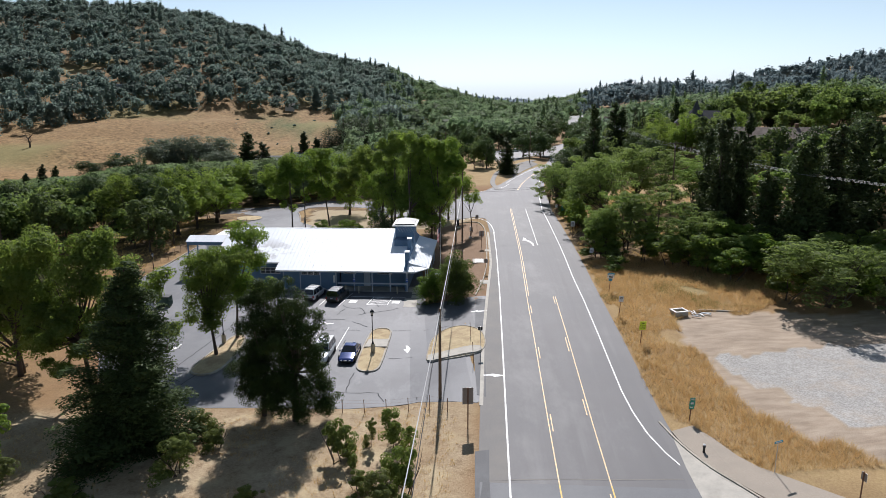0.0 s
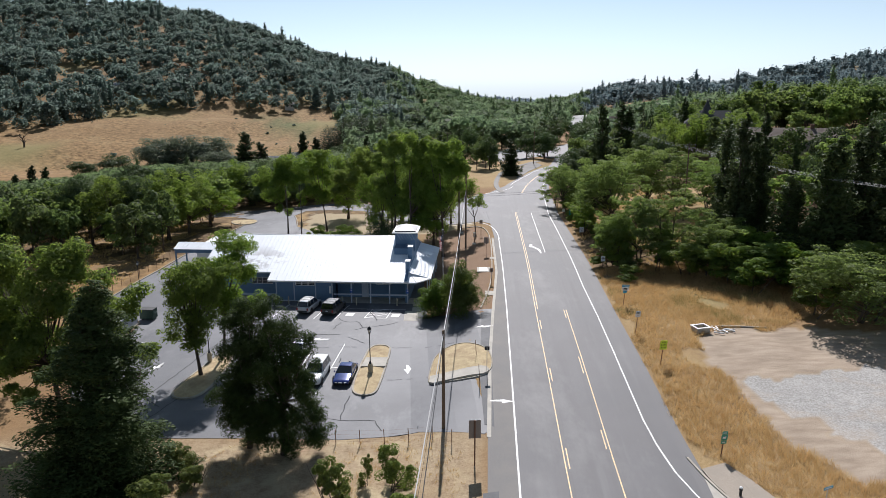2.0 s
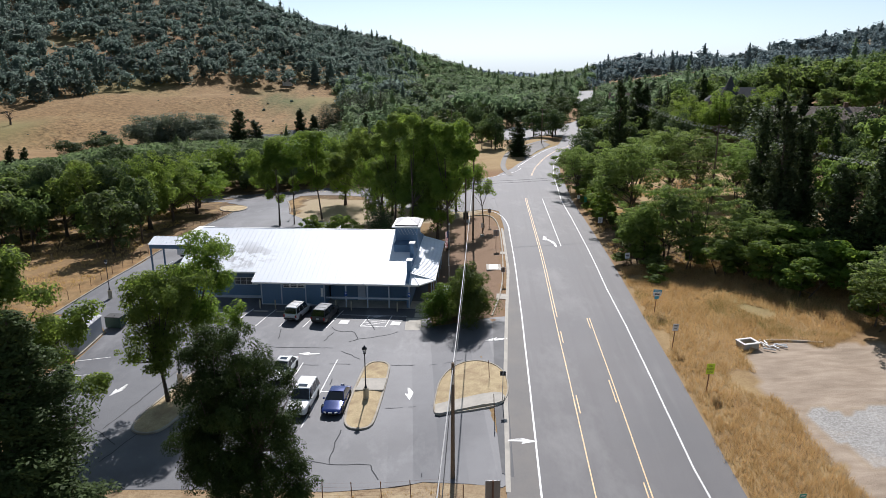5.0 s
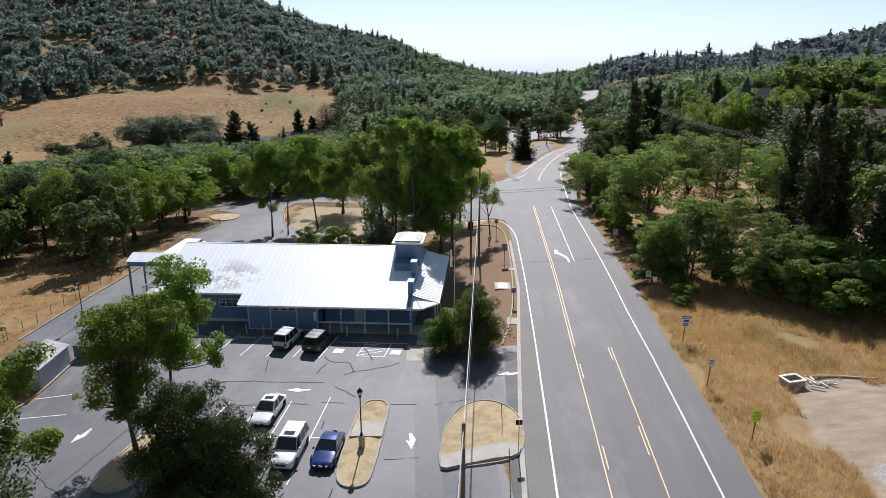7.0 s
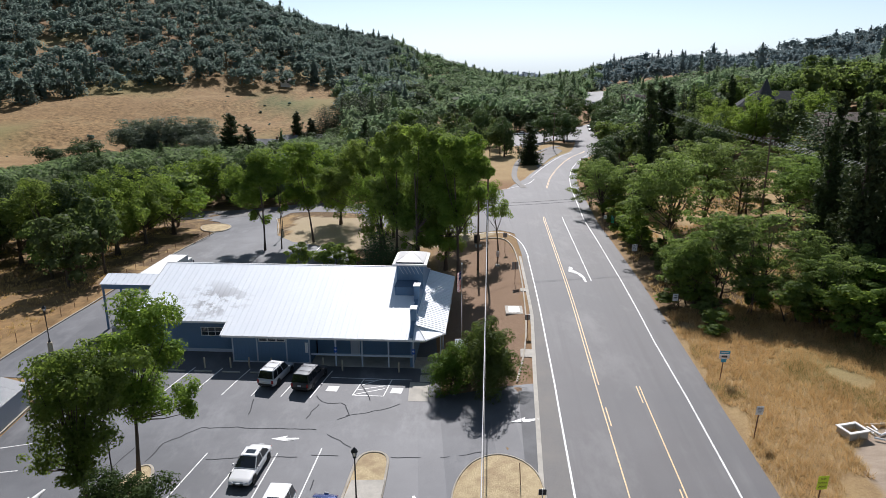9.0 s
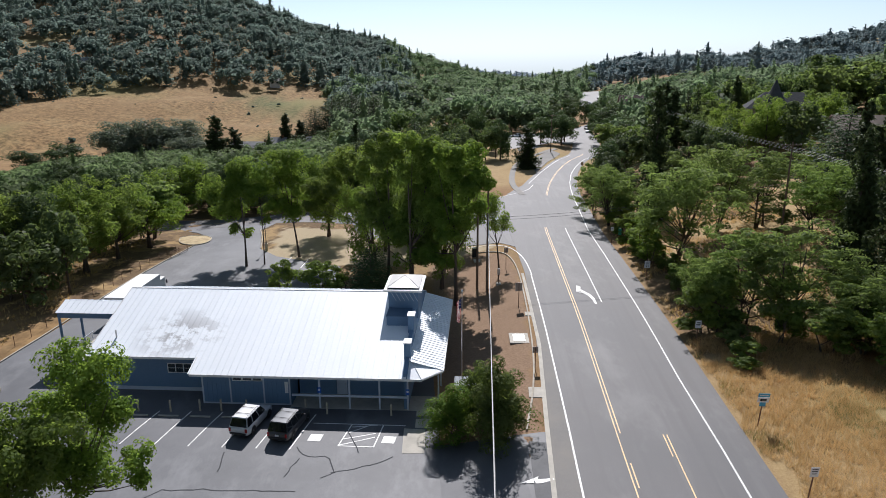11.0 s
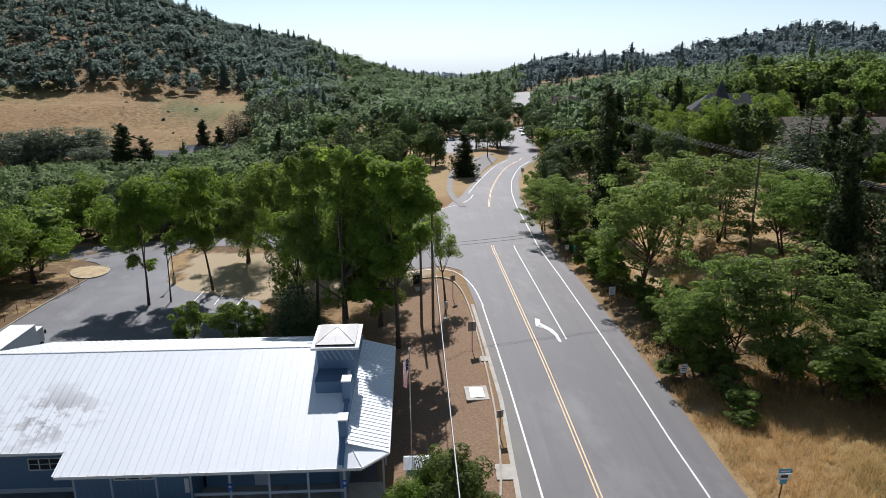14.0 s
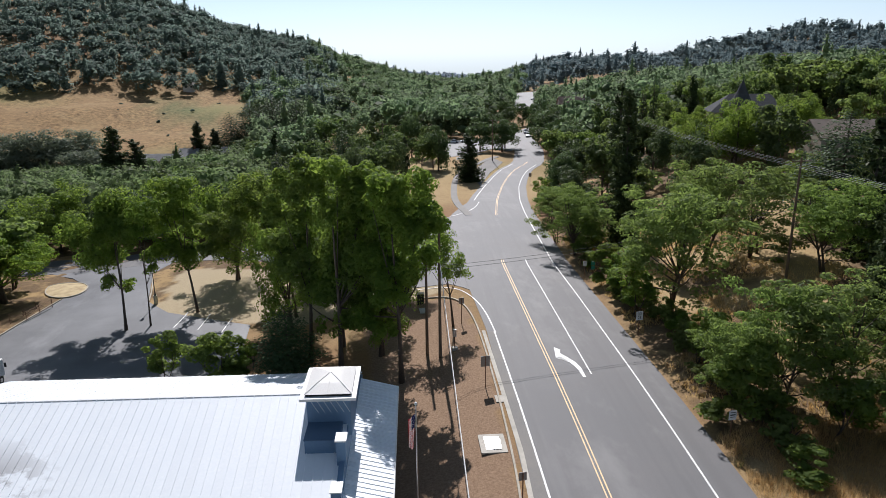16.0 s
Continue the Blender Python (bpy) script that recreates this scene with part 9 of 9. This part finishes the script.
def woods(name, seed, spots, heights, quads, cone_share, label, material=None, sink=0.0, body=0.9):
    g = np.random.default_rng(seed)
    forms = [far_template(g, False, quads, body) for _ in range(8)] + [far_template(g, True, quads, body) for _ in range(4)]
    out, tints = [], []
    for (x, y, z), h in zip(spots, heights):
        cone = g.random() < cone_share
        f = forms[8 + g.integers(4)] if cone else forms[g.integers(8)]
        a = g.uniform(0, 6.28)
        ca, sa = math.cos(a) * h, math.sin(a) * h
        wide = g.uniform(0.85, 1.3)
        V = np.empty_like(f)
        V[..., 0] = (f[..., 0] * ca - f[..., 1] * sa) * wide + x
        V[..., 1] = (f[..., 0] * sa + f[..., 1] * ca) * wide + y
        V[..., 2] = f[..., 2] * h * (1.1 if cone else 1.0) + z - 0.3 - sink * h
        out.append(V)
        tints.append(np.full(V.shape[0] * 4, g.uniform(0, 1) * (0.6 if cone else 1)))
    ob = new(name, fast_mesh(name, np.concatenate(out), 4, material or FAR_HAZED, np.concatenate(tints)))
    return tagged(ob, label, "woods", kind="stuff")


def land_far(x, y):
    far = smooth(190, 320, np.hypot(x, y))
    off = x - road_mid(y)
    clear = smooth(14, 60, np.abs(off))
    return land(x, y) + blob_noise(x, y, 60, 5) * 1.6 * far * clear + blob_noise(x, y, 180, 6) * 4 * smooth(420, 700, np.hypot(x, y)) * clear


def polar_spots(seed, az, reach, count, keep, gap):
    """Points between two bearings and two distances, kept apart by a coarse grid."""
    g = np.random.default_rng(seed)
    a = np.radians(g.uniform(az[0], az[1], count * 6))
    r = np.sqrt(g.uniform(reach[0] ** 2, reach[1] ** 2, count * 6))
    x, y = r * np.sin(a), r * np.cos(a)
    ok = keep(x, y, r, np.degrees(a))
    x, y = x[ok], y[ok]
    seen, rows = set(), []
    for p, q in zip(x, y):
        key = (int(p // gap), int(q // gap))
        if key in seen:
            continue
        seen.add(key)
        rows.append((p, q))
        if len(rows) >= count:
            break
    P = np.array(rows)
    return np.concatenate([P, land_far(P[:, 0], P[:, 1])[:, None]], 1)


def field_edge(az):
    return np.interp(az, [-40, -28, -25, -21, -10, -5.6, -4.5], [400, 418, 442, 466, 484, 505, 300]) + 6 * np.sin(az * 1.3) + 3 * np.sin(az * 3.7 + 1)


def left_keep(x, y, r, az):
    gaps = blob_noise(x, y, 90, 21)
    return (r > field_edge(az)) & (r > 400) & ((gaps < 1.05) | (r > 700))


YARD_VIEW = [(56, 320), (84, 326), (112, 440), (165, 572), (138, 592), (98, 448)]


def mid_keep(x, y, r, az):
    field = (az < -4.4) & (r < field_edge(az))
    road_gap = np.full(np.shape(x), 1e9)
    for q in MID[MY > 240][::4]:
        road_gap = np.minimum(road_gap, np.hypot(x - q[0], y - q[1]))
    yard = (x > -2) & (x < 56) & (y > 244) & (y < 326)
    return ~field & (road_gap > 9.5) & ~yard & ~inside(YARD_VIEW, x, y) & ~((x > -70) & (x < -26) & (y > 296) & (y < 330)) & ((az > -1.5) | (r < 500))


def right_keep(x, y, r, az):
    return (blob_noise(x, y, 70, 23) < 1.1) & ((np.abs(x - 88) > 16) | (np.abs(y - 194) > 16)) & mid_keep(x, y, r, az)


g0 = np.random.default_rng(77)
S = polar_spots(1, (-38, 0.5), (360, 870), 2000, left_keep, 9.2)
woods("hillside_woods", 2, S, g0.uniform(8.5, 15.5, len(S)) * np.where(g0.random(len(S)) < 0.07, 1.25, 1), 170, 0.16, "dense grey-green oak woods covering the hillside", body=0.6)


def creek_room(x, y):
    slope = np.interp(np.degrees(np.arctan2(x, y)), [-40, -25, -22, -13, -9, -5], [0.113, 0.113, 0.104, 0.102, 0.098, 0.09])
    return 30.2 - slope * np.hypot(x, y) - land_far(x, y)


def creek_keep(x, y, r, az):
    gap = np.full(np.shape(x), 1e9)
    for q in SIDE[::4]:
        gap = np.minimum(gap, np.hypot(x - q[0], y - q[1]))
    return (creek_room(x, y) > 2.6) & (gap > 8) & (y > 176) & ~((x > -70) & (x < -26) & (y > 296))


S = polar_spots(13, (-42, -4), (178, 330), 620, creek_keep, 5.6)
woods("creek_woods", 14, S, np.minimum(g0.uniform(5.5, 11.5, len(S)), creek_room(S[:, 0], S[:, 1])) * 1.12, 380, 0.03, "dense green trees along the creek below the field", CREEK_GREEN, body=0.6)
S = polar_spots(3, (-7, 14), (250, 1000), 800, mid_keep, 11.5)
woods("valley_woods", 4, S, g0.uniform(9.5, 17, len(S)), 300, 0.16, "mixed green woods filling the valley floor", VALLEY_GREEN, body=0.6)
S = polar_spots(5, (12, 42), (262, 520), 1100, right_keep, 7.6)
woods("hillside_woods", 6, S, g0.uniform(7, 13, len(S)) * np.where(g0.random(len(S)) < 0.08, 1.2, 1), 200, 0.1, "mixed woods with conifers on the far slope", VALLEY_GREEN, body=0.6)
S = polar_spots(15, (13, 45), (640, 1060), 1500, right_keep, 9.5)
woods("ridge_woods", 16, S, g0.uniform(8, 14, len(S)) * np.where(g0.random(len(S)) < 0.14, 1.55, 1), 110, 0.24, "blue-green ridge woods with tall conifers", RIDGE_HAZED, body=0.6)
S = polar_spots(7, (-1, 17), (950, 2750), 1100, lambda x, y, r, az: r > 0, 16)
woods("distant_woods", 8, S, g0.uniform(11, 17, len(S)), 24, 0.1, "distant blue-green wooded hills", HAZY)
S = polar_spots(9, (-36, -7), (250, 470), 34, lambda x, y, r, az: r < field_edge(az) - 12, 14)
woods("field_bushes", 10, S, g0.uniform(0.5, 2.2, len(S)) * np.where(g0.random(len(S)) < 0.2, 2, 1), 44, 0.0, "scattered small bushes in the dry field", sink=0.22)
